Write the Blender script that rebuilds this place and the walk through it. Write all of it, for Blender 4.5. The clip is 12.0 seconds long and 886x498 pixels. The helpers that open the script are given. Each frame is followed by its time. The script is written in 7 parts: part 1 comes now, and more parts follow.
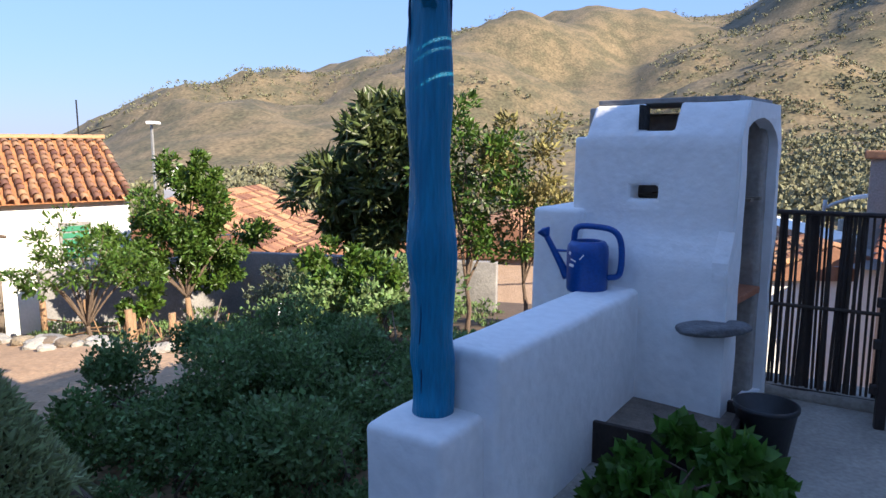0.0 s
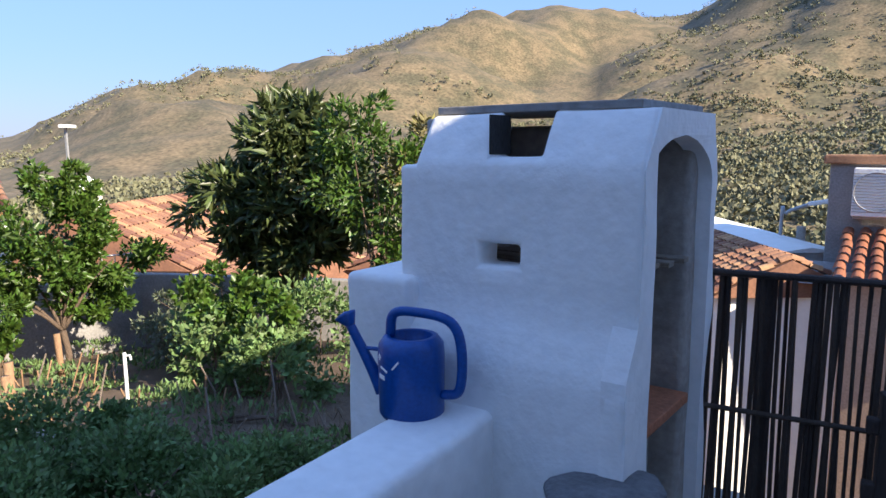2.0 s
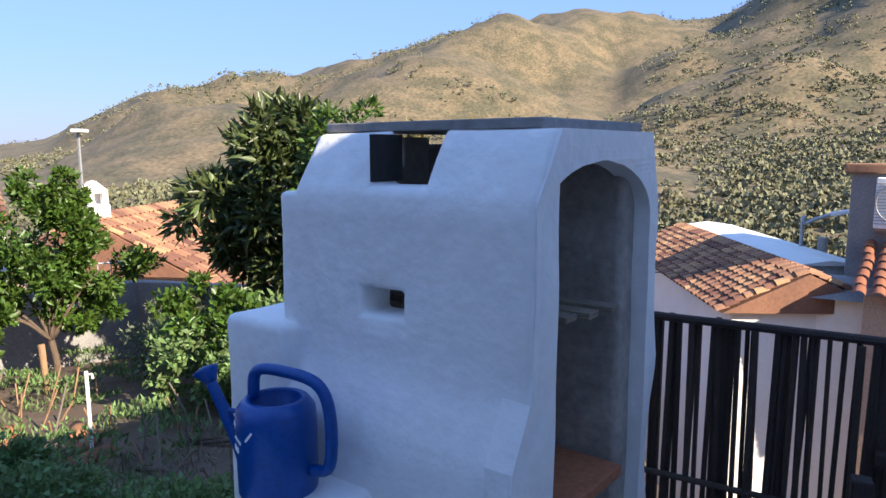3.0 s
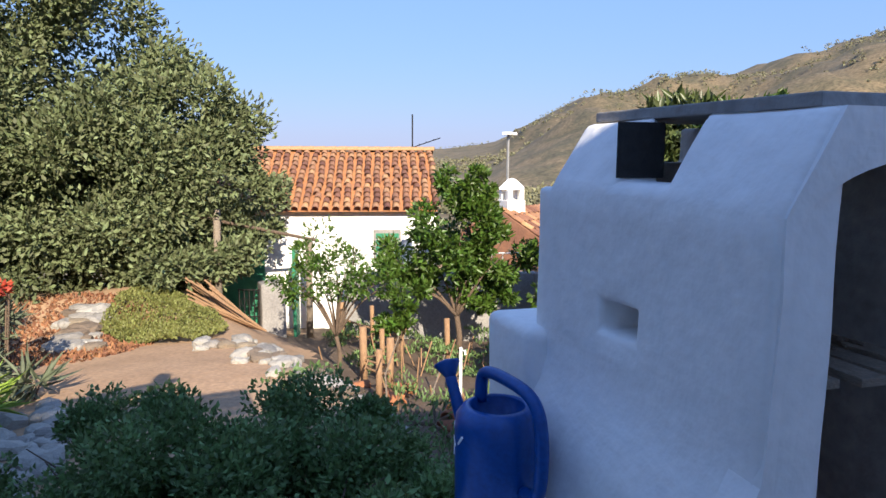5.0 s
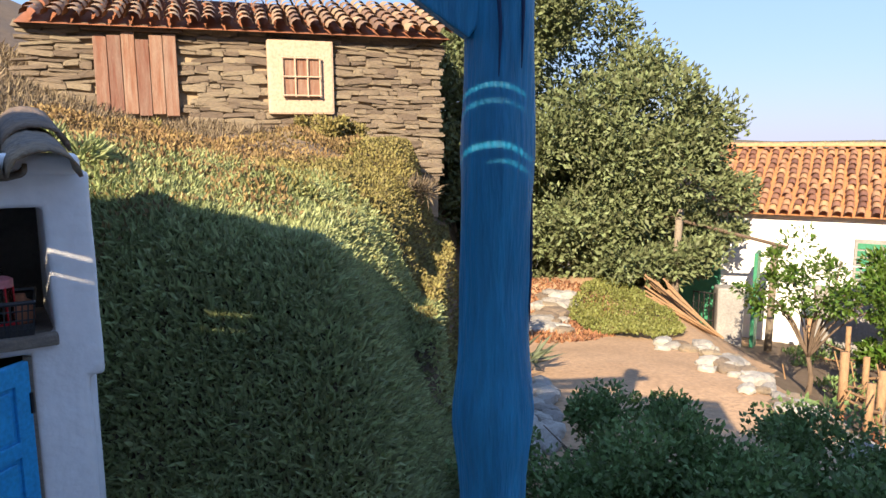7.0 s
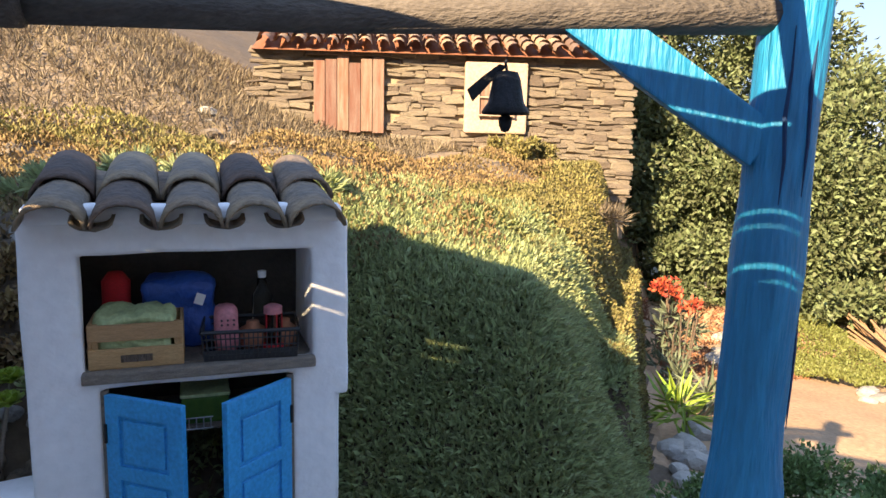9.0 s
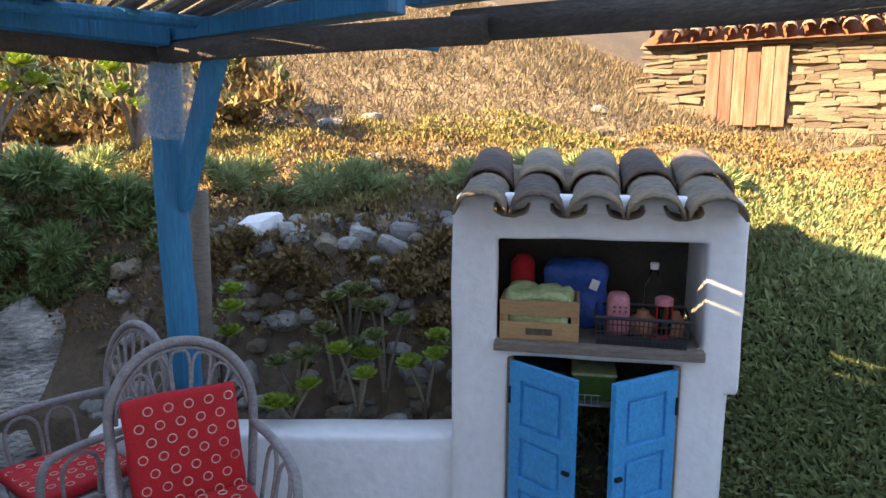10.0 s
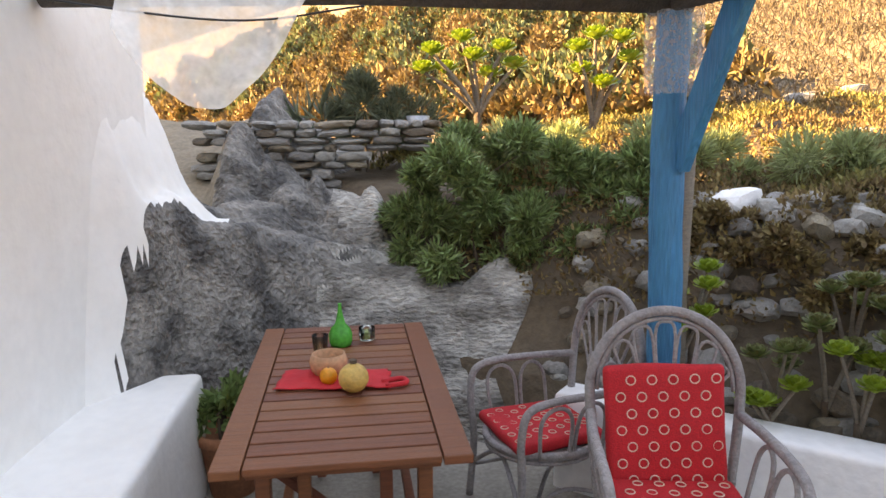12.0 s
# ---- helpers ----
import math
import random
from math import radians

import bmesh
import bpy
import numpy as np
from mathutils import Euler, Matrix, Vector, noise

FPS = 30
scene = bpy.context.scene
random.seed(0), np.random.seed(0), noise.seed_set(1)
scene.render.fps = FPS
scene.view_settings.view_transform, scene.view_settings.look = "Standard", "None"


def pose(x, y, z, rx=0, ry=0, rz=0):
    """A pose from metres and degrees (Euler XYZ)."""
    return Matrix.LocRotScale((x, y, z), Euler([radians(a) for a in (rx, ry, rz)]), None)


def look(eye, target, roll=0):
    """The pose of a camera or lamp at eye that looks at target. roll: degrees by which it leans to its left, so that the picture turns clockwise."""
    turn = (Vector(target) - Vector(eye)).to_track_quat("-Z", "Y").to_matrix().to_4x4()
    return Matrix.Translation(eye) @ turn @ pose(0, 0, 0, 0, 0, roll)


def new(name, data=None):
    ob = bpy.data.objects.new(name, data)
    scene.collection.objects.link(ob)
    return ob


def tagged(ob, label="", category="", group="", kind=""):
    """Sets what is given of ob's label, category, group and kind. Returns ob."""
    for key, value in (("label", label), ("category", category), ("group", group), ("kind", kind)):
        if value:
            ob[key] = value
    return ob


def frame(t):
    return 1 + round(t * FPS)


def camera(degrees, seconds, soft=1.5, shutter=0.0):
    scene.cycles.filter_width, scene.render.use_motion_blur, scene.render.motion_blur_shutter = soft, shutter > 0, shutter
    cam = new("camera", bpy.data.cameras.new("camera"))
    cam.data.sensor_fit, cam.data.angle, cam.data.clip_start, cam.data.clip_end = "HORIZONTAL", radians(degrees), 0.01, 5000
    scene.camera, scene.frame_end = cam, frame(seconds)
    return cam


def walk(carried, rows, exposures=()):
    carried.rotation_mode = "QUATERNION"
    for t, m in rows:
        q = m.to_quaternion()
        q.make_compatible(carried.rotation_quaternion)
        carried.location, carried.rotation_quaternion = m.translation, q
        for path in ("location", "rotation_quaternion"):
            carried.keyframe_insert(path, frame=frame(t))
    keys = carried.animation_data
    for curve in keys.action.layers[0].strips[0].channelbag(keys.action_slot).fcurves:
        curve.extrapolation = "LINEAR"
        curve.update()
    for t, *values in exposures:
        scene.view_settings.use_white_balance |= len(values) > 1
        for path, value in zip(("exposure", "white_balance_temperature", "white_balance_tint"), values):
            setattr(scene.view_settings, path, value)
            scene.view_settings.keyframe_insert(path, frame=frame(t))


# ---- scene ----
# camera and its walk
cam = camera(65.34, 12.0)
PATH = [
    (0, (0.529, -0.387, 1.461), (-0.528, 1.285, 1.162), 0.07),
    (0.5, (0.501, 0.002, 1.467), (-0.546, 1.680, 1.172), 0.33),
    (1, (0.447, 0.389, 1.552), (-0.581, 2.074, 1.226), -0.11),
    (1.5, (0.417, 0.797, 1.595), (-0.588, 2.491, 1.252), -0.13),
    (2, (0.418, 1.184, 1.571), (-0.557, 2.905, 1.271), -0.26),
    (2.5, (0.513, 1.522, 1.619), (-0.459, 3.244, 1.318), -0.43),
    (2.7, (0.549, 1.595, 1.627), (-0.437, 3.310, 1.331), -0.32),
    (4.3, (0.611, 2.260, 1.609), (-0.906, 3.532, 1.321), 0.17),
    (4.5, (0.618, 2.266, 1.592), (-0.991, 3.418, 1.306), 0.12),
    (5, (0.718, 2.178, 1.599), (-1.083, 2.999, 1.315), 0.28),
    (5.5, (0.760, 2.082, 1.641), (-1.147, 2.609, 1.351), 0.09),
    (6, (0.745, 1.986, 1.648), (-1.218, 2.220, 1.348), 0.20),
    (6.5, (0.684, 1.874, 1.654), (-1.291, 1.793, 1.350), -0.04),
    (7, (0.645, 1.780, 1.698), (-1.298, 1.412, 1.394), -0.30),
    (7.2, (0.635, 1.818, 1.683), (-1.286, 1.347, 1.386), -0.28),
    (8.8, (0.857, 1.580, 1.929), (-1.006, 0.920, 1.622), 1.24),
    (9, (0.868, 1.596, 1.934), (-0.932, 0.777, 1.631), 1.34),
    (9.5, (0.920, 1.641, 1.932), (-0.585, 0.362, 1.621), 0.72),
    (10, (1.023, 1.588, 1.920), (-0.112, -0.026, 1.597), 0.24),
    (10.5, (1.100, 1.558, 1.884), (0.333, -0.260, 1.558), 0.02),
    (11, (1.096, 1.518, 1.833), (0.652, -0.404, 1.506), -0.49),
    (11.5, (1.180, 1.430, 1.785), (0.962, -0.531, 1.455), -0.42),
    (12, (1.264, 1.241, 1.760), (1.199, -0.730, 1.427), -0.51),
]
walk(cam, [(t, look(eye, target, roll)) for t, eye, target, roll in PATH],
     [(0, 2.03, 6100, 11), (2.7, 2.03, 6100, 11), (4.4, 1.78, 6000, 11), (5.8, 1.85, 6400, 11), (7.2, 2.16, 7000, 11), (8.8, 2.52, 7700, 11), (10, 3.02, 8800, 11), (11, 3.45, 11500, 15), (12, 3.62, 14500, 17)])

# world, sun, exposure
SUN_EL, SUN_AZ = 29.0, 98.0          # degrees above the horizon; clockwise from +y
world = bpy.data.worlds.new("world")
scene.world = world
world.use_nodes = True
wn = world.node_tree
sky = wn.nodes.new("ShaderNodeTexSky")
sky.sky_type, sky.sun_disc = "NISHITA", False
sky.sun_elevation, sky.sun_rotation = radians(SUN_EL), radians(SUN_AZ)
sky.air_density, sky.dust_density, sky.ozone_density = 1.7, 0.0, 3.5
wn.nodes["Background"].inputs[1].default_value = 0.118
tint = wn.nodes.new("ShaderNodeHueSaturation")
tint.inputs["Saturation"].default_value = 1.08
wn.links.new(sky.outputs[0], tint.inputs["Color"])
cool = wn.nodes.new("ShaderNodeMix")
cool.data_type, cool.blend_type = "RGBA", "MULTIPLY"
cool.inputs[0].default_value, cool.inputs[7].default_value = 1.0, (0.74, 0.82, 1.14, 1)
wn.links.new(tint.outputs[0], cool.inputs[6])
clear = wn.nodes.new("ShaderNodeMix")
clear.data_type = "RGBA"
clear.inputs[0].default_value, clear.inputs[7].default_value = 0.90, (0.67, 1.06, 1.98, 1)
wn.links.new(cool.outputs[2], clear.inputs[6])
wn.links.new(clear.outputs[2], wn.nodes["Background"].inputs[0])
sun = new("sun", bpy.data.lights.new("sun", "SUN"))
sun.data.energy, sun.data.angle, sun.data.color = 2.95, radians(0.5), (1.0, 0.84, 0.62)
sd = Vector((math.sin(radians(SUN_AZ)) * math.cos(radians(SUN_EL)), math.cos(radians(SUN_AZ)) * math.cos(radians(SUN_EL)), math.sin(radians(SUN_EL))))
sun.matrix_world = look(sd * 40, (0, 0, 0))


# materials
def mat(name, base, second=None, rough=0.7, scale=8.0, fine=60.0, bump=0.3, metal=0.0, mix=0.6, island=0.0, trans=0.0, stretch=None, spec=0.5, objrand=0.0, depth=0.02, vary=0.2, edge=0.15):
    """A surface with variation at two scales, fine relief and, where asked for, a tone for each piece."""
    m = bpy.data.materials.new(name)
    m.use_nodes = True
    t = m.node_tree
    n, l = t.nodes, t.links
    b = n["Principled BSDF"]
    second = second or tuple(c * 0.72 for c in base)
    co = n.new("ShaderNodeTexCoord")
    src = co.outputs["Object"]
    if stretch:
        mp = n.new("ShaderNodeMapping")
        mp.inputs["Scale"].default_value = stretch
        l.new(src, mp.inputs[0])
        src = mp.outputs[0]
    n1 = n.new("ShaderNodeTexNoise")
    n1.inputs["Scale"].default_value, n1.inputs["Detail"].default_value, n1.inputs["Roughness"].default_value = scale, 5, 0.6
    n2 = n.new("ShaderNodeTexNoise")
    n2.inputs["Scale"].default_value, n2.inputs["Detail"].default_value = fine, 3
    l.new(src, n1.inputs[0])
    l.new(src, n2.inputs[0])
    r = n.new("ShaderNodeMapRange")
    r.inputs[1].default_value, r.inputs[2].default_value = 0.5 - edge, 0.5 + edge
    l.new(n1.outputs[0], r.inputs[0])
    ml = n.new("ShaderNodeMath")
    ml.operation = "MULTIPLY"
    ml.inputs[1].default_value = mix
    l.new(r.outputs[0], ml.inputs[0])
    mx = n.new("ShaderNodeMix")
    mx.data_type = "RGBA"
    mx.inputs[6].default_value, mx.inputs[7].default_value = (*base, 1), (*second, 1)
    l.new(ml.outputs[0], mx.inputs[0])
    out = mx.outputs[2]
    hv = n.new("ShaderNodeHueSaturation")
    vr = n.new("ShaderNodeMapRange")
    vr.inputs[1].default_value, vr.inputs[2].default_value, vr.inputs[3].default_value, vr.inputs[4].default_value = 0.25, 0.75, 1 - vary, 1 + vary
    l.new(n2.outputs[0], vr.inputs[0])
    val = vr.outputs[0]
    if island or objrand:
        g = n.new("ShaderNodeNewGeometry") if island else n.new("ShaderNodeObjectInfo")
        ir = n.new("ShaderNodeMapRange")
        k = island or objrand
        ir.inputs[3].default_value, ir.inputs[4].default_value = 1 - k, 1 + k
        l.new(g.outputs["Random Per Island" if island else "Random"], ir.inputs[0])
        mm = n.new("ShaderNodeMath")
        mm.operation = "MULTIPLY"
        l.new(val, mm.inputs[0])
        l.new(ir.outputs[0], mm.inputs[1])
        val = mm.outputs[0]
        hr = n.new("ShaderNodeMapRange")
        hr.inputs[3].default_value, hr.inputs[4].default_value = 0.5 - 0.035 * k, 0.5 + 0.035 * k
        l.new(g.outputs["Random Per Island" if island else "Random"], hr.inputs[0])
        l.new(hr.outputs[0], hv.inputs["Hue"])
    l.new(val, hv.inputs["Value"])
    l.new(out, hv.inputs["Color"])
    l.new(hv.outputs[0], b.inputs["Base Color"])
    b.inputs["Roughness"].default_value, b.inputs["Metallic"].default_value = rough, metal
    b.inputs["Specular IOR Level"].default_value = spec
    if bump:
        ad = n.new("ShaderNodeMath")
        ad.operation = "MULTIPLY_ADD"
        ad.inputs[1].default_value = 2.0
        l.new(n1.outputs[0], ad.inputs[0])
        l.new(n2.outputs[0], ad.inputs[2])
        bp = n.new("ShaderNodeBump")
        bp.inputs["Strength"].default_value, bp.inputs["Distance"].default_value = bump, depth
        l.new(ad.outputs[0], bp.inputs["Height"])
        l.new(bp.outputs[0], b.inputs["Normal"])
    if trans:
        tr = n.new("ShaderNodeBsdfTranslucent")
        l.new(hv.outputs[0], tr.inputs[0])
        ms = n.new("ShaderNodeMixShader")
        ms.inputs[0].default_value = trans
        l.new(b.outputs[0], ms.inputs[1])
        l.new(tr.outputs[0], ms.inputs[2])
        l.new(ms.outputs[0], n["Material Output"].inputs[0])
    return m


WHITE = mat("whitewash", (0.88, 0.875, 0.865), (0.80, 0.79, 0.78), 0.85, 2.2, 18.0, 0.30, mix=0.45, vary=0.055)
WHITE_OLD = mat("old_whitewash", (0.87, 0.86, 0.83), (0.74, 0.71, 0.65), 0.9, 2.0, 16.0, 0.2, mix=0.4, vary=0.04)
# blotchy brown-grey, darker than the whitewash, for the oven's inner faces
OVEN_INSIDE = mat("brown_grey_plaster", (0.40, 0.36, 0.32), (0.20, 0.18, 0.165), 0.9, 5.0, 30.0, 0.3)
BLUE = mat("blue_painted_wood", (0.004, 0.235, 0.43), (0.003, 0.155, 0.32), 0.5, 3.0, 14.0, 0.5, stretch=(6, 6, 0.7))
BLUE_DOOR = mat("bright_blue_paint", (0.012, 0.36, 0.70), (0.009, 0.27, 0.58), 0.42, 6.0, 60.0, 0.15)
BLUE_PLASTIC = mat("blue_plastic", (0.005, 0.068, 0.30), (0.004, 0.055, 0.25), 0.35, 5.0, 80.0, 0.03)
LOG = mat("grey_log", (0.16, 0.135, 0.115), (0.085, 0.07, 0.06), 0.95, 4.0, 30.0, 0.5, stretch=(5, 1, 5), spec=0.2)
WOOD_GREY = mat("weathered_wood", (0.27, 0.22, 0.17), (0.14, 0.11, 0.09), 0.85, 6.0, 40.0, 0.5, stretch=(3, 3, 12), objrand=0.15)
WOOD_TABLE = mat("teak_slats", (0.25, 0.08, 0.036), (0.14, 0.045, 0.022), 0.5, 5.0, 40.0, 0.2, stretch=(1, 14, 14), objrand=0.2, spec=0.35)
WOOD_CRATE = mat("pine_crate", (0.50, 0.29, 0.13), (0.35, 0.19, 0.08), 0.7, 6.0, 40.0, 0.2, stretch=(2, 12, 12), objrand=0.1)
BAMBOO = mat("stake_bark", (0.36, 0.22, 0.12), (0.20, 0.12, 0.07), 0.85, 12.0, 60.0, 0.4, stretch=(3, 3, 1))
CANE_DARK = mat("dark_cane", (0.050, 0.034, 0.026), (0.025, 0.018, 0.015), 0.75, 8.0, 60.0, 0.3, stretch=(3, 3, 1), objrand=0.35)
RATTAN = mat("grey_rattan", (0.34, 0.31, 0.30), (0.20, 0.18, 0.18), 0.7, 20.0, 90.0, 0.4)
TERRACOTTA = mat("old_roof_tile", (0.34, 0.13, 0.06), (0.20, 0.085, 0.05), 0.9, 3.0, 30.0, 0.4, objrand=0.35)
TILE_GREY = mat("lichened_tile", (0.26, 0.175, 0.115), (0.10, 0.085, 0.075), 0.92, 6.0, 45.0, 0.6, objrand=0.5, mix=0.9)
FLOOR = mat("terrace_concrete", (0.40, 0.36, 0.31), (0.25, 0.225, 0.19), 0.9, 4.0, 40.0, 0.4)
DIRT = mat("tan_dirt", (0.46, 0.30, 0.18), (0.33, 0.21, 0.125), 0.95, 1.6, 22.0, 0.6)
SOIL = mat("garden_soil", (0.15, 0.105, 0.07), (0.09, 0.06, 0.04), 0.95, 3.0, 25.0, 0.7)
BANK = mat("bank_soil", (0.14, 0.10, 0.065), (0.075, 0.055, 0.04), 0.95, 4.0, 22.0, 0.8)
STRAW = mat("straw_slope", (0.28, 0.21, 0.14), (0.17, 0.125, 0.085), 0.95, 1.2, 12.0, 0.8)
SLATE = mat("dark_slate", (0.17, 0.17, 0.175), (0.09, 0.09, 0.095), 0.8, 8.0, 50.0, 0.5)
STONE = mat("grey_stone", (0.38, 0.36, 0.33), (0.20, 0.19, 0.175), 0.85, 6.0, 40.0, 0.6, objrand=0.3)
STONE_PALE = mat("pale_river_stone", (0.40, 0.375, 0.335), (0.27, 0.25, 0.225), 0.85, 6.0, 40.0, 0.5, objrand=0.25)
STONE_WARM = mat("slate_masonry", (0.28, 0.215, 0.15), (0.135, 0.12, 0.105), 0.9, 5.0, 30.0, 0.7, objrand=0.32)
ROCK = mat("schist_rock", (0.50, 0.475, 0.43), (0.16, 0.145, 0.125), 0.75, 1.7, 16.0, 1.0, stretch=(1.2, 2.2, 3.0), mix=0.95, vary=0.4, edge=0.10, depth=0.05)
ROCK_DARK = mat("dark_schist", (0.27, 0.25, 0.225), (0.055, 0.051, 0.048), 0.55, 2.0, 15.0, 1.0, stretch=(1.5, 2.4, 2), mix=0.95, vary=0.45, edge=0.11, depth=0.05)
IRON = mat("dark_iron", (0.03, 0.03, 0.032), None, 0.55, 20.0, 90.0, 0.2, metal=0.7)
BLACK = mat("black_plastic", (0.018, 0.018, 0.02), None, 0.45, 20.0, 90.0, 0.05)
RED = mat("red_cloth", (0.66, 0.022, 0.030), (0.54, 0.018, 0.025), 0.85, 9.0, 200.0, 0.25)
RING = mat("cream_print", (0.78, 0.52, 0.40), None, 0.85, 30.0, 200.0, 0.1)
GREY_METAL = mat("galvanised", (0.45, 0.46, 0.47), None, 0.45, 12.0, 60.0, 0.1, metal=0.6)
BARK = mat("bark", (0.17, 0.12, 0.085), (0.09, 0.065, 0.05), 0.95, 8.0, 40.0, 0.8, stretch=(3, 3, 1))
LEAF_DARK = mat("glossy_leaf", (0.105, 0.135, 0.045), (0.06, 0.085, 0.028), 0.4, 1.5, 30.0, 0, island=0.45, trans=0.25)
LEAF_OLIVE = mat("grey_green_leaf", (0.165, 0.195, 0.09), (0.10, 0.125, 0.055), 0.65, 0.8, 20.0, 0, island=0.5, trans=0.2)
LEAF_CITRUS = mat("citrus_leaf", (0.085, 0.15, 0.022), (0.05, 0.10, 0.018), 0.4, 1.5, 30.0, 0, island=0.4, trans=0.3)
LEAF_BUSH = mat("bush_leaf", (0.165, 0.25, 0.085), (0.105, 0.175, 0.06), 0.6, 2.0, 30.0, 0, island=0.4, trans=0.25)
LEAF_STRAP = mat("strap_leaf", (0.24, 0.33, 0.13), (0.14, 0.21, 0.08), 0.45, 3.0, 30.0, 0, island=0.45, trans=0.2)
LEAF_BRIGHT = mat("bright_leaf", (0.09, 0.20, 0.025), (0.06, 0.14, 0.02), 0.5, 3.0, 30.0, 0, island=0.3, trans=0.3)
LEAF_ICE = mat("ice_plant", (0.38, 0.42, 0.20), (0.27, 0.325, 0.145), 0.5, 1.2, 20.0, 0, island=0.35, trans=0.35)
LEAF_GOLD = mat("golden_groundcover", (0.27, 0.225, 0.08), (0.16, 0.15, 0.055), 0.7, 1.5, 20.0, 0, island=0.4, trans=0.2)
LEAF_RUST = mat("rusty_groundcover", (0.28, 0.18, 0.08), (0.16, 0.13, 0.058), 0.8, 1.5, 20.0, 0, island=0.4, trans=0.15)
LEAF_LAVENDER = mat("silver_leaf", (0.15, 0.18, 0.11), (0.10, 0.12, 0.08), 0.7, 3.0, 30.0, 0, island=0.3, trans=0.2)
AEONIUM = mat("aeonium_leaf", (0.30, 0.42, 0.055), (0.20, 0.31, 0.045), 0.45, 5.0, 40.0, 0, island=0.25, trans=0.25)
DRY = mat("dry_grass", (0.255, 0.20, 0.135), (0.165, 0.13, 0.088), 0.9, 2.0, 20.0, 0, island=0.3, trans=0.2)
FLOWER_RED = mat("red_flower", (0.55, 0.10, 0.05), None, 0.6, 5.0, 30.0, 0, island=0.3, trans=0.3)
FLOWER_PINK = mat("pink_flower", (0.55, 0.04, 0.18), None, 0.6, 5.0, 30.0, 0, island=0.3, trans=0.3)
ORANGE = mat("orange_peel", (0.85, 0.30, 0.02), None, 0.45, 30.0, 120.0, 0.2)
GOURD = mat("yellow_gourd", (0.68, 0.42, 0.12), (0.40, 0.22, 0.06), 0.55, 18.0, 60.0, 0.3)
CLAY = mat("clay_pot", (0.42, 0.16, 0.08), None, 0.85, 10.0, 60.0, 0.2)
PINK = mat("pink_plastic", (0.62, 0.22, 0.24), None, 0.5, 10.0, 60.0, 0.05)
LIME = mat("pale_green_cloth", (0.50, 0.58, 0.28), None, 0.8, 8.0, 60.0, 0.3)
BLUE_BAG = mat("blue_bag", (0.02, 0.10, 0.42), None, 0.4, 8.0, 40.0, 0.4)
GREEN_PAINT = mat("green_paint", (0.03, 0.22, 0.12), None, 0.6, 5.0, 50.0, 0.2)
RUST_WOOD = mat("rusty_boards", (0.20, 0.085, 0.055), (0.30, 0.23, 0.185), 0.9, 3.0, 30.0, 0.4, stretch=(8, 8, 0.8), objrand=0.2)
PLASTER_WARM = mat("warm_plaster", (0.50, 0.365, 0.275), (0.42, 0.30, 0.22), 0.9, 4.0, 30.0, 0.3)
GREY_WALL = mat("grey_render", (0.30, 0.29, 0.28), (0.20, 0.19, 0.19), 0.9, 3.0, 30.0, 0.3)
NAVY = mat("navy_canvas", (0.012, 0.016, 0.06), None, 0.8, 10.0, 90.0, 0.2)
LIGHT_WOOD = mat("light_wood", (0.45, 0.26, 0.12), None, 0.5, 5.0, 50.0, 0.15, stretch=(1, 8, 8))
PATH_EARTH = mat("grey_tan_earth", (0.34, 0.28, 0.21), (0.24, 0.195, 0.15), 0.95, 3.0, 30.0, 0.5)
# near-black colour for the back of the cupboard niche
NICHE = mat("near_black_niche_back", (0.075, 0.065, 0.055), (0.04, 0.035, 0.03), 0.9, 5.0, 40.0, 0.4)
FLUE = mat("soot_black", (0.03, 0.027, 0.025), None, 0.95, 8.0, 40.0, 0.4)


def glassy(name, color, rough=0.05, alpha=1.0):
    m = bpy.data.materials.new(name)
    m.use_nodes = True
    b = m.node_tree.nodes["Principled BSDF"]
    b.inputs["Base Color"].default_value = (*color, 1)
    b.inputs["Roughness"].default_value, b.inputs["Transmission Weight"].default_value, b.inputs["IOR"].default_value = rough, 1.0, 1.2
    return m


def film(name, color, cover, rough):
    """Thin sheet that lets most light straight through."""
    m = bpy.data.materials.new(name)
    m.use_nodes = True
    t = m.node_tree
    b = t.nodes["Principled BSDF"]
    b.inputs["Base Color"].default_value, b.inputs["Roughness"].default_value = (*color, 1), rough
    tp = t.nodes.new("ShaderNodeBsdfTransparent")
    ms = t.nodes.new("ShaderNodeMixShader")
    no = t.nodes.new("ShaderNodeTexNoise")
    no.inputs["Scale"].default_value = 14
    mr = t.nodes.new("ShaderNodeMapRange")
    mr.inputs[3].default_value, mr.inputs[4].default_value = cover * 0.6, min(1, cover * 1.4)
    t.links.new(no.outputs[0], mr.inputs[0])
    t.links.new(mr.outputs[0], ms.inputs[0])
    t.links.new(tp.outputs[0], ms.inputs[1])
    t.links.new(b.outputs[0], ms.inputs[2])
    t.links.new(ms.outputs[0], t.nodes["Material Output"].inputs[0])
    return m


GLASS = glassy("clear_glass", (0.85, 0.9, 0.85), 0.08)
CLING = film("clear_wrap", (0.8, 0.85, 0.9), 0.28, 0.15)
TARP = film("translucent_sheet", (0.80, 0.78, 0.74), 0.75, 0.5)


# mesh helpers
def mesh_ob(name, bm, material, parent=None, smooth=False):
    me = bpy.data.meshes.new(name)
    bm.to_mesh(me)
    bm.free()
    me.materials.append(material)
    if smooth:
        me.shade_smooth()
    ob = new(name, me)
    if parent:
        ob.parent = parent
    return ob


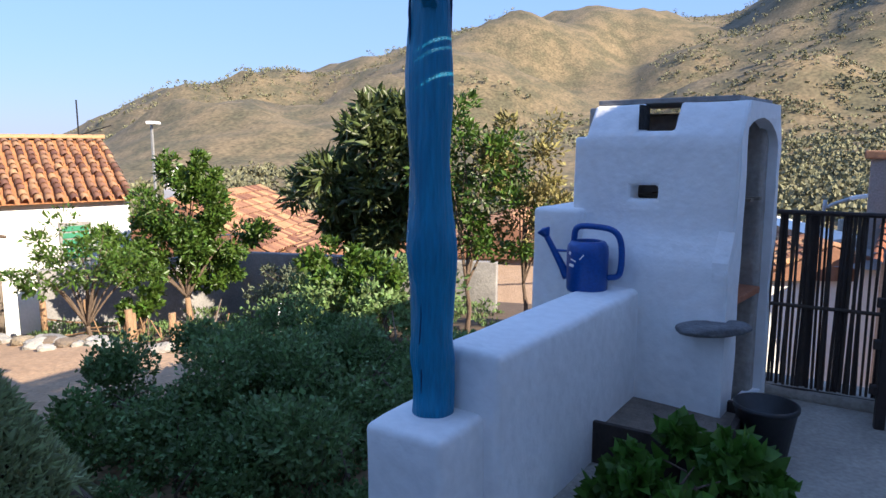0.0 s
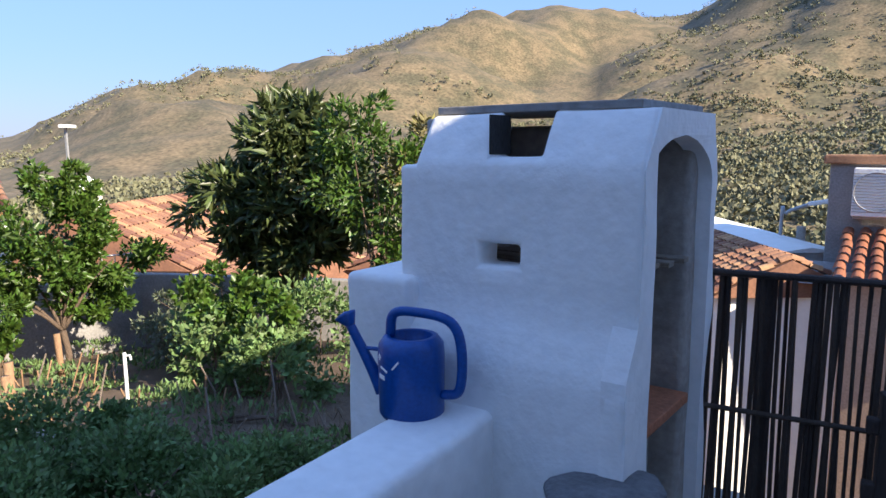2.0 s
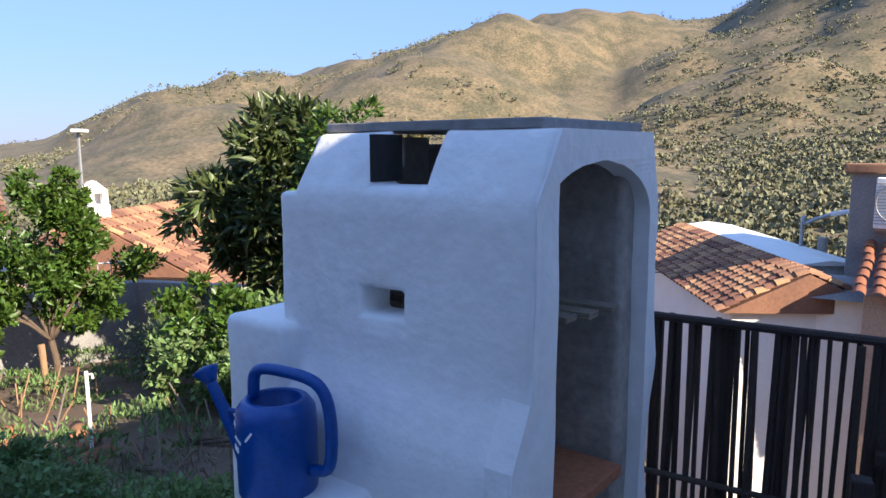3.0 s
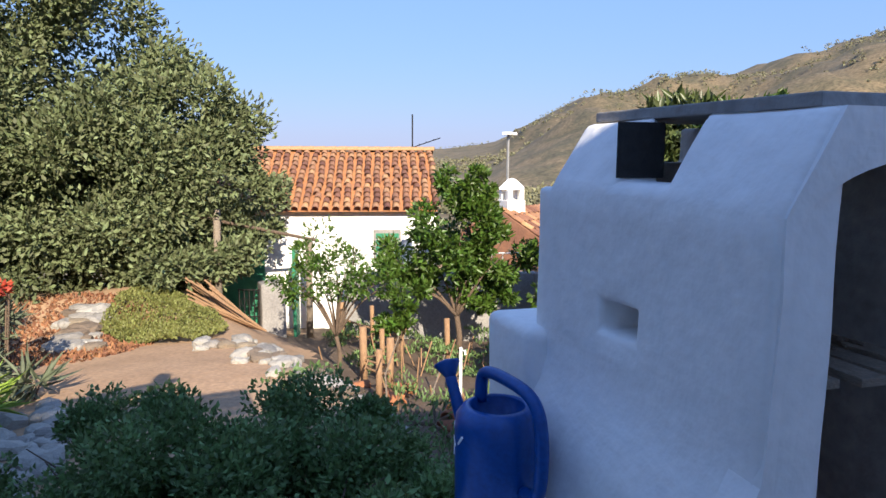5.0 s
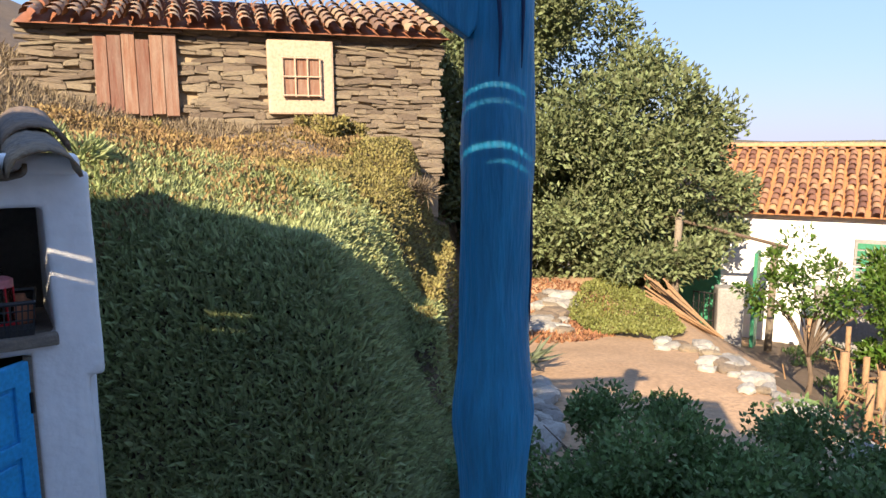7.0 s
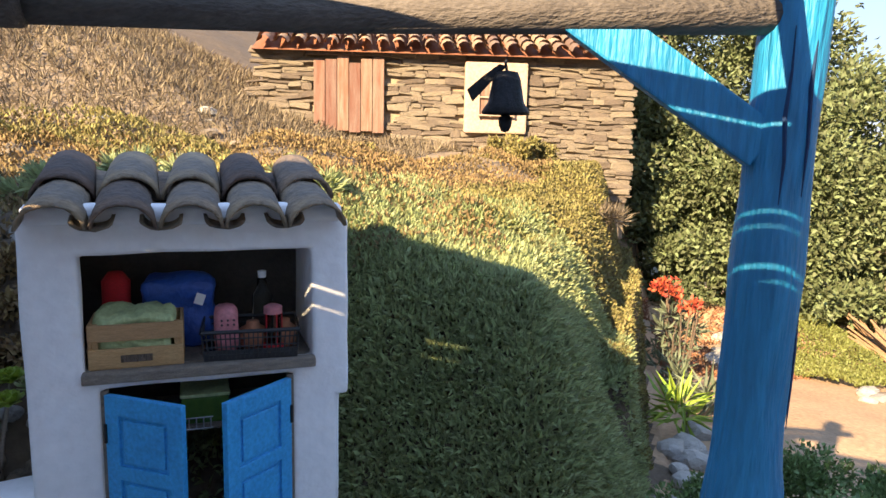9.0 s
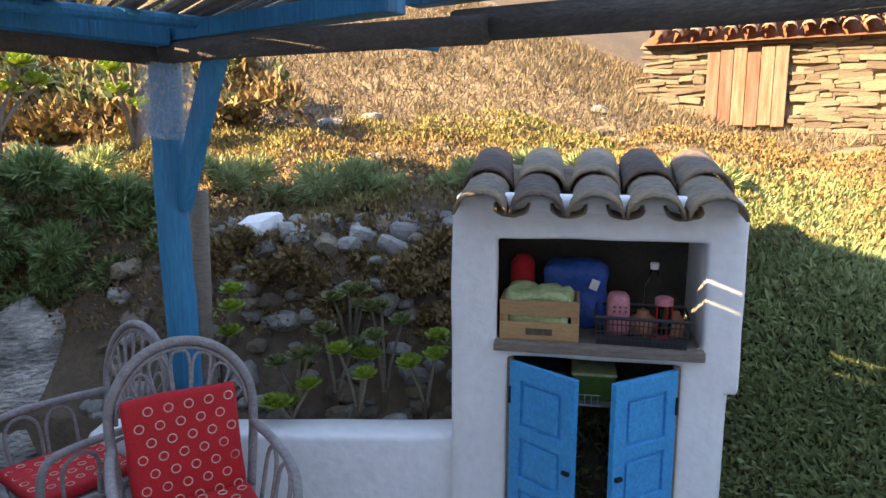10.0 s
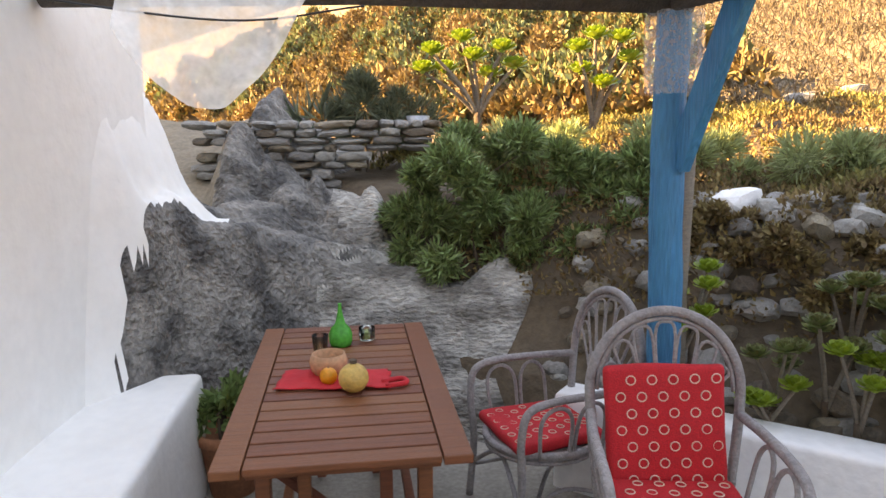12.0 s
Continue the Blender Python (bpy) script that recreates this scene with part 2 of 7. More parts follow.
def part(name, bm, material, parent, label="", smooth=False):
    """One mesh under a thing or a part."""
    ob = mesh_ob(name, bm, material, parent, smooth)
    return tagged(ob, label) if label else ob


def thing(name, label, category, place=(0, 0, 0), turn=0.0, group="", kind=""):
    ob = new(name)
    ob.empty_display_size = 0.1
    ob.matrix_world = pose(*place, 0, 0, turn)
    return tagged(ob, label, category, group, kind)


def box(sx, sy, sz, x=0, y=0, z=0, bevel=0.006, bm=None, turn=0.0, rx=0.0, ry=0.0):
    """A bevelled block: its size, its centre in x and y, its base in z."""
    own = bmesh.new()
    bmesh.ops.create_cube(own, size=1, matrix=Matrix.Diagonal((sx, sy, sz, 1)))
    if bevel:
        bmesh.ops.bevel(own, geom=own.edges[:], offset=min(bevel, 0.45 * min(sx, sy, sz)), segments=2, affect="EDGES", profile=0.6)
    bmesh.ops.transform(own, matrix=pose(x, y, z + sz / 2, rx, ry, turn), verts=own.verts)
    if bm is None:
        return own
    me = bpy.data.meshes.new("tmp")
    own.to_mesh(me)
    own.free()
    bm.from_mesh(me)
    bpy.data.meshes.remove(me)
    return bm


def wobble(bm, amount, scale, seed=0.0):
    for v in bm.verts:
        v.co += noise.noise_vector(v.co * scale + Vector((seed, seed * 1.7, 0))) * amount
    return bm


def soft_box(sx, sy, sz, x=0, y=0, z=0, cut=0.12, bevel=0.03, amount=0.008, scale=2.5, turn=0.0, taper=1.0, seed=0.0):
    """A hand-plastered block with rounded, slightly wavy faces; taper: width at the top over width at the base."""
    bm = bmesh.new()
    bmesh.ops.create_cube(bm, size=1, matrix=Matrix.Diagonal((sx, sy, sz, 1)))
    bmesh.ops.bevel(bm, geom=bm.edges[:], offset=min(bevel, 0.4 * min(sx, sy, sz)), segments=3, affect="EDGES", profile=0.5)
    for axis, size in ((0, sx), (1, sy), (2, sz)):
        k = max(1, int(size / cut))
        for i in range(1, k):
            p, nrm = Vector((0, 0, 0)), Vector((0, 0, 0))
            p[axis], nrm[axis] = -size / 2 + size * i / k, 1
            bmesh.ops.bisect_plane(bm, geom=bm.verts[:] + bm.edges[:] + bm.faces[:], plane_co=p, plane_no=nrm)
    for v in bm.verts:
        f = 1 + (taper - 1) * (v.co.z / sz + 0.5)
        v.co.x *= f
        v.co.y *= f
    wobble(bm, amount, scale, seed)
    bmesh.ops.transform(bm, matrix=pose(x, y, z + sz / 2, 0, 0, turn), verts=bm.verts)
    return bm


def tube(points, radii, sides=10, bm=None, caps=True, squash=0.0, seed=0.0):
    """A tapered round bar along points; squash: how uneven its outline is."""
    bm = bm or bmesh.new()
    pts = [Vector(p) for p in points]
    if not hasattr(radii, "__len__"):
        radii = [radii] * len(pts)
    rings, up = [], None
    for i, p in enumerate(pts):
        d = (pts[min(i + 1, len(pts) - 1)] - pts[max(i - 1, 0)]).normalized()
        if up is None:
            up = Vector((0, 0, 1)) if abs(d.z) < 0.9 else Vector((1, 0, 0))
        a = d.cross(up).normalized()
        b = a.cross(d).normalized()
        up = b
        ring = []
        for k in range(sides):
            w = 2 * math.pi * k / sides
            q = a * math.cos(w) + b * math.sin(w)
            r = radii[i] * (1 + squash * noise.noise(p * 5 + q * 1.3 + Vector((seed, 0, 0))))
            ring.append(bm.verts.new(p + q * r))
        rings.append(ring)
    for r0, r1 in zip(rings, rings[1:]):
        for k in range(sides):
            bm.faces.new((r0[k], r0[(k + 1) % sides], r1[(k + 1) % sides], r1[k]))
    if caps:
        bm.faces.new(rings[0][::-1])
        bm.faces.new(rings[-1])
    return bm


def curve_points(points, steps=6):
    """A smooth line through points."""
    p = [Vector(q) for q in points]
    p = [p[0] * 2 - p[1]] + p + [p[-1] * 2 - p[-2]]
    out = []
    for i in range(1, len(p) - 2):
        for k in range(steps):
            t = k / steps
            a, b, c, d = p[i - 1], p[i], p[i + 1], p[i + 2]
            out.append(0.5 * (2 * b + (c - a) * t + (2 * a - 5 * b + 4 * c - d) * t * t + (3 * b - a - 3 * c + d) * t ** 3))
    out.append(p[-2])
    return out


def lathe(profile, sides=24, bm=None):
    """A turned body from (radius, height) pairs."""
    bm = bm or bmesh.new()
    rings = []
    for r, z in profile:
        rings.append([bm.verts.new((max(r, 1e-4) * math.cos(2 * math.pi * k / sides), max(r, 1e-4) * math.sin(2 * math.pi * k / sides), z)) for k in range(sides)])
    for r0, r1 in zip(rings, rings[1:]):
        for k in range(sides):
            bm.faces.new((r0[k], r0[(k + 1) % sides], r1[(k + 1) % sides], r1[k]))
    bm.faces.new(rings[0][::-1])
    bm.faces.new(rings[-1])
    return bm


def prism(outline, depth, bm=None):
    """An outline in x and z, carried along y from 0 to depth."""
    bm = bm or bmesh.new()
    a = [bm.verts.new((x, 0, z)) for x, z in outline]
    b = [bm.verts.new((x, depth, z)) for x, z in outline]
    n = len(outline)
    for i in range(n):
        bm.faces.new((a[i], a[(i + 1) % n], b[(i + 1) % n], b[i]))
    bm.faces.new(a[::-1])
    bm.faces.new(b)
    bmesh.ops.recalc_face_normals(bm, faces=bm.faces[:])
    return bm


def stone_bm(sx, sy, sz, seed, detail=2, rough=0.16):
    bm = bmesh.new()
    bmesh.ops.create_icosphere(bm, subdivisions=detail, radius=0.5)
    for v in bm.verts:
        k = 1 + rough * 2 * noise.noise(v.co * 2.2 + Vector((seed * 3.1, seed, 0)))
        q = v.co * k
        q = Vector([math.copysign(min(abs(c), 0.40), c) for c in q])
        v.co = Vector((q.x * sx, q.y * sy, q.z * sz)) * 1.2
    return bm


def leaves(name, centres, normals, length, width, material, rng, parent=None, droop=0.0, fold=0.0, spread=1.0):
    """Many small pointed leaves, each two faces folded along the rib, as one mesh."""
    c, nn = np.asarray(centres, float), np.asarray(normals, float)
    k = len(c)
    d = nn + spread * rng.normal(size=(k, 3))
    d[:, 2] -= droop
    d /= np.linalg.norm(d, axis=1)[:, None] + 1e-9
    s = np.cross(d, rng.normal(size=(k, 3)))
    s /= np.linalg.norm(s, axis=1)[:, None] + 1e-9
    u = np.cross(s, d)
    ln = (length * rng.uniform(0.6, 1.3, k))[:, None]
    wd = (width * rng.uniform(0.7, 1.25, k))[:, None]
    a, tip = c, c + d * ln - u * ln * 0.15
    m1 = c + d * ln * 0.45 + s * wd * 0.5 + u * wd * fold
    m2 = c + d * ln * 0.45 - s * wd * 0.5 + u * wd * fold
    v = np.stack([a, m1, tip, m2], 1).reshape(-1, 3)
    i = np.arange(k)[:, None] * 4
    f = np.concatenate([i + np.array([[0, 1, 2]]), i + np.array([[0, 2, 3]])], 1).reshape(-1, 3)
    return raw_mesh(name, v, f, material, parent)


def raw_mesh(name, v, f, material, parent=None, smooth=False):
    me = bpy.data.meshes.new(name)
    v, f = np.asarray(v, np.float32), np.asarray(f, np.int32)
    k = f.shape[1]
    me.vertices.add(len(v))
    me.vertices.foreach_set("co", v.ravel())
    me.loops.add(f.size)
    me.loops.foreach_set("vertex_index", f.ravel())
    me.polygons.add(len(f))
    me.polygons.foreach_set("loop_start", np.arange(0, f.size, k, dtype=np.int32))
    me.polygons.foreach_set("loop_total", np.full(len(f), k, np.int32))
    me.update(calc_edges=True)
    for m in material if isinstance(material, (list, tuple)) else (material,):
        me.materials.append(m)
    if smooth:
        me.shade_smooth()
    ob = new(name, me)
    if parent:
        ob.parent = parent
    return ob


def sstep(a, b, x):
    t = np.clip((x - a) / (b - a), 0, 1)
    return t * t * (3 - 2 * t)


def fnoise(x, y, scale, octaves=4):
    """Smooth repeatable relief from sines."""
    z, amp, tot = 0.0, 1.0, 0.0
    r = np.random.RandomState(7)
    for o in range(octaves):
        for _ in range(4):
            a = r.uniform(0, 2 * np.pi)
            k = scale * 2 ** o * r.uniform(0.7, 1.4)
            z = z + amp * np.sin(k * (np.cos(a) * x + np.sin(a) * y) + r.uniform(0, 6.28))
        tot += amp * 2.0
        amp *= 0.5
    return z / tot


RIDGE_AZ = [-180, -120, -60, -30, -3, 6.4, 10, 14, 17.7, 20.3, 24.7, 31.5, 38.7, 43.2, 47.1, 53.8, 57.4, 61.1, 65, 75, 110, 180]
RIDGE_EL = [12, 13, 13, 13, 12.5, 10.1, 8.8, 8.6, 8.0, 8.6, 8.4, 7.6, 6.5, 5.1, 5.2, 4.0, 2.3, 0.6, 0.1, 0.0, 2, 12]


def ground(x, y):
    """Height of the land: valley path, planted bank, hillside behind the low wall, town and far hills."""
    x, y = np.asarray(x, float), np.asarray(y, float)
    r = np.hypot(x, y)
    valley = -0.32 - 0.115 * np.clip(-x - 4.0, 0, 14) - 0.09 * np.clip(y - 4.5, 0, 25) + 0.03 * fnoise(x, y, 1.3)
    valley = valley - 0.6 * sstep(3.3, 4.8, y)      # the garden lies lower than the path
    valley = valley + 0.55 * sstep(-8.9, -11.2, x) * sstep(3.9, 2.2, y)
    valley = valley - 3.4 * sstep(11.6, 14.5, y + 0.15 * x) - 2.0 * sstep(-13.5, -18, x)
    edge = 1.15 + 0.167 * (x + 3)
    s1 = edge - y + 0.12 * fnoise(x, y, 1.1)
    run = sstep(-1.35, -2.8, x)
    bank = -0.32 + (1.45 * sstep(-0.15, 0.7, s1) + 0.4 * sstep(0.5, 2.2, s1) + 0.06 * np.clip(s1 - 2, 0, 12)) * run
    bank = bank + 0.06 * fnoise(x, y, 1.9) * sstep(0, 0.6, s1)
    bank = bank + (0.25 + 0.25 * sstep(-0.9, -0.2, y)) * sstep(-5.0, -7.6, x) * sstep(0.25, 0.6, s1)
    s2 = np.minimum((x + 0.92) * -0.62 + (y + 1.07) * -0.78, s1)
    hill = -0.32 + 0.72 * sstep(0.0, 0.1, s2) + 0.95 * sstep(0.15, 1.0, s2) + 0.5 * sstep(1.0, 4.0, s2) + 0.42 * np.clip(s2 - 3.8, 0, 30) + 0.05 * fnoise(x, y, 1.7) * sstep(0.2, 0.8, s2)
    z = np.maximum(valley, np.maximum(np.where(s1 > -0.2, bank, -9), np.where(s2 > -0.05, hill, -9)))
    east = sstep(2.6, 3.4, x) * sstep(-3.6, -2.9, y)
    z = z * (1 - east) + east * np.minimum(z, 0.2)
    z = z - 4.9 * np.maximum(sstep(4.3, 6.6, y) * sstep(-2.8, -1.2, x), sstep(11.4, 15.0, y + 0.15 * x))
    phi = np.degrees(np.arctan2(-x, y))
    el = np.interp(phi, RIDGE_AZ, RIDGE_EL)
    gul = fnoise(x / 40, y / 40, 0.9, 5)
    rise = sstep(45, 330, r + 25 * gul)
    far_h = -5.0 + (np.tan(np.radians(el)) * 340 + 6.5) * rise * (1 + 0.10 * gul * (1 - sstep(250, 340, r)))
    far_h = far_h + 7 * fnoise(x / 12, y / 12, 1.0, 6) * sstep(70, 160, r) * (el > 1.2) * (1 - 0.75 * sstep(260, 340, r)) - 0.20 * np.clip(r - 345, 0, 400)
    w = sstep(24, 55, r)
    return z * (1 - w) + far_h * w


def gz(x, y):
    return float(ground(x, y))

# large structure: one sheet of ground to the horizon
rng = np.random.default_rng(3)
NA, NR = 420, 250
rad = np.concatenate([np.linspace(0.05, 16, 150, endpoint=False), np.geomspace(16, 3500, NR - 150)])
ang = np.linspace(0, 2 * np.pi, NA, endpoint=False)
RR, AA = np.meshgrid(rad, ang, indexing="ij")
GX, GY = -2.0 + RR * np.cos(AA), 1.0 + RR * np.sin(AA)
GZ = ground(GX, GY)
on_terrace = (GX > -0.75) & (GX < 6) & (((GX + 0.92) * -0.62 + (GY + 1.07) * -0.78) < 0.1) & (GY < 4.2)
GZ = np.where(on_terrace, -0.34, GZ)
idx = np.arange(NA * NR).reshape(NR, NA)
quads = np.stack([idx[:-1], np.roll(idx, -1, 1)[:-1], np.roll(idx, -1, 1)[1:], idx[1:]], -1).reshape(-1, 4)
HILL = mat("dry_hillside", (0.185, 0.14, 0.078), (0.085, 0.078, 0.043), 0.95, 0.16, 1.6, 0.0, mix=0.9, vary=0.5, edge=0.12)
gob = raw_mesh("ground", np.stack([GX, GY, GZ], -1).reshape(-1, 3), quads, [DIRT, SOIL, BANK, STRAW, HILL], smooth=True)
tagged(gob, "bare tan dirt, dark garden soil and dry hillside", "ground", kind="structure")
cx, cy = GX[:-1].ravel(), GY[:-1].ravel()
jit = 0.35 * fnoise(cx, cy, 2.2)
s1c = 1.15 + 0.167 * (cx + 3) - cy
s2c = (cx + 0.92) * -0.62 + (cy + 1.07) * -0.78
zone = np.zeros(len(cx), np.int32)
zone[(cy + jit > 3.9 + 0.12 * (-cx - 4))] = 1
zone[(s1c > -0.1) & (cx < -1.2)] = 2
zone[(s2c > 0) & (cx > -4)] = 2
zone[(s2c + jit * 1.5 > 3.0) & (cx > -9)] = 3
zone[np.hypot(cx, cy) > 28] = 4
gob.data.polygons.foreach_set("material_index", zone)

# terrace floor
bm = bmesh.new()
outline = [(-0.78, 4.4), (-0.78, 1.2), (-1.75, 0.55), (-1.72, -0.05), (-0.95, -1.05), (0.3, -1.9), (1.2, -2.75), (6.2, -2.75), (6.2, 4.4)]
vs = [bm.verts.new((x, y, 0)) for x, y in outline]
f = bm.faces.new(vs[::-1])
ex = bmesh.ops.extrude_face_region(bm, geom=[f])
bmesh.ops.translate(bm, vec=(0, 0, -0.35), verts=[v for v in ex["geom"] if isinstance(v, bmesh.types.BMVert)])
bmesh.ops.recalc_face_normals(bm, faces=bm.faces[:])
tagged(mesh_ob("floor", bm, FLOOR), "rough grey concrete terrace floor", "floor", kind="structure")

# parapet beside the oven: low stub that carries the post, then the higher wall
tagged(mesh_ob("wall_parapet", soft_box(0.27, 1.54, 1.065, -0.645, 2.47, -0.34, seed=1, turn=-3), WHITE, smooth=True), "thick whitewashed parapet wall with soft edges", "wall", kind="structure")
tagged(mesh_ob("wall_stub", soft_box(0.32, 0.36, 0.84, -0.775, 1.585, -0.34, seed=2), WHITE, smooth=True), "low whitewashed stub wall carrying a blue post", "wall", kind="structure")

# low wall from the cupboard past the second post
WA, WB = Vector((-0.90, -0.91)), Vector((0.62, -1.98))
wm, wl, wt = (WA + WB) / 2, (WB - WA).length, math.degrees(math.atan2(WB.y - WA.y, WB.x - WA.x))
tagged(mesh_ob("wall_low", soft_box(wl, 0.22, 0.83, wm.x - 0.06, wm.y - 0.09, -0.34, turn=wt, seed=3), WHITE, smooth=True), "low whitewashed garden wall with rounded top", "wall", kind="structure")

# blue posts and the pergola
def post_thing(label, x, y, z0, z1, r, lean, seed):
    base = thing("post", label, "post", (x, y, z0))
    n = 40
    pts, rr = [], []
    for i in range(n + 1):
        t = i / n
        h = t * (z1 - z0)
        pts.append((lean[0] * t + 0.012 * math.sin(5 * t + seed), lean[1] * t + 0.012 * math.cos(4 * t + seed), h))
        knot = 0.20 * math.exp(-((h - 0.62) / 0.10) ** 2) + 0.10 * math.exp(-((h - 0.22) / 0.05) ** 2) + 0.10 * math.exp(-((h - 1.15) / 0.14) ** 2)
        rr.append(r * (1 + knot * (1 if seed == 1 else 0.3) - 0.10 * t))
    part("shaft", tube(pts, rr, 28, squash=0.12, seed=seed), BLUE, base, smooth=True)
    # drying cracks: thin dark slivers set into the face
    rc = random.Random(seed)
    for k in range(5):
        a, h0 = rc.uniform(0, 6.28), rc.uniform(0.05, 0.8) * (z1 - z0)
        hl = rc.uniform(0.25, 0.5)
        q = [(pts[0][0] + math.cos(a + 0.05 * math.sin(9 * s)) * r * 0.97, math.sin(a + 0.05 * math.sin(9 * s)) * r * 0.97, h0 + hl * s) for s in (0, 0.25, 0.5, 0.75, 1)]
        part("crack", tube(q, [0.001, 0.004, 0.005, 0.003, 0.001], 5), BLUE_DARK, base)
    return base


BLUE_DARK = mat("shadowed_blue_crack", (0.004, 0.03, 0.09), None, 0.8, 9.0, 40.0, 0.1)
POST_A = post_thing("knotted blue-painted log post on a white stub wall", -0.80, 1.62, 0.49, 2.46, 0.076, (0.02, 0.02), 1)
POST_B = post_thing("blue-painted log post behind grey rattan chairs", 0.26, -1.52, 0.0, 2.22, 0.070, (0.0, 0.0), 4)
bm = lathe([(0.011, 0), (0.011, 0.004)], 10)
bmesh.ops.transform(bm, matrix=pose(0.068, -0.028, 1.14, 0, 90, -20), verts=bm.verts)
part("nail_hole", bm, BLACK, POST_A, "dark hole")
pa, pb = Vector((-0.78, 1.64, 2.21)), Vector((0.26, -1.52, 2.25))
ab = (pb - pa).normalized()
side = Vector((ab.y, -ab.x, 0)) * -1
beam = thing("log_beam", "weathered grey log beam spanning two blue posts", "beam")
mid = pa.lerp(pb, 0.55)
part("log", tube([pa - ab * 0.02, pa.lerp(pb, 0.3) + Vector((0, 0, -0.01)), mid], [0.04, 0.045, 0.046], 14, squash=0.12), LOG, beam, smooth=True)
part("log", tube([mid - ab * 0.15 + Vector((0.05, 0, -0.02)), pa.lerp(pb, 0.8) + Vector((0.04, 0, 0.0)), pb + ab * 0.1 + Vector((0.03, 0, 0.0))], [0.042, 0.044, 0.042], 14, squash=0.12, seed=3), LOG, beam, smooth=True)
pc = Vector((2.72, -1.62, 2.30))
beam2 = thing("log_beam", "weathered grey log beam from post to house", "beam")
part("log", tube([pb + Vector((-0.05, 0.03, 0.0)), pb.lerp(pc, 0.5) + Vector((0, 0, 0.02)), pc], [0.05, 0.046, 0.05], 14, squash=0.12, seed=8), LOG, beam2, smooth=True)


def blue_board(p, q, width, thick):
    b = thing("fascia_board", "blue-painted board laid over the pergola log", "board")
    d = q - p
    bm = box(thick, width, d.length, 0, 0, 0, 0.005)
    bmesh.ops.transform(bm, matrix=Matrix.Translation(p) @ d.to_track_quat("Z", "X").to_matrix().to_4x4(), verts=bm.verts)
    part("board", bm, BLUE, b)


up = Vector((0, 0, 0.095))
blue_board(pa.lerp(pb, 0.62) + up, pb + ab * 0.05 + up * 0.8, 0.10, 0.07)
blue_board(pb + Vector((0.02, 0.12, 0.055)), pc + Vector((0, 0.3, 0.09)), 0.10, 0.07)
blue_board(pa.lerp(pb, -0.05) + up, pa.lerp(pb, 0.60) + up, 0.07, 0.05)
for p, sgn in ((pa, 1), (pb, -1)):
    br = thing("brace", "diagonal blue-painted wooden brace under the pergola", "brace")
    zf = 1.94 if sgn > 0 else 1.62
    a = Vector((p.x, p.y, zf)) + ab * sgn * 0.05
    b = Vector((p.x, p.y, 2.26)) + ab * sgn * (0.52 if sgn > 0 else 0.36)
    d = (b - a)
    bm = box(0.05, 0.10, d.length, 0, 0, 0, 0.006)
    bmesh.ops.transform(bm, matrix=Matrix.Translation(a) @ d.to_track_quat("Z", "Y").to_matrix().to_4x4(), verts=bm.verts)
    part("bar", bm, BLUE, br)

# cane roof over the terrace
roof = thing("cane_roof", "pergola roof of thin canes with narrow gaps", "roof")
rc = random.Random(11)
xs = -0.10
cane_mesh = None
while xs < 0.95:
    r = rc.uniform(0.010, 0.016)
    wob = rc.uniform(-0.02, 0.02)
    part("cane", tube([(xs + wob, -2.0, 2.40 + 0.04 * (xs > 1)), (xs - wob, 0.2, 2.41), (xs + wob * 0.5, 2.3, 2.39)], r, 6), WOOD_GREY, roof)
    xs += 2 * r * rc.uniform(0.85, 1.15) + (rc.uniform(0.018, 0.04) if rc.random() < 0.30 else 0)
for yy in (-1.2, 0.2, 1.6):
    rf = thing("rafter", "blue-painted pole carrying the cane roof", "rafter")
    part("pole", tube([(-0.9, yy, 2.34), (2.72, yy - 0.1, 2.37)], 0.026, 10), BLUE, rf)

# house: the wall beside the table, its mass behind
tagged(mesh_ob("wall_house", soft_box(3.4, 9.0, 3.96, 4.45, 1.82, -0.34, cut=0.5, bevel=0.06, amount=0.012, seed=6), WHITE_OLD, smooth=True), "old whitewashed house wall with rounded corner", "wall", kind="structure")
# unseen parapet and ramp, added so their cast shadow ends right on the bank
tagged(mesh_ob("wall_upper", soft_box(0.2, 2.24, 0.46, 2.86, -1.54, 3.98, cut=0.4, amount=0.01, seed=16), WHITE_OLD), "unseen parapet added on the house roof to shade the bank", "wall", kind="structure")
bm = prism([(-0.44, 3.58), (-0.44, 4.42), (0.1, 4.12), (0.62, 3.78), (1.25, 3.58)], 0.2)
bmesh.ops.transform(bm, matrix=pose(2.96, 0, 0, 0, 0, 90), verts=bm.verts)
tagged(mesh_ob("wall_ramp", bm, WHITE_OLD), "unseen sloping block added to shape the bank's shadow edge", "wall", kind="structure")
# two blocks out of view, added to keep sun off the rubble and rock
tagged(mesh_ob("wall_wing", soft_box(4.5, 1.5, 5.6, 6.45, -3.43, -0.34, cut=0.8, amount=0.01, seed=9), WHITE_OLD), "tall unseen block added behind the house for its shadow", "wall", kind="structure")
tagged(mesh_ob("wall_shed", soft_box(4.5, 2.3, 4.1, 6.45, -5.34, -0.34, cut=0.8, amount=0.01, seed=10), WHITE_OLD), "lower unseen block added behind the house for its shadow", "wall", kind="structure")
# unseen slats between house top and upper slab, added to stripe the cupboard with sun
for k in range(4):
    tagged(mesh_ob("wall_slat", box(0.05, 2.2, 0.05, 2.86, -1.54, 3.63 + 0.092 * k, 0.004), WOOD_GREY), "unseen slat added to break sunlight into stripes", "board", kind="structure")
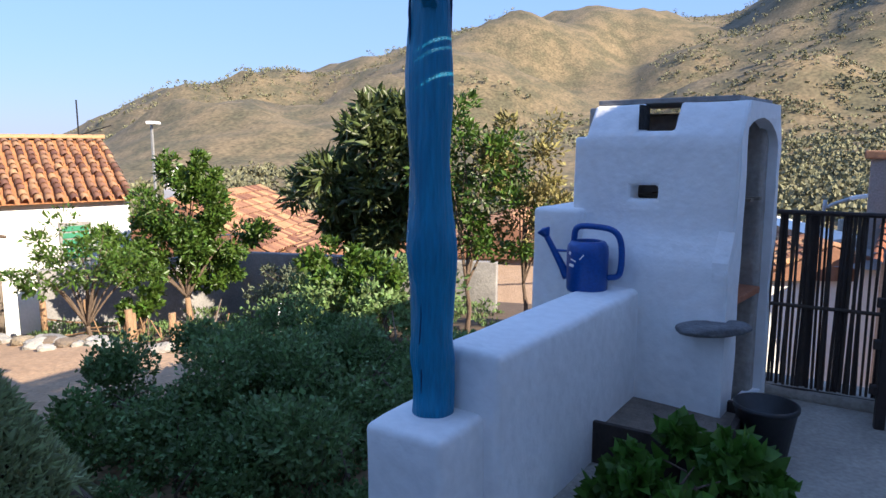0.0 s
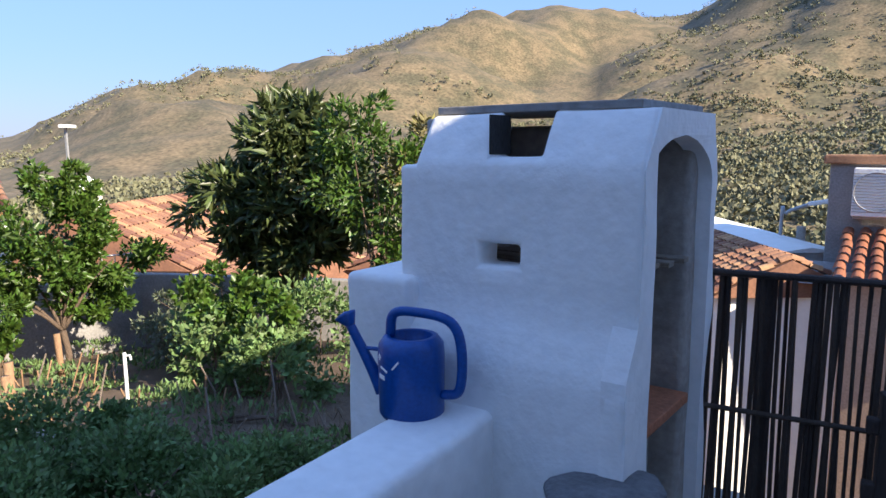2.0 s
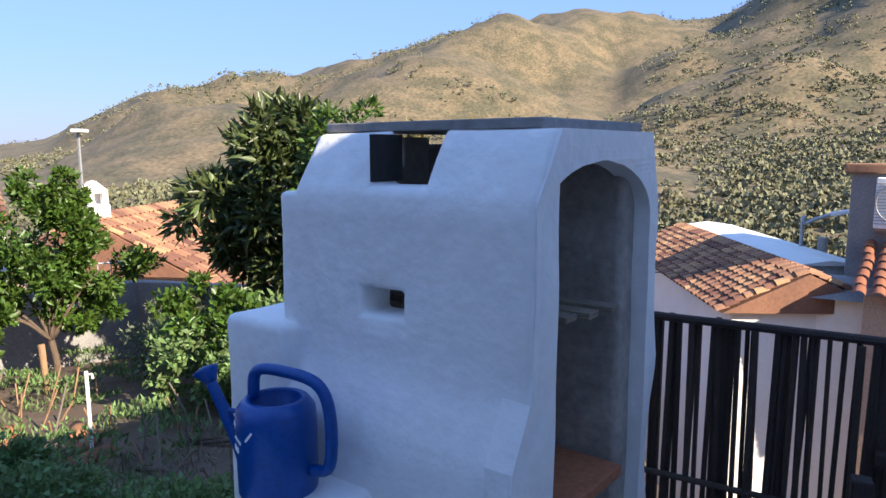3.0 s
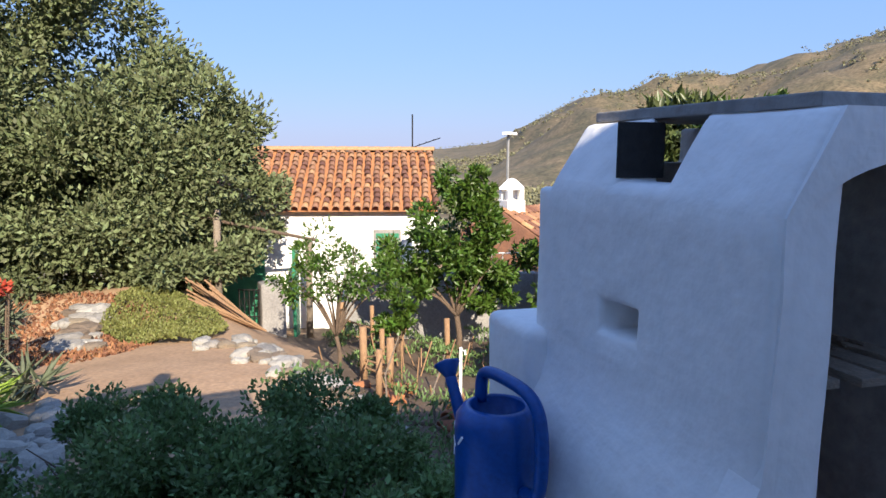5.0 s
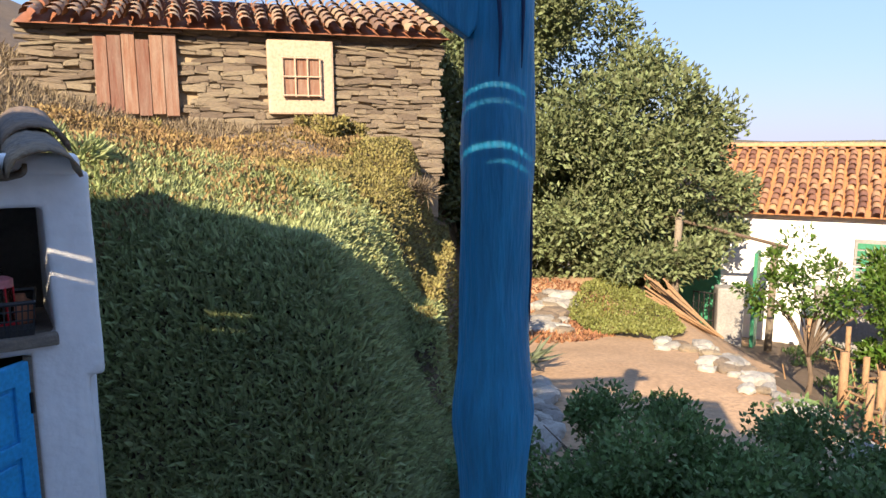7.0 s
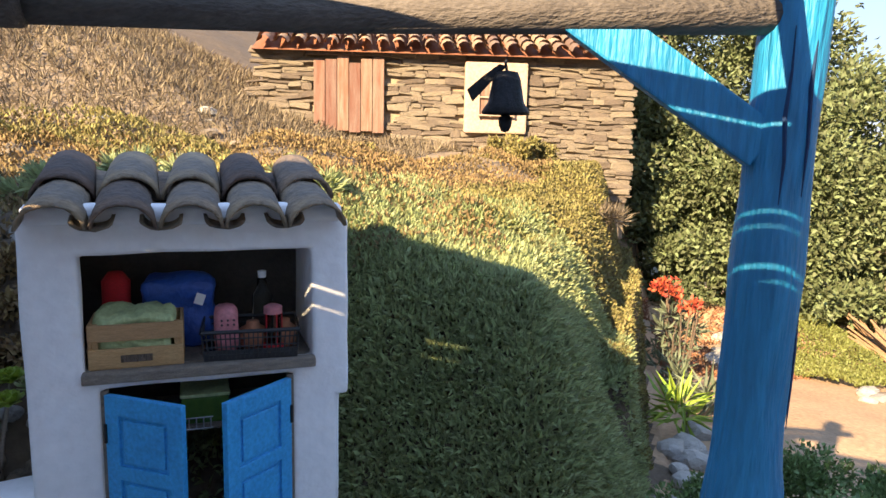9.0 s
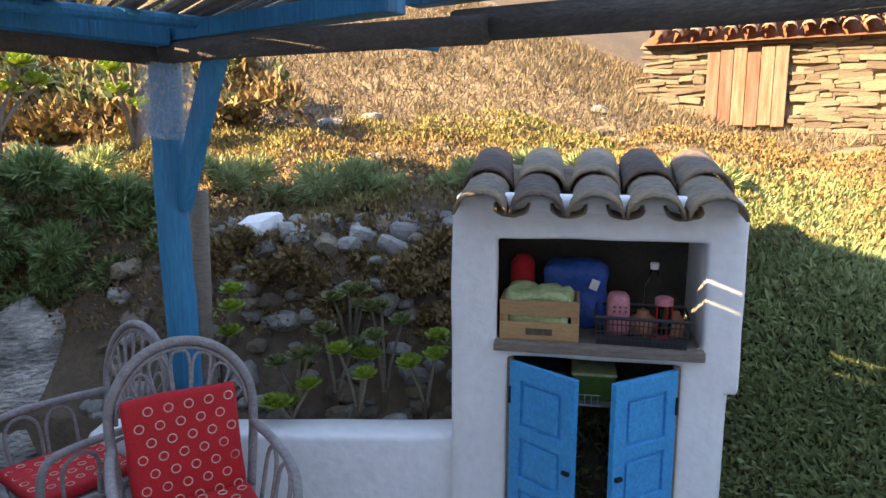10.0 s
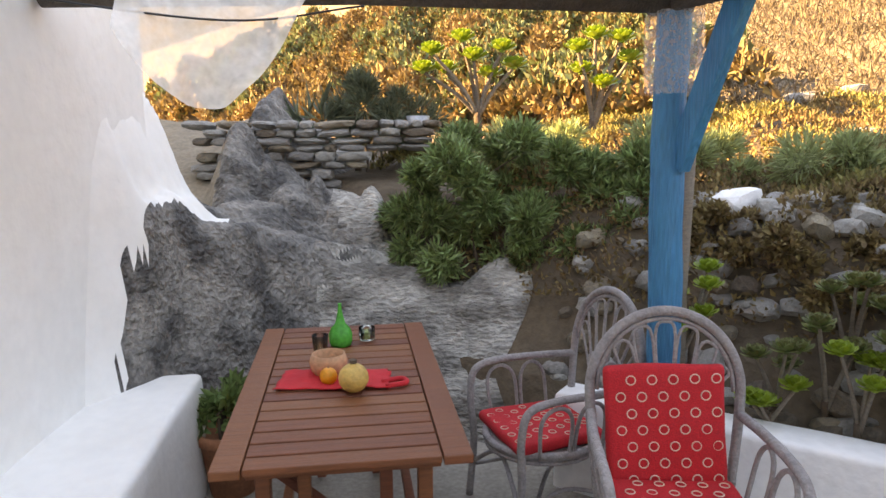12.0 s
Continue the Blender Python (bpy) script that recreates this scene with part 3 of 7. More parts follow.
# masonry bench
tagged(mesh_ob("wall_bench", soft_box(0.66, 1.44, 0.92, 2.63, -1.41, -0.34, cut=0.12, bevel=0.035, amount=0.012, seed=7, taper=0.96, turn=4), WHITE_OLD, smooth=True), "worn whitewashed masonry bench against the house", "bench", kind="structure")
# one narrow grey upright set against the house wall
jb = thing("window_1", "narrow grey upright strip on the house wall beside the terrace", "window", kind="structure")
part("window_frame", box(0.06, 0.10, 1.25, 2.74, -1.02, 0.98, 0.01), GREY_WALL, jb)

def cell_wall(xs, zs, keep, thick, bevel=0.02, warp=0.006, seed=0.0, front=None):
    """A wall in x and z with openings: cells of a grid for which keep(x, z) holds; front(x, z) gives how far its face stands back."""
    bm = bmesh.new()
    vf, vb = {}, {}

    def vert(store, i, k, y):
        if (i, k) not in store:
            store[(i, k)] = bm.verts.new((xs[i], y, zs[k]))
        return store[(i, k)]

    on = {(i, k) for i in range(len(xs) - 1) for k in range(len(zs) - 1) if keep((xs[i] + xs[i + 1]) / 2, (zs[k] + zs[k + 1]) / 2)}
    for i, k in on:
        c = [(i, k), (i + 1, k), (i + 1, k + 1), (i, k + 1)]
        fy = [front(xs[a], zs[b]) if front else 0.0 for a, b in c]
        F = [vert(vf, a, b, y) for (a, b), y in zip(c, fy)]
        B = [vert(vb, a, b, thick) for a, b in c]
        bm.faces.new(F)
        bm.faces.new(B[::-1])
        for s, (di, dk) in enumerate(((0, -1), (1, 0), (0, 1), (-1, 0))):
            if (i + di, k + dk) not in on:
                bm.faces.new((F[s], B[s], B[(s + 1) % 4], F[(s + 1) % 4]))
    bmesh.ops.recalc_face_normals(bm, faces=bm.faces[:])
    if bevel:
        ed = [e for e in bm.edges if len(e.link_faces) == 2 and e.calc_face_angle(0) > 0.9]
        bmesh.ops.bevel(bm, geom=ed, offset=bevel, segments=2, affect="EDGES", profile=0.5)
    return wobble(bm, warp, 4.0, seed)


def steps(*marks, cut=0.06):
    """Grid lines through the marks, no further apart than cut."""
    out = []
    for a, b in zip(marks, marks[1:]):
        k = max(1, round((b - a) / cut))
        out += [a + (b - a) * i / k for i in range(k)]
    return out + [marks[-1]]


# plastered outdoor oven
oven = thing("outdoor_oven", "whitewashed masonry outdoor oven with arched open side", "oven", (-0.030, 3.093, 0), -7.5)


def oven_front(x, z):
    back = 0.10 * max(0.0, (z - 1.50) / 0.17)
    return back - 0.075 * float(1 - sstep(0.86, 1.06, z)) - 0.01 * math.sin(5 * x)


def oven_keep(x, z):
    if -0.52 < x < -0.335 and z > 1.53:
        return False
    if -0.55 < x < -0.40 and 1.185 < z < 1.255:
        return False
    if z > 1.50 and (x < -0.84 + 0.45 * (z - 1.50)):
        return False
    return True


bm = cell_wall(steps(-0.87, -0.55, -0.52, -0.40, -0.335, -0.008), steps(-0.34, 0.86, 1.185, 1.255, 1.50, 1.53, 1.67), oven_keep, 0.13, 0.016, 0.007, 3, oven_front)
part("front_wall", bm, WHITE, oven, smooth=True)


def arch_side(depth, y0, y1, top):
    """An upright side with a round-headed opening, in y and z, of that depth in x."""
    cy, rr = (y0 + y1) / 2, (y1 - y0) / 2
    # two legs and a head, so that every face stays simple
    bm = bmesh.new()
    zs = steps(-0.34, 0.10, 0.5, 0.66, 0.86, 1.0, 1.15, 1.36, cut=0.05) + steps(1.375, top, 1.67, cut=0.012)
    lo = [(-0.34, 0.71), (0.5, 0.71), (0.66, 0.675), (0.86, 0.69), (0.98, 0.72), (1.15, 0.69), (1.42, 0.69), (1.67, 0.64)]
    hi = [(-0.34, -0.07), (0.90, -0.07), (1.06, 0.005), (1.50, 0.015), (1.67, 0.11)]

    def outer_y(z, table):
        return float(np.interp(z, [a for a, _ in table], [b for _, b in table]))

    def strip(z0, z1, a0, b0, a1, b1):
        q = [(a0, z0), (b0, z0), (b1, z1), (a1, z1)]
        f0 = [bm.verts.new((0, y, z)) for y, z in q]
        f1 = [bm.verts.new((-depth, y, z)) for y, z in q]
        bm.faces.new(f0)
        bm.faces.new(f1[::-1])
        for i in range(4):
            bm.faces.new((f0[i], f1[i], f1[(i + 1) % 4], f0[(i + 1) % 4]))

    def half(z):
        s = (z - (top - rr * 0.62)) / (rr * 0.62)
        return rr if s <= 0 else rr * math.sqrt(max(0.0, 1 - s ** 2.6))

    for z0, z1 in zip(zs, zs[1:]):
        if z1 <= 0.101 or z0 >= top:
            strip(z0, z1, outer_y(z0, hi), outer_y(z0, lo), outer_y(z1, hi), outer_y(z1, lo))
        else:
            strip(z0, z1, outer_y(z0, hi), cy - half(z0), outer_y(z1, hi), cy - half(z1))
            strip(z0, z1, cy + half(z0), outer_y(z0, lo), cy + half(z1), outer_y(z1, lo))
    bmesh.ops.remove_doubles(bm, verts=bm.verts[:], dist=0.0005)
    bmesh.ops.recalc_face_normals(bm, faces=bm.faces[:])
    return wobble(bm, 0.006, 5.0, 2)


part("arched_side", arch_side(0.075, 0.03, 0.635, 1.595), WHITE, oven, smooth=False).location = (-0.004, 0, 0)
part("back_wall", cell_wall(steps(-0.86, -0.05), steps(-0.34, 1.64), lambda x, z: True, 0.10, 0.02, 0.006, 5), OVEN_INSIDE, oven, smooth=True).location = (0, 0.55, 0)
bm = cell_wall(steps(0.13, 0.28, 0.42, 0.55), steps(-0.34, 1.17, 1.27, 1.57, 1.66), lambda x, z: not (0.28 < x < 0.42 and 1.17 < z < 1.27) and not (0.2 < x < 0.4 and z > 1.58), 0.10, 0.01, 0.005, 6)
bmesh.ops.transform(bm, matrix=pose(-0.76, 0, 0, 0, 0, 90), verts=bm.verts)
part("inner_wall", bm, OVEN_INSIDE, oven, "brown-grey inner wall", smooth=True)
part("hearth", soft_box(0.60, 0.41, 0.98, -0.45, 0.34, -0.34, amount=0.004), OVEN_INSIDE, oven, "brown-grey hearth block", smooth=True)
part("hearth_slab", box(0.50, 0.40, 0.035, -0.27, 0.34, 0.67, 0.006), CLAY, oven, "brown tile hearth shelf")
part("flue_lining", box(0.008, 0.12, 0.125, -0.516, 0.078, 1.538, 0.002), FLUE, oven, "soot-blackened flue cheek")
part("roof_slab", box(0.74, 0.56, 0.026, -0.43, 0.40, 1.672, 0.004), GREY_WALL, oven, "flat grey slab lid")
part("side_block", soft_box(0.30, 0.58, 1.46, -0.94, 0.22, -0.34, amount=0.008, seed=14), WHITE, oven, smooth=True)
bm = stone_bm(0.34, 0.20, 0.05, 5, 3, 0.12)
bmesh.ops.transform(bm, matrix=pose(-0.05, -0.10, 0.60, 0, -3, 38), verts=bm.verts)
part("slate_shelf", bm, SLATE, oven, "rough slate shelf slab", smooth=True)
pl = thing("plank_stack", "few weathered planks and twigs laid across the oven", "plank", (-0.38, 3.49, 1.17), -7)
for i in range(4):
    part("plank", box(0.62, 0.06, 0.018, 0.02 * i, -0.12 + 0.075 * i, 0.0 + 0.004 * (i % 2), 0.003, turn=3 * i - 4), WOOD_GREY, pl)
for i in range(7):
    a = rc.uniform(-0.5, 0.5)
    part("twig", tube([(-0.15, 0.1 * a, 0.03), (0.05, 0.05 * a, 0.045), (0.2, 0.16 * a, 0.035 + 0.02 * rc.random())], 0.004, 5), BARK, pl)

# watering can on the parapet
can = thing("watering_can", "scuffed blue plastic watering can on the parapet", "watering can", (-0.72, 2.985, 0.713), 0)
can.scale = (1.06, 1.06, 1.0)
body = bmesh.new()
lathe([(0.0, 0.0), (0.092, 0.0), (0.099, 0.012), (0.101, 0.20), (0.098, 0.235), (0.082, 0.258), (0.066, 0.262), (0.064, 0.256), (0.060, 0.20), (0.0, 0.19)], 32, body)
part("body", body, BLUE_PLASTIC, can, smooth=True)
HD = Vector((0.92, 0.12, 0)).normalized()    # the handle's side; the spout is opposite
hp = curve_points([HD * 0.10 + Vector((0, 0, 0.075)), HD * 0.155 + Vector((0, 0, 0.10)), HD * 0.160 + Vector((0, 0, 0.24)), HD * 0.125 + Vector((0, 0, 0.315)), HD * 0.03 + Vector((0, 0, 0.335)), HD * -0.055 + Vector((0, 0, 0.325)), HD * -0.07 + Vector((0, 0, 0.25))], 6)
part("handle", tube(hp, 0.0155, 12), BLUE_PLASTIC, can, smooth=True)
sp = curve_points([HD * -0.095 + Vector((0, 0, 0.06)), HD * -0.145 + Vector((0, 0, 0.155)), HD * -0.215 + Vector((0, 0, 0.285))], 5)
part("spout", tube(sp, [0.026, 0.024, 0.022, 0.020, 0.019, 0.018, 0.017, 0.016, 0.015, 0.015, 0.015], 12), BLUE_PLASTIC, can, smooth=True)
bm = lathe([(0.014, 0), (0.020, 0.01), (0.034, 0.035), (0.034, 0.042), (0.0, 0.050)], 20)
bmesh.ops.transform(bm, matrix=Matrix.Translation(HD * -0.205 + Vector((0, 0, 0.27))) @ (HD * -0.5 + Vector((0, 0, 0.85))).to_track_quat("Z", "Y").to_matrix().to_4x4(), verts=bm.verts)
part("rose", bm, BLUE_PLASTIC, can, smooth=True)
part("strut", tube([HD * -0.09 + Vector((0, 0, 0.20)), HD * -0.17 + Vector((0, 0, 0.20))], 0.007, 8), BLUE_PLASTIC, can)
for a, z, w, h, tl in ((-112, 0.165, 0.034, 0.007, 18), (-118, 0.135, 0.030, 0.014, 5), (-92, 0.175, 0.006, 0.035, 40), (-128, 0.195, 0.016, 0.016, 30)):
    bm = box(w, 0.003, h, 0, 0, 0, 0.001)
    bmesh.ops.transform(bm, matrix=pose(0, 0, z, 0, 0, a + 90) @ pose(0, -0.1005, 0, 0, tl, 0), verts=bm.verts)
    part("scuff", bm, WHITE, can, "pale scuff mark")

# cane fence beside the oven
fence = thing("cane_fence", "dark cane fence with a thin rail and stakes", "fence", (0, 3.97, 0))
cane_meshes = []
for k in range(6):
    bmc = tube([(0, 0, 0.0), (rc.uniform(-0.006, 0.006), 0, 0.55), (rc.uniform(-0.008, 0.008), 0, 1.09)], [rc.uniform(0.0075, 0.0105)] * 3, 6)
    me = bpy.data.meshes.new("cane")
    bmc.to_mesh(me)
    bmc.free()
    me.materials.append(CANE_DARK)
    cane_meshes.append(me)
x = 0.03
while x < 2.62:
    o = new("cane", rc.choice(cane_meshes))
    o.parent = fence
    o.matrix_local = pose(x, rc.uniform(-0.008, 0.008), rc.uniform(-0.02, 0.01), rc.uniform(-1, 1), rc.uniform(-1.3, 1.3), rc.uniform(0, 360))
    x += rc.uniform(0.0145, 0.0215) + (0.008 if rc.random() < 0.2 else 0)
for z in (0.06, 0.55, 1.085):
    part("rail", tube([(0.0, -0.014, z), (1.3, -0.016, z + 0.01), (2.64, -0.014, z)], 0.011 if z < 1 else 0.014, 8), CANE_DARK, fence)
for x in (0.02, 0.235, 0.40, 0.66, 1.2, 1.8, 2.4):
    part("stake", box(0.035, 0.03, 1.14, x, 0.02, -0.05, 0.006), CANE_DARK, fence)
part("cross_rail", box(1.9, 0.035, 0.04, 1.60, -0.045, 0.74, 0.006), CANE_DARK, fence)
kb = thing("kerb", "pale concrete kerb at the foot of the fence", "kerb", (1.3, 4.0, 0))
part("block", soft_box(2.6, 0.12, 0.09, 0, 0, -0.01, amount=0.004), FLOOR, kb)
ga = thing("garden_rack", "dark weathered timber frame leaning by the fence", "rack", (0.62, 3.72, 0))
for x in (0.0, 0.16, 0.34):
    part("upright", box(0.05, 0.05, 0.78 - 0.1 * (x > 0.1), x, 0.05 * x, 0, 0.006, turn=8), CANE_DARK, ga)
for z in (0.18, 0.42, 0.64):
    part("crosspiece", box(0.46, 0.04, 0.05, 0.17, 0.0, z, 0.006), CANE_DARK, ga)

# planter, pot and geranium at the parapet's foot
planter = thing("planter_box", "old dark wooden tray planter with dry soil", "planter", (-0.25, 2.86, 0.0), 0)
for sx, sy, x, y in ((0.62, 0.03, 0, -0.30), (0.62, 0.03, 0, 0.30), (0.03, 0.62, -0.30, 0), (0.03, 0.62, 0.30, 0)):
    part("side", box(sx, sy, 0.20, x, y, 0, 0.005), CANE_DARK, planter)
part("soil", soft_box(0.57, 0.57, 0.15, 0, 0, 0, amount=0.01, cut=0.06), WOOD_GREY, planter)
pot = thing("black_pot", "large black plastic plant pot", "pot", (0.16, 3.02, 0.0))
part("wall", lathe([(0.0, 0.0), (0.10, 0.0), (0.135, 0.24), (0.145, 0.25), (0.145, 0.27), (0.132, 0.27), (0.125, 0.2), (0.0, 0.19)], 28), BLACK, pot, smooth=True)

# masonry cupboard with tiled roof
cup = thing("cupboard", "white masonry cupboard with tiled roof and open niche", "cupboard", (-0.793, -0.925, 0), 134.4)


def cup_keep(x, z):
    if 0.205 < x < 1.11 and 0.985 < z < 1.47:
        return False
    if 0.27 < x < 1.02 and z < 0.925:
        return False
    return x < 1.21 + 0.06 * sstep(0.2, 1.3, z)


part("front", cell_wall(steps(0.0, 0.205, 0.27, 1.02, 1.11, 1.27), steps(-0.3, 0.925, 0.985, 1.47, 1.53, 1.60), cup_keep, 0.10, 0.018, 0.006, 8), WHITE, cup, smooth=True)
part("side", soft_box(0.14, 0.50, 1.86, 0.07, 0.34, -0.32, amount=0.006, seed=2), WHITE, cup, smooth=True)
part("side", soft_box(0.14, 0.50, 1.86, 1.18, 0.34, -0.32, amount=0.006, seed=3), WHITE, cup, smooth=True)
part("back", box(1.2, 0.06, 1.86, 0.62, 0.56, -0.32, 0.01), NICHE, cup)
part("shelf", box(0.98, 0.46, 0.05, 0.655, 0.30, 0.945, 0.008), WOOD_GREY, cup, "rough weathered shelf board")
part("sill_board", box(0.92, 0.06, 0.045, 0.66, -0.005, 0.955, 0.008), WOOD_GREY, cup, "cracked pale sill board")
part("inner_shelf", box(0.80, 0.40, 0.03, 0.645, 0.32, 0.66, 0.004), WOOD_GREY, cup)
part("top", box(1.25, 0.60, 0.06, 0.63, 0.30, 1.545, 0.01), WHITE, cup)
for x0 in (0.265, 1.0):
    part("door_frame", box(0.028, 0.05, 1.20, x0 + 0.012, 0.015, -0.28, 0.004), WOOD_GREY, cup, "bare grey wooden door frame")


def cup_door(hx, turn, flip):
    d = new("door")
    d.parent = cup
    d.matrix_local = pose(hx, -0.012, -0.22, 0, 0, turn)
    w, h, s = 0.365, 1.13, -1 if flip else 1
    body = bmesh.new()
    for (sx, sz, cx, z) in ((0.065, h, 0.033, 0), (0.065, h, w - 0.033, 0), (w - 0.12, 0.075, w / 2, 0), (w - 0.12, 0.06, w / 2, 0.30), (w - 0.12, 0.06, w / 2, 0.53), (w - 0.12, 0.06, w / 2, 0.78), (w - 0.12, 0.08, w / 2, h - 0.08)):
        box(sx, 0.030, sz, s * cx, 0, z, 0.004, body)
    box(w - 0.10, 0.012, h - 0.06, s * w / 2, 0.004, 0.03, 0.002, body)
    me = bpy.data.meshes.new("leaf")
    body.to_mesh(me)
    body.free()
    me.materials.append(BLUE_DOOR)
    o = new("leaf", me)
    o.parent = d
    tagged(d, "bright blue panelled wooden door, half open")
    for z0, z1 in ((0.09, 0.285), (0.375, 0.515), (0.605, 0.765), (0.855, 1.035)):
        part("raised_panel", box(w - 0.17, 0.012, z1 - z0, s * w / 2, -0.006, z0, 0.005), BLUE_DOOR, d)
    part("latch", box(0.035, 0.02, 0.018, s * (w - 0.03), -0.02, 0.70, 0.004), IRON, d, "rusty iron latch")
    part("hinge", box(0.012, 0.02, 0.08, s * 0.004, -0.012, 0.93, 0.002), IRON, d, "black iron hinge")
    return d


cup_door(0.285, -37, False)
cup_door(1.005, 40, True)


def barrel_tile(length, r0, r1, up=True, seed=0):
    """A half-round clay tile, 14 mm thick, along y."""
    bm = bmesh.new()
    n, rows = 9, []
    rt = random.Random(seed)
    for j, y in enumerate((0, length * 0.33, length * 0.66, length)):
        r = r0 + (r1 - r0) * y / length
        for rr in (r, r - 0.014):
            rows.append([bm.verts.new((rr * math.cos(math.pi * i / n), y + 0.004 * rt.uniform(-1, 1), (1 if up else -1) * rr * math.sin(math.pi * i / n) * 0.85 + 0.003 * rt.uniform(-1, 1))) for i in range(n + 1)])
    o, q = rows[0::2], rows[1::2]
    for s, flip in ((o, False), (q, True)):
        for a, b in zip(s, s[1:]):
            for i in range(n):
                f = (a[i], a[i + 1], b[i + 1], b[i])
                bm.faces.new(f[::-1] if flip else f)
    for a, b in ((o[0], q[0]), (o[-1], q[-1])):
        for i in range(n):
            bm.faces.new((a[i], a[i + 1], b[i + 1], b[i]))
    for i in (0, n):
        for k in range(3):
            bm.faces.new((o[k][i], o[k + 1][i], q[k + 1][i], q[k][i]))
    bmesh.ops.recalc_face_normals(bm, faces=bm.faces[:])
    return bm


RAISE = 15
part("mortar_bed", soft_box(1.22, 0.10, 0.085, 0.63, 0.035, 1.585, amount=0.006), WHITE, cup, smooth=True)
for i in range(1, 5):
    x = 0.14 + i * 0.244
    for row in range(2):
        if i < 6:
            o = part("pan_tile", barrel_tile(0.42, 0.078, 0.09, False, i + 20 * row), TILE_GREY, cup, smooth=True)
            o.matrix_local = pose(x - 0.12 + 0.01 * math.sin(i), -0.09 + row * 0.30, 1.612 + 0.085 * row, RAISE, 0, 2 * math.sin(3 * i)) @ Matrix.Diagonal((1, 1, 0.6, 1))
for i in range(5):
    x = 0.14 + i * 0.244
    for row in range(2):
        o = part("cover_tile", barrel_tile(0.42, 0.122, 0.100, True, i + 40 + 20 * row), TILE_GREY, cup, smooth=True)
        o.matrix_local = pose(x, -0.12 + row * 0.30, 1.585 + 0.09 * row, RAISE, 0, 3 * math.sin(2 * i + row))

# things in the cupboard; local frame carried by the same turn
CM = pose(-0.793, -0.925, 0, 0, 0, 134.4)


def in_cup(name, label, category, x, y, z, turn=0.0):
    t = thing(name, label, category)
    t.matrix_world = CM @ pose(x, y, z, 0, 0, turn)
    return t


crate = in_cup("wooden_crate", "small slatted pine crate holding green cloth", "crate", 0.40, 0.16, 0.995)
for y in (-0.12, 0.12):
    for z, h in ((0.0, 0.085), (0.115, 0.07)):
        part("slat", box(0.36, 0.012, h, 0, y, z, 0.003), WOOD_CRATE, crate)
for x in (-0.174, 0.174):
    part("end_board", box(0.014, 0.226, 0.185, x, 0, 0, 0.003), WOOD_CRATE, crate)
for x in (-0.155, 0.155):
    part("corner_post", box(0.022, 0.022, 0.185, x, -0.103, 0, 0.003), WOOD_CRATE, crate)
part("base", box(0.33, 0.22, 0.01, 0, 0, 0.004, 0.002), WOOD_CRATE, crate)
part("stamp", box(0.12, 0.002, 0.03, 0.0, -0.1275, 0.026, 0.0005), BARK, crate, "faded dark stamp")
bm = soft_box(0.30, 0.20, 0.20, 0, 0, 0.02, cut=0.025, bevel=0.03, amount=0.035, scale=14)
cl = in_cup("cloth", "crumpled pale green cloth in a crate", "cloth", 0.40, 0.16, 0.995)
part("fabric", bm, LIME, cl, smooth=True)
bag = in_cup("blue_bag", "crumpled bright blue bag behind the crate", "bag", 0.56, 0.36, 0.995)
part("sack", soft_box(0.30, 0.16, 0.32, 0, 0, 0, cut=0.03, bevel=0.05, amount=0.03, scale=9), BLUE_BAG, bag, smooth=True)
part("tag", box(0.04, 0.004, 0.05, 0.09, -0.108, 0.20, 0.001, ry=20), WHITE, bag)
bk = in_cup("plastic_basket", "black plastic lattice basket of odds and ends", "basket", 0.86, 0.14, 0.995, -4)
W2, D2, H2 = 0.38, 0.26, 0.13
for z, r in ((0.0, 0.006), (0.03, 0.003), (0.065, 0.003), (0.10, 0.003), (H2, 0.009)):
    k = 1 + 0.06 * z / H2
    q = [(-W2 / 2 * k, -D2 / 2 * k, z), (W2 / 2 * k, -D2 / 2 * k, z), (W2 / 2 * k, D2 / 2 * k, z), (-W2 / 2 * k, D2 / 2 * k, z), (-W2 / 2 * k, -D2 / 2 * k, z)]
    part("hoop", tube(q, r, 6, caps=False), BLACK, bk)
for i in range(22):
    t = -0.5 + i / 21
    part("upright", tube([(W2 * t, -D2 / 2, 0), (W2 * t * 1.06, -D2 / 2 * 1.06, H2)], 0.003, 5), BLACK, bk)
part("base", box(W2, D2, 0.01, 0, 0, 0, 0.002), BLACK, bk)
part("lower_band", box(W2 * 1.01, 0.004, 0.05, 0, -D2 / 2, 0.0, 0.001), BLACK, bk)
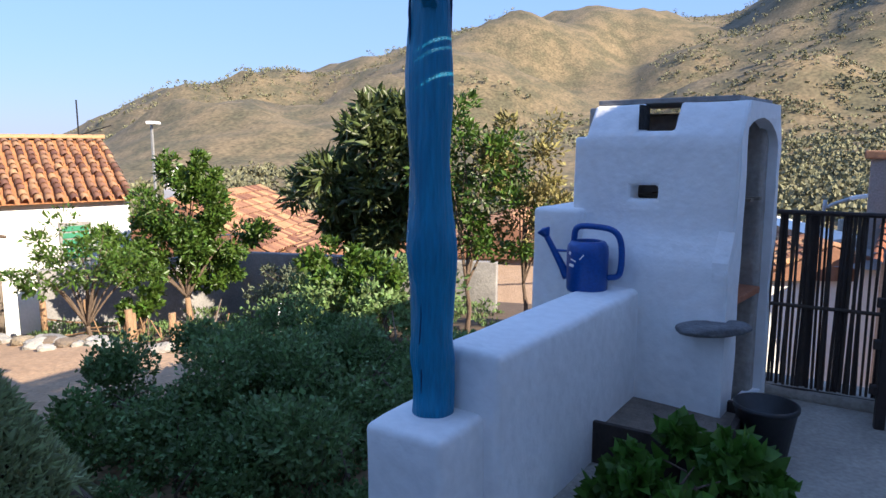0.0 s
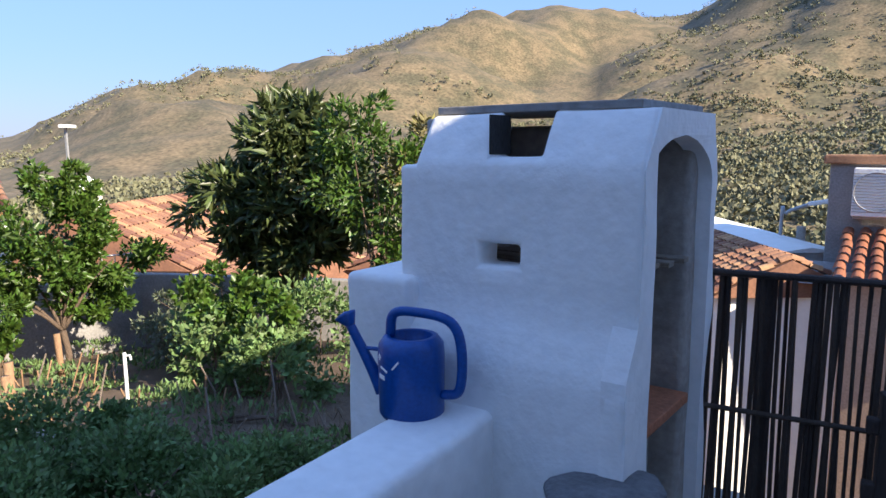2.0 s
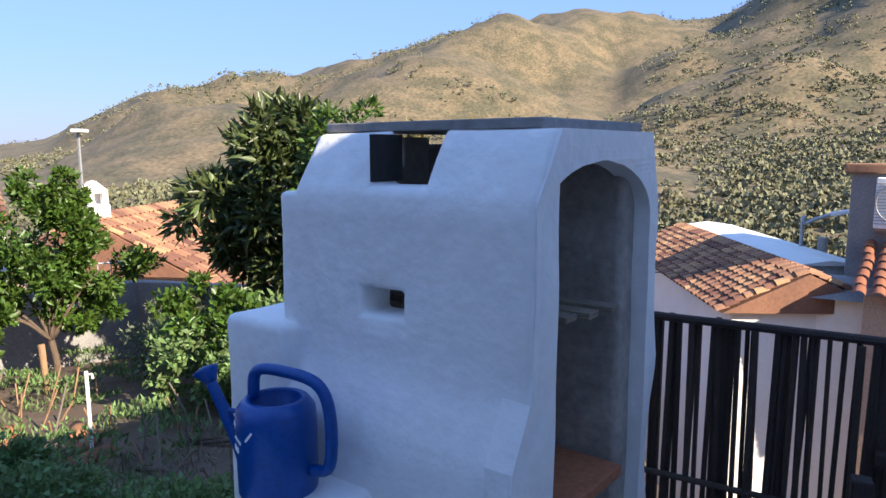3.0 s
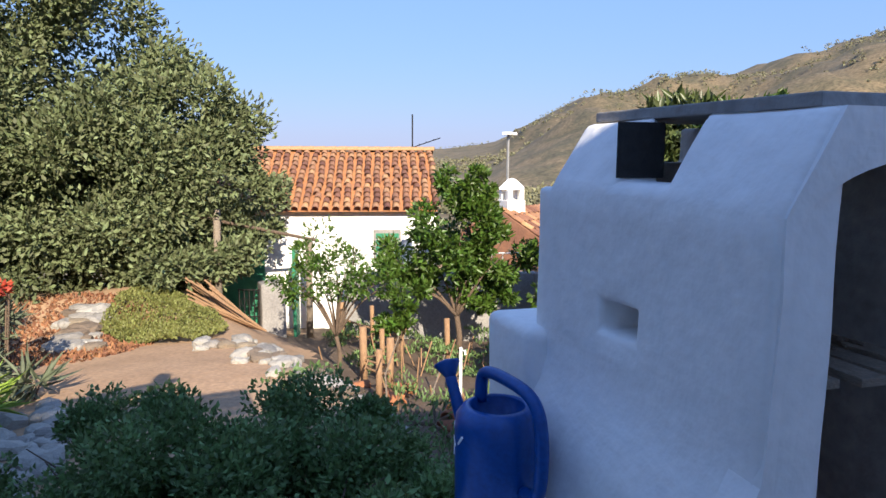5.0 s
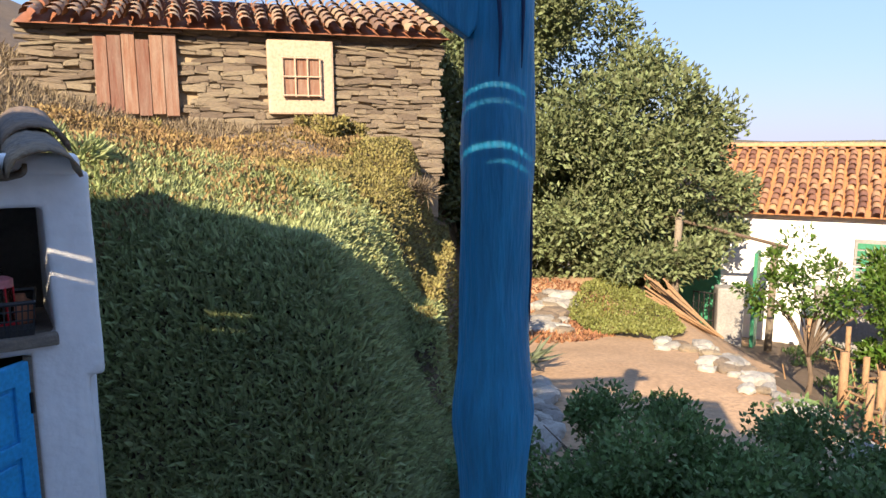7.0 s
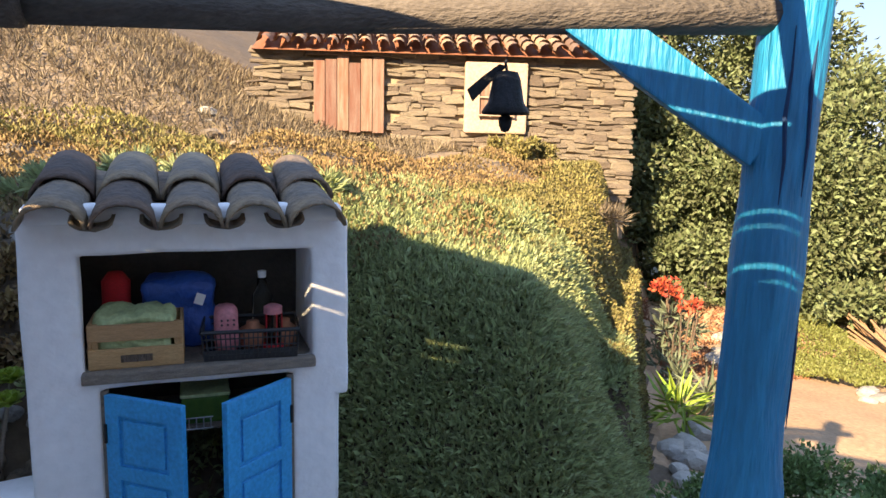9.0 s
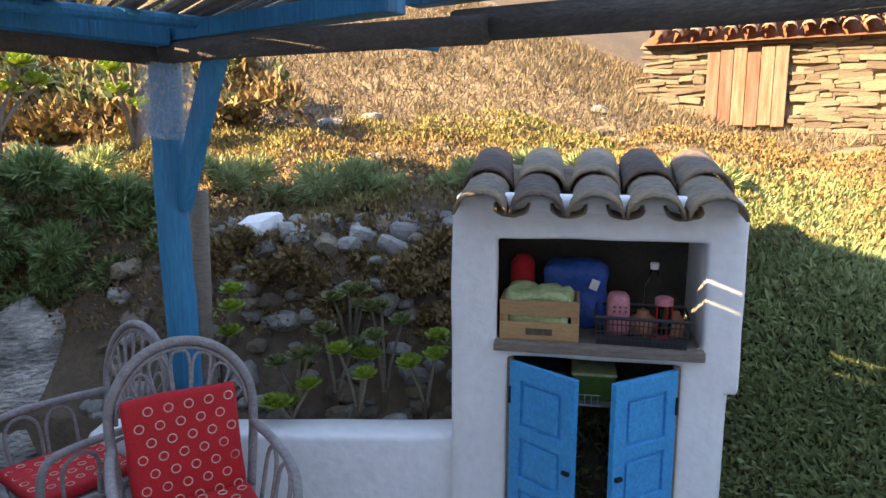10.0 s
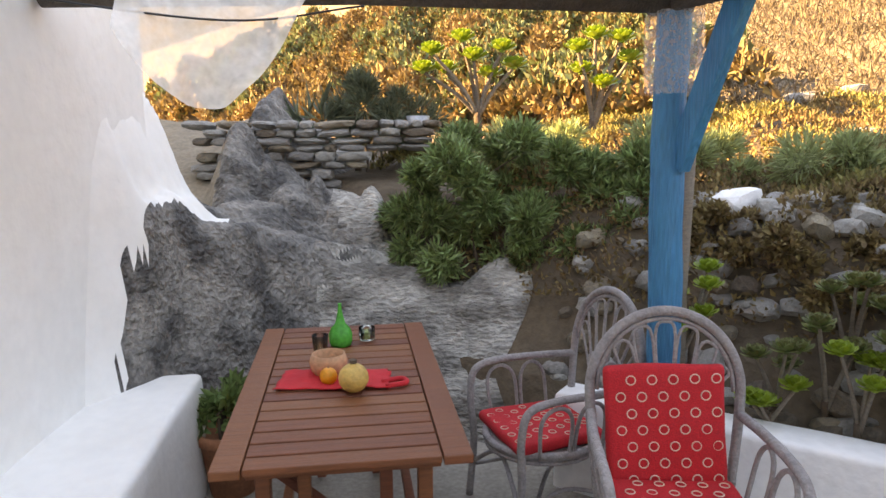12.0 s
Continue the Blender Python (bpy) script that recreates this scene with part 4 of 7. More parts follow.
for i, (nm, lb, ct, x, y, sx, sz, m, prof) in enumerate((
    ("clog", "pink rubber clog with punched holes", "shoe", 0.755, 0.13, 0.065, 0.15, PINK, 0),
    ("lantern", "red and glass candle lantern", "lantern", 0.955, 0.12, 0.045, 0.20, RED, 1),
    ("jar", "brown glazed jar in a basket", "jar", 0.87, 0.16, 0.06, 0.12, CLAY, 2),
    ("bottle", "clear spray bottle with white cap", "bottle", 0.92, 0.24, 0.045, 0.30, GLASS, 3),
    ("tin", "worn brown tin in a basket", "tin", 1.01, 0.16, 0.05, 0.12, CLAY, 2))):
    t = in_cup(nm, lb, ct, x, y, 1.01)
    if prof == 0:
        bm = stone_bm(sx * 1.6, sx * 1.7, sz * 1.5, 3, 3, 0.05)
        bmesh.ops.translate(bm, vec=(0, 0, 0.10), verts=bm.verts)
        part("upper", bm, m, t, smooth=True)
        for a in (-0.02, 0.005, 0.03):
            for z in (0.13, 0.15):
                part("hole", lathe([(0.005, 0), (0.005, 0.004)], 8), BLACK, t).matrix_local = pose(a, -0.056, z, 90, 0, 0)
    elif prof == 1:
        part("frame", lathe([(0.0, 0), (sx, 0), (sx, 0.02), (sx * 0.85, 0.025), (0, 0.025)], 20), m, t)
        part("glass", lathe([(sx * 0.8, 0.025), (sx * 0.8, 0.16), (sx * 0.78, 0.16), (sx * 0.78, 0.03)], 20), GLASS, t, smooth=True)
        part("cap", lathe([(sx * 0.9, 0.16), (sx * 0.9, 0.19), (sx * 0.5, 0.20), (0, 0.20)], 20), PINK, t)
        for a in range(5):
            part("bar", tube([(sx * 0.85 * math.cos(a * 1.257), sx * 0.85 * math.sin(a * 1.257), 0.02), (sx * 0.85 * math.cos(a * 1.257), sx * 0.85 * math.sin(a * 1.257), 0.165)], 0.003, 5), m, t)
    else:
        part("body", lathe([(0, 0), (sx * 0.9, 0), (sx, 0.02), (sx, sz * 0.7), (sx * 0.5, sz * 0.85), (sx * 0.45, sz), (0, sz)], 20), m, t, smooth=True)
        if prof == 3:
            part("cap", lathe([(0.018, sz), (0.02, sz + 0.03), (0.0, sz + 0.035)], 14), WHITE, t)
rb = in_cup("red_canister", "dull red canister at the back of the niche", "canister", 0.30, 0.38, 0.995)
part("shell", lathe([(0, 0), (0.055, 0), (0.06, 0.01), (0.06, 0.30), (0.03, 0.34), (0, 0.34)], 20), RED, rb, smooth=True)
gb = in_cup("green_box", "green plastic box on the inner shelf", "box", 0.66, 0.22, 0.69)
part("shell", box(0.20, 0.20, 0.12, 0, 0, 0, 0.01), LEAF_BRIGHT, gb)
part("lid", box(0.21, 0.21, 0.015, 0, 0, 0.12, 0.005), LIME, gb)
rk = in_cup("wire_rack", "small white wire rack on the inner shelf", "rack", 0.56, 0.10, 0.675)
for i in range(9):
    part("wire", tube([(-0.12 + 0.03 * i, 0, 0), (-0.12 + 0.03 * i, 0, 0.05)], 0.003, 5), GREY_METAL, rk)
for z in (0.0, 0.05):
    part("rod", tube([(-0.13, 0, z), (0.13, 0, z)], 0.003, 5), GREY_METAL, rk)

# bell under the beam
bp = pa.lerp(pb, 0.173) + Vector((0.06, 0.0, -0.105))
bell = thing("bell", "small black iron bell hanging from the beam", "bell", (bp.x, bp.y, bp.z - 0.115))
bell.scale = (0.83, 0.83, 0.83)
part("cup", lathe([(0.060, 0.0), (0.062, 0.006), (0.046, 0.03), (0.036, 0.085), (0.028, 0.105), (0.0, 0.11), (0.0, 0.10), (0.026, 0.095), (0.040, 0.03), (0.056, 0.0)], 28), IRON, bell, smooth=True)
part("clapper", lathe([(0, -0.045), (0.010, -0.042), (0.016, -0.028), (0.018, -0.01), (0.008, 0.0), (0.005, 0.03), (0, 0.03)], 16), IRON, bell, smooth=True)
part("ring", tube([(0, 0, 0.108), (0.012, 0, 0.125), (0, 0, 0.15), (-0.012, 0, 0.125), (0, 0, 0.108)], 0.004, 6), IRON, bell)
bm = prism([(-0.10, 0.06), (-0.085, 0.03), (-0.03, 0.09), (0.0, 0.12), (-0.02, 0.125), (-0.06, 0.095)], 0.006)
bmesh.ops.transform(bm, matrix=pose(0, 0, 0, 0, 0, 115), verts=bm.verts)
part("bracket", bm, IRON, bell, "flat iron bracket blade")

# slatted table and what lies on it
table = thing("dining_table", "reddish teak slatted folding garden table", "table", (1.592, -1.557, 0), 5.85)
TW, TL = 0.82, 1.58
for sx in (-1, 1):
    part("side_rail", box(0.095, TL, 0.032, sx * (TW / 2 - 0.0475), 0, 0.718, 0.006), WOOD_TABLE, table)
n = 17
for i in range(n):
    part("slat", box(TW - 0.20, TL / n - 0.012, 0.024, 0, -TL / 2 + TL / n * (i + 0.5), 0.724, 0.004), WOOD_TABLE, table)
for sy in (-1, 1):
    part("apron", box(TW - 0.18, 0.025, 0.06, 0, sy * (TL / 2 - 0.12), 0.66, 0.004), WOOD_TABLE, table)
for sx in (-1, 1):
    for sy in (-1, 1):
        part("leg", box(0.05, 0.06, 0.70, sx * 0.27, sy * 0.62, 0.02, 0.006), WOOD_TABLE, table)
        part("leg", box(0.045, 0.05, 0.68, sx * 0.14, sy * 0.56, 0.02, 0.006), WOOD_TABLE, table)
    part("foot_rail", box(0.04, 1.24, 0.05, sx * 0.27, 0, 0.12, 0.006), WOOD_TABLE, table)
part("strut", box(0.03, 0.05, 0.66, 0.05, 0.5, 0.10, 0.005, ry=48), WOOD_TABLE, table)


def table_thing(name, label, category, x, y, z=0.752):
    return thing(name, label, category, (x, y, z))


bt = table_thing("glass_bottle", "round bright green bottle with slender neck", "bottle", 1.655, -1.99)
part("body", lathe([(0, 0), (0.048, 0.0), (0.056, 0.02), (0.056, 0.055), (0.045, 0.085), (0.026, 0.105), (0.018, 0.13), (0.010, 0.17), (0.008, 0.20), (0.010, 0.205), (0.006, 0.205), (0.006, 0.17), (0.014, 0.13), (0.023, 0.103), (0.042, 0.083), (0.053, 0.055), (0.053, 0.02), (0, 0.006)], 28), mat("green_translucent_plastic", (0.05, 0.62, 0.11), (0.04, 0.50, 0.09), 0.2, 6.0, 60.0, 0.05, trans=0.45), bt, smooth=True)
cn = table_thing("candle_jar", "small glass jar with pale candle wax", "candle", 1.535, -2.07)
part("jar", lathe([(0, 0), (0.036, 0), (0.040, 0.01), (0.040, 0.065), (0.037, 0.065), (0.036, 0.012), (0, 0.01)], 24), GLASS, cn, smooth=True)
part("wax", lathe([(0, 0.012), (0.035, 0.012), (0.035, 0.045), (0, 0.045)], 20), LIME, cn)
gl = table_thing("drinking_glass", "clear drinking glass standing on the table", "glass", 1.735, -1.86)
part("bowl", lathe([(0, 0), (0.03, 0), (0.038, 0.09), (0.036, 0.09), (0.028, 0.006), (0, 0.006)], 24), GLASS, gl, smooth=True)
bw = table_thing("clay_bowl", "rounded terracotta pot, empty", "pot", 1.66, -1.58)
part("bowl", lathe([(0, 0), (0.055, 0), (0.078, 0.03), (0.080, 0.06), (0.070, 0.092), (0.064, 0.092), (0.068, 0.05), (0, 0.02)], 28), mat("pale_clay", (0.58, 0.30, 0.17), (0.46, 0.22, 0.12), 0.85, 10.0, 60.0, 0.2), bw, smooth=True)
og = table_thing("orange", "ripe orange on a red cloth", "fruit", 1.645, -1.455)
part("peel", lathe([(0.0, 0.0)] + [(0.036 * math.sin(math.pi * i / 10), 0.036 - 0.036 * math.cos(math.pi * i / 10)) for i in range(1, 10)] + [(0, 0.072)], 24), ORANGE, og, smooth=True)
part("stalk", lathe([(0.004, 0.071), (0.003, 0.075)], 6), BARK, og)
gd = table_thing("gourd", "mottled yellow gourd or pomegranate", "fruit", 1.535, -1.37)
part("skin", lathe([(0.0, 0.0)] + [(0.060 * math.sin(math.pi * i / 12), 0.058 - 0.058 * math.cos(math.pi * i / 12)) for i in range(1, 12)] + [(0.012, 0.118), (0.014, 0.128), (0, 0.124)], 28), GOURD, gd, smooth=True)
part("crown", lathe([(0.012, 0.112), (0.016, 0.132), (0.010, 0.128)], 10), BARK, gd)
cl = table_thing("red_cloth", "crumpled red cloth bag with handle loops", "cloth", 1.63, -1.50, 0.751)
bm = bmesh.new()
bmesh.ops.create_grid(bm, x_segments=30, y_segments=14, size=1)
for v in bm.verts:
    e = 1 + 0.15 * noise.noise(v.co * 1.8)
    v.co = Vector((v.co.x * 0.23 * e, v.co.y * 0.11 * e, 0.008 + 0.012 * abs(noise.noise(v.co * 3.5 + Vector((4, 0, 0))))))
bmesh.ops.solidify(bm, geom=bm.faces[:], thickness=0.003)
part("fabric", bm, RED, cl, smooth=True)
part("loop", tube(curve_points([(-0.20, 0.05, 0.01), (-0.28, 0.02, 0.012), (-0.30, 0.07, 0.012), (-0.22, 0.10, 0.01)], 5), [0.011] * 16, 6), RED, cl, smooth=True)


# rattan armchairs
def rattan_chair(label, back_pad=True):
    ch = thing("rattan_armchair", label, "chair", group="rattan chairs round the table")

    def rod(name, pts, r=0.014, steps_=6):
        return part(name, tube(curve_points(pts, steps_), r, 8), RATTAN, ch, smooth=True)

    lean = 0.12

    def back(x, z):
        return (x, -0.27 - lean * (z - 0.42), z)

    hoop = [back(0.27 * math.cos(math.pi * i / 12), 0.74 + 0.29 * math.sin(math.pi * i / 12)) for i in range(13)]
    rod("back_hoop", [back(0.24, 0.40), back(0.26, 0.58)] + hoop + [back(-0.26, 0.58), back(-0.24, 0.40)], 0.019, 3)
    rod("inner_hoop", [back(0.245 * math.cos(math.pi * i / 12), 0.74 + 0.262 * math.sin(math.pi * i / 12)) for i in range(13)], 0.008, 3)
    for i in range(7):
        a = math.radians(15 + 150 * i / 6)
        c, s = math.cos(a), math.sin(a)
        tip = (0.235 * c, 0.74 + 0.25 * s)
        w = 0.036
        px, pz = -s * w, c * w
        b0 = (0.09 * c, 0.58 + 0.05 * s)
        rod("loop", [back(b0[0] + px * 0.35, b0[1] + pz * 0.35), back(tip[0] * 0.8 + px, 0.74 + (tip[1] - 0.74) * 0.8 + pz), back(tip[0], tip[1]), back(tip[0] * 0.8 - px, 0.74 + (tip[1] - 0.74) * 0.8 - pz), back(b0[0] - px * 0.35, b0[1] - pz * 0.35)], 0.006, 5)
    rod("seat_ring", [(0.25 * math.cos(2 * math.pi * i / 12), 0.02 + 0.26 * math.sin(2 * math.pi * i / 12), 0.40) for i in range(13)], 0.017, 3)
    for z in (0.385, 0.365):
        rod("wrap_ring", [(0.248 * math.cos(2 * math.pi * i / 12), 0.02 + 0.258 * math.sin(2 * math.pi * i / 12), z) for i in range(13)], 0.010, 3)
    part("seat_weave", lathe([(0, 0), (0.24, 0), (0.24, 0.012), (0, 0.012)], 28), RATTAN, ch).location = (0, 0.02, 0.392)
    for sx in (-1, 1):
        rod("arm", [back(sx * 0.265, 0.66), (sx * 0.285, -0.10, 0.665), (sx * 0.29, 0.12, 0.665), (sx * 0.285, 0.235, 0.63), (sx * 0.275, 0.262, 0.50), (sx * 0.26, 0.25, 0.30), (sx * 0.27, 0.27, 0.0)], 0.018, 6)
        rod("arm_loop", [(sx * 0.245, 0.16, 0.40), (sx * 0.28, 0.17, 0.58), (sx * 0.29, 0.10, 0.635), (sx * 0.28, 0.03, 0.58), (sx * 0.25, 0.02, 0.40)], 0.009, 6)
        rod("arm_loop", [(sx * 0.245, 0.0, 0.40), (sx * 0.28, -0.01, 0.58), (sx * 0.29, -0.07, 0.635), (sx * 0.28, -0.13, 0.58), (sx * 0.25, -0.14, 0.40)], 0.009, 6)
        rod("leg", [back(sx * 0.245, 0.42), (sx * 0.22, -0.25, 0.2), (sx * 0.25, -0.29, 0.0)], 0.018, 5)
        rod("stretcher", [(sx * 0.265, 0.255, 0.16), (sx * 0.18, 0.0, 0.20), (sx * 0.23, -0.255, 0.14)], 0.010, 5)
    rod("stretcher", [(-0.26, 0.255, 0.18), (0, 0.23, 0.33), (0.26, 0.255, 0.18)], 0.011, 5)
    rod("stretcher", [(-0.25, 0.2, 0.10), (0, 0.0, 0.17), (0.25, -0.2, 0.10)], 0.010, 5)
    cu = part("seat_cushion", soft_box(0.43, 0.44, 0.055, 0, 0.03, 0.405, cut=0.06, bevel=0.025, amount=0.008, scale=6), RED, ch, "red cushion with cream ring print", smooth=True)
    rg = bmesh.new()
    for j in range(7):
        for i in range(6):
            x, z = -0.175 + 0.074 * (i + 0.5 * (j % 2)), 0.032 + 0.060 * j
            if abs(x) < 0.19:
                q = [(x + 0.0165 * math.cos(k * math.pi / 5), -0.0 + 0.0, z + 0.0165 * math.sin(k * math.pi / 5)) for k in range(11)]
                tube(q, 0.0026, 4, rg, caps=False)
    wobble(rg, 0.001, 9)
    me = bpy.data.meshes.new("ring_print")
    rg.to_mesh(me)
    rg.free()
    me.materials.append(RING)
    o = new("ring_print", me)
    o.parent = cu
    o.matrix_local = pose(0, -0.17, 0.4625, -90, 0, 0)
    tagged(o, "cream ring print on red cloth", kind="stuff")
    if not back_pad:
        return ch
    cb = part("back_cushion", soft_box(0.42, 0.05, 0.44, 0, 0, 0, cut=0.06, bevel=0.022, amount=0.010, scale=6), RED, ch, "red cushion with cream ring print", smooth=True)
    cb.matrix_local = pose(0, -0.215, 0.415, 7, 2.5, 0)
    o = new("ring_print", me)
    o.parent = cb
    o.matrix_local = pose(0, 0.0275, 0, 0, 0, 0)
    tagged(o, "cream ring print on red cloth", kind="stuff")
    return ch


ch = rattan_chair("grey rattan armchair with red ring-print cushions")
ch.matrix_world = pose(0.37, -0.93, 0, 0, 0, -6) @ Matrix.Diagonal((1.05, 1.05, 1.05, 1))
ch = rattan_chair("grey rattan armchair with a red seat cushion only", False)
ch.matrix_world = pose(0.70, -1.74, 0, 0, 0, -72)

# folding chair with dark canvas, at the table's near end
fc = thing("folding_chair", "light wooden folding chair with navy canvas back", "chair", (1.42, -0.42, 0), 0)
for sx in (-1, 1):
    part("back_post", box(0.035, 0.03, 0.84, sx * 0.27, 0.12, 0.0, 0.006), LIGHT_WOOD, fc)
    part("front_post", box(0.035, 0.03, 0.62, sx * 0.27, -0.26, 0.0, 0.006), LIGHT_WOOD, fc)
    part("arm", box(0.05, 0.42, 0.025, sx * 0.27, -0.09, 0.60, 0.006), LIGHT_WOOD, fc)
part("canvas_back", box(0.52, 0.008, 0.17, 0, 0.125, 0.62, 0.002), NAVY, fc, "navy canvas back sling")
part("canvas_seat", box(0.52, 0.38, 0.012, 0, -0.08, 0.43, 0.004), NAVY, fc)
for s in (-1, 1):
    part("cross_leg", box(0.03, 0.03, 0.62, 0, -0.08 + 0.02 * s, 0.01, 0.005, ry=s * 50), LIGHT_WOOD, fc)

# clear wrap on the second post, loose sheet by the house, cable
bm = tube([(0.262, -1.52, 1.90), (0.262, -1.52, 2.05), (0.262, -1.52, 2.21)], [0.105, 0.115, 0.11], 16, caps=False, squash=0.3)
wr = thing("plastic_wrap", "clear plastic film wrapped round the post head", "film")
part("film", bm, CLING, wr, smooth=True)
bm = bmesh.new()
bmesh.ops.create_grid(bm, x_segments=28, y_segments=20, size=1)
for v in bm.verts:
    u, w = v.co.x * 0.5 + 0.5, v.co.y * 0.5 + 0.5
    drop = (0.46 * math.sin(math.pi * min(1, 0.15 + u * 0.85)) + 0.06) * (1 - w)
    v.co = Vector((2.22 - 0.64 * u, -1.15 - 0.16 * u + 0.12 * (1 - w) + 0.05 * noise.noise(Vector((u * 6, w * 2, 0))), 2.36 - drop + 0.01 * noise.noise(Vector((u * 9, w * 5, 3)))))
sh = thing("hanging_sheet", "loose translucent plastic sheet sagging from the roof", "sheet")
part("film", bm, TARP, sh, smooth=True)
cab = thing("cable", "thin dark cable strung under the pergola", "cable")
part("wire", tube(curve_points([(2.6, -1.0, 2.2), (1.9, -1.15, 2.13), (1.45, -1.3, 2.2)], 8), 0.004, 6), BLACK, cab)

# living rock behind the table
def outcrop_height(x, y):
    """The living rock: a steep front behind the table, a saddle, lumps below the stone wall, the path beside them."""
    front = np.interp(x, [-0.2, 0.3, 1.0, 1.9, 2.2, 2.5, 2.6, 2.75, 2.9], [-2.3, -2.45, -2.55, -2.5, -2.35, -2.0, -1.75, -1.5, -1.4])
    crest = np.interp(x, [-0.2, 0.31, 0.5, 0.71, 1.07, 1.42, 1.9, 2.27, 2.6, 2.9], [0.62, 0.82, 0.98, 1.0, 0.86, 0.92, 1.06, 1.22, 1.28, 1.30])
    flare = 0.16 * sstep(2.45, 2.62, x) + 0.55 * sstep(2.62, 2.82, x)
    d = front - y + 0.10 * fnoise(x, y, 3.5, 3)
    z = -0.08 + (crest + 0.08) * np.clip(sstep(-0.02, 0.62, d), 0, 1) ** 0.75
    z = z + flare * sstep(0.10, 0.5, d) * sstep(-3.45, -2.75, y)
    z = z + 0.45 * np.clip(d - 1.75, 0, 3)
    for bx, by, rx, ry, h in ((2.22, -4.05, 0.24, 0.40, 0.22), (1.80, -3.98, 0.30, 0.36, 0.30), (1.45, -3.85, 0.24, 0.3, 0.18), (2.58, -4.15, 0.22, 0.32, 0.20), (2.45, -3.55, 0.3, 0.25, 0.06)):
        q = ((x - bx + 0.25 * (y - by)) / rx) ** 2 + ((y - by) / ry) ** 2
        z = z + h * np.clip(1 - q, 0, 1) ** 0.6
    path = sstep(2.55, 2.85, x + 0.1 * fnoise(x, y, 4.0, 2)) * sstep(-3.2, -3.6, y)
    z = z * (1 - path) + path * (1.24 + 0.42 * np.clip(-4.0 - y, -0.5, 3))
    rough = 1 - 0.75 * path
    u, w = x * 0.8 + y * 0.6, -x * 0.6 + y * 0.8
    z = z + rough * (0.06 * fnoise(u * 0.7, w * 1.8, 4.0, 4) - 0.13 * np.abs(fnoise(u * 0.6, w * 2.2, 6.0, 4)) + 0.012 * fnoise(u, w * 2.6, 19.0, 3)) * sstep(0.0, 0.25, d)
    return z


ox, oy = np.meshgrid(np.linspace(-0.15, 4.3, 210), np.linspace(-1.3, -5.6, 205), indexing="ij")
ox, oy = ox + 0.035 * fnoise(ox, oy, 9.0, 3), oy + 0.035 * fnoise(oy, ox, 9.0, 3)
oz = outcrop_height(ox, oy)
oi = np.arange(ox.size).reshape(ox.shape)
oq = np.stack([oi[:-1, :-1], oi[1:, :-1], oi[1:, 1:], oi[:-1, 1:]], -1).reshape(-1, 4)
fx, fy, fz = (0.25 * (g[:-1, :-1] + g[1:, :-1] + g[1:, 1:] + g[:-1, 1:]).ravel() for g in (ox, oy, oz))
on = (fz > -0.07) & ~((fx > 2.95) & (fy > -2.6))
jag = 0.16 * fnoise(fy + 0.6 * fx, 1.2 * fz - 0.3 * fx, 6.0, 4)
kind_ = np.zeros(len(fx), np.int32)
kind_[fx + 1.6 * jag > 1.75 + 0.25 * (fz - 0.8)] = 1
kind_[(fx > 2.6) & (fy < -3.35) & (fx + jag > 2.75)] = 3
kind_[(fy > -3.4) & (fx + 0.45 * jag > 2.60 - 0.22 * sstep(-2.2, -2.9, fy)) & (fz + 0.9 * jag > 1.20 + 0.12 * sstep(-2.6, -3.2, fy))] = 2
kind_[(fx + 0.6 * jag > 2.70) & (fy > -2.2)] = 2
oc = raw_mesh("rock_outcrop", np.stack([ox, oy, oz], -1).reshape(-1, 3), oq[on], [ROCK, ROCK_DARK, WHITE_OLD, PATH_EARTH], smooth=True)
oc.data.polygons.foreach_set("material_index", kind_[on])
tagged(oc, "grey and dark schist outcrop, whitewashed along the house foot", "rock", kind="structure")

# dry stone wall above the rock
dw = thing("dry_stone_wall", "dry-laid wall of flat grey and tan stones", "wall", (1.98, -4.50, 1.24), 4, kind="structure")
rs = random.Random(5)
shared = []
for k in range(10):
    bm = stone_bm(1, 1, 1, k + 2, 2, 0.22)
    me = bpy.data.meshes.new("stone")
    bm.to_mesh(me)
    bm.free()
    me.materials.append(STONE if k % 3 else STONE_WARM)
    shared.append(me)


def stone(parent, m, sx, sy, sz, me=None):
    o = new("stone", me or rs.choice(shared))
    o.parent = parent
    o.matrix_local = m @ Matrix.Diagonal((sx, sy, sz, 1))
    return o


z = 0.0
for row in range(9):
    h = rs.uniform(0.05, 0.10)
    x = -0.92 + rs.uniform(0, 0.1) + (0.45 if row < 3 else 0) * 0
    while x < 0.95:
        w = rs.uniform(0.10, 0.36)
        if z > 0.34 * sstep(-0.15, 0.62, -x) + 0.0 and x < 0.95 - 0.1 * (row % 2):
            stone(dw, pose(x + w / 2, rs.uniform(-0.03, 0.03), z + h / 2, rs.uniform(-4, 4), rs.uniform(-4, 4), rs.uniform(-8, 8)), w * 1.0, rs.uniform(0.2, 0.3), h * rs.uniform(0.85, 1.1))
        x += w
    z += h * 0.9

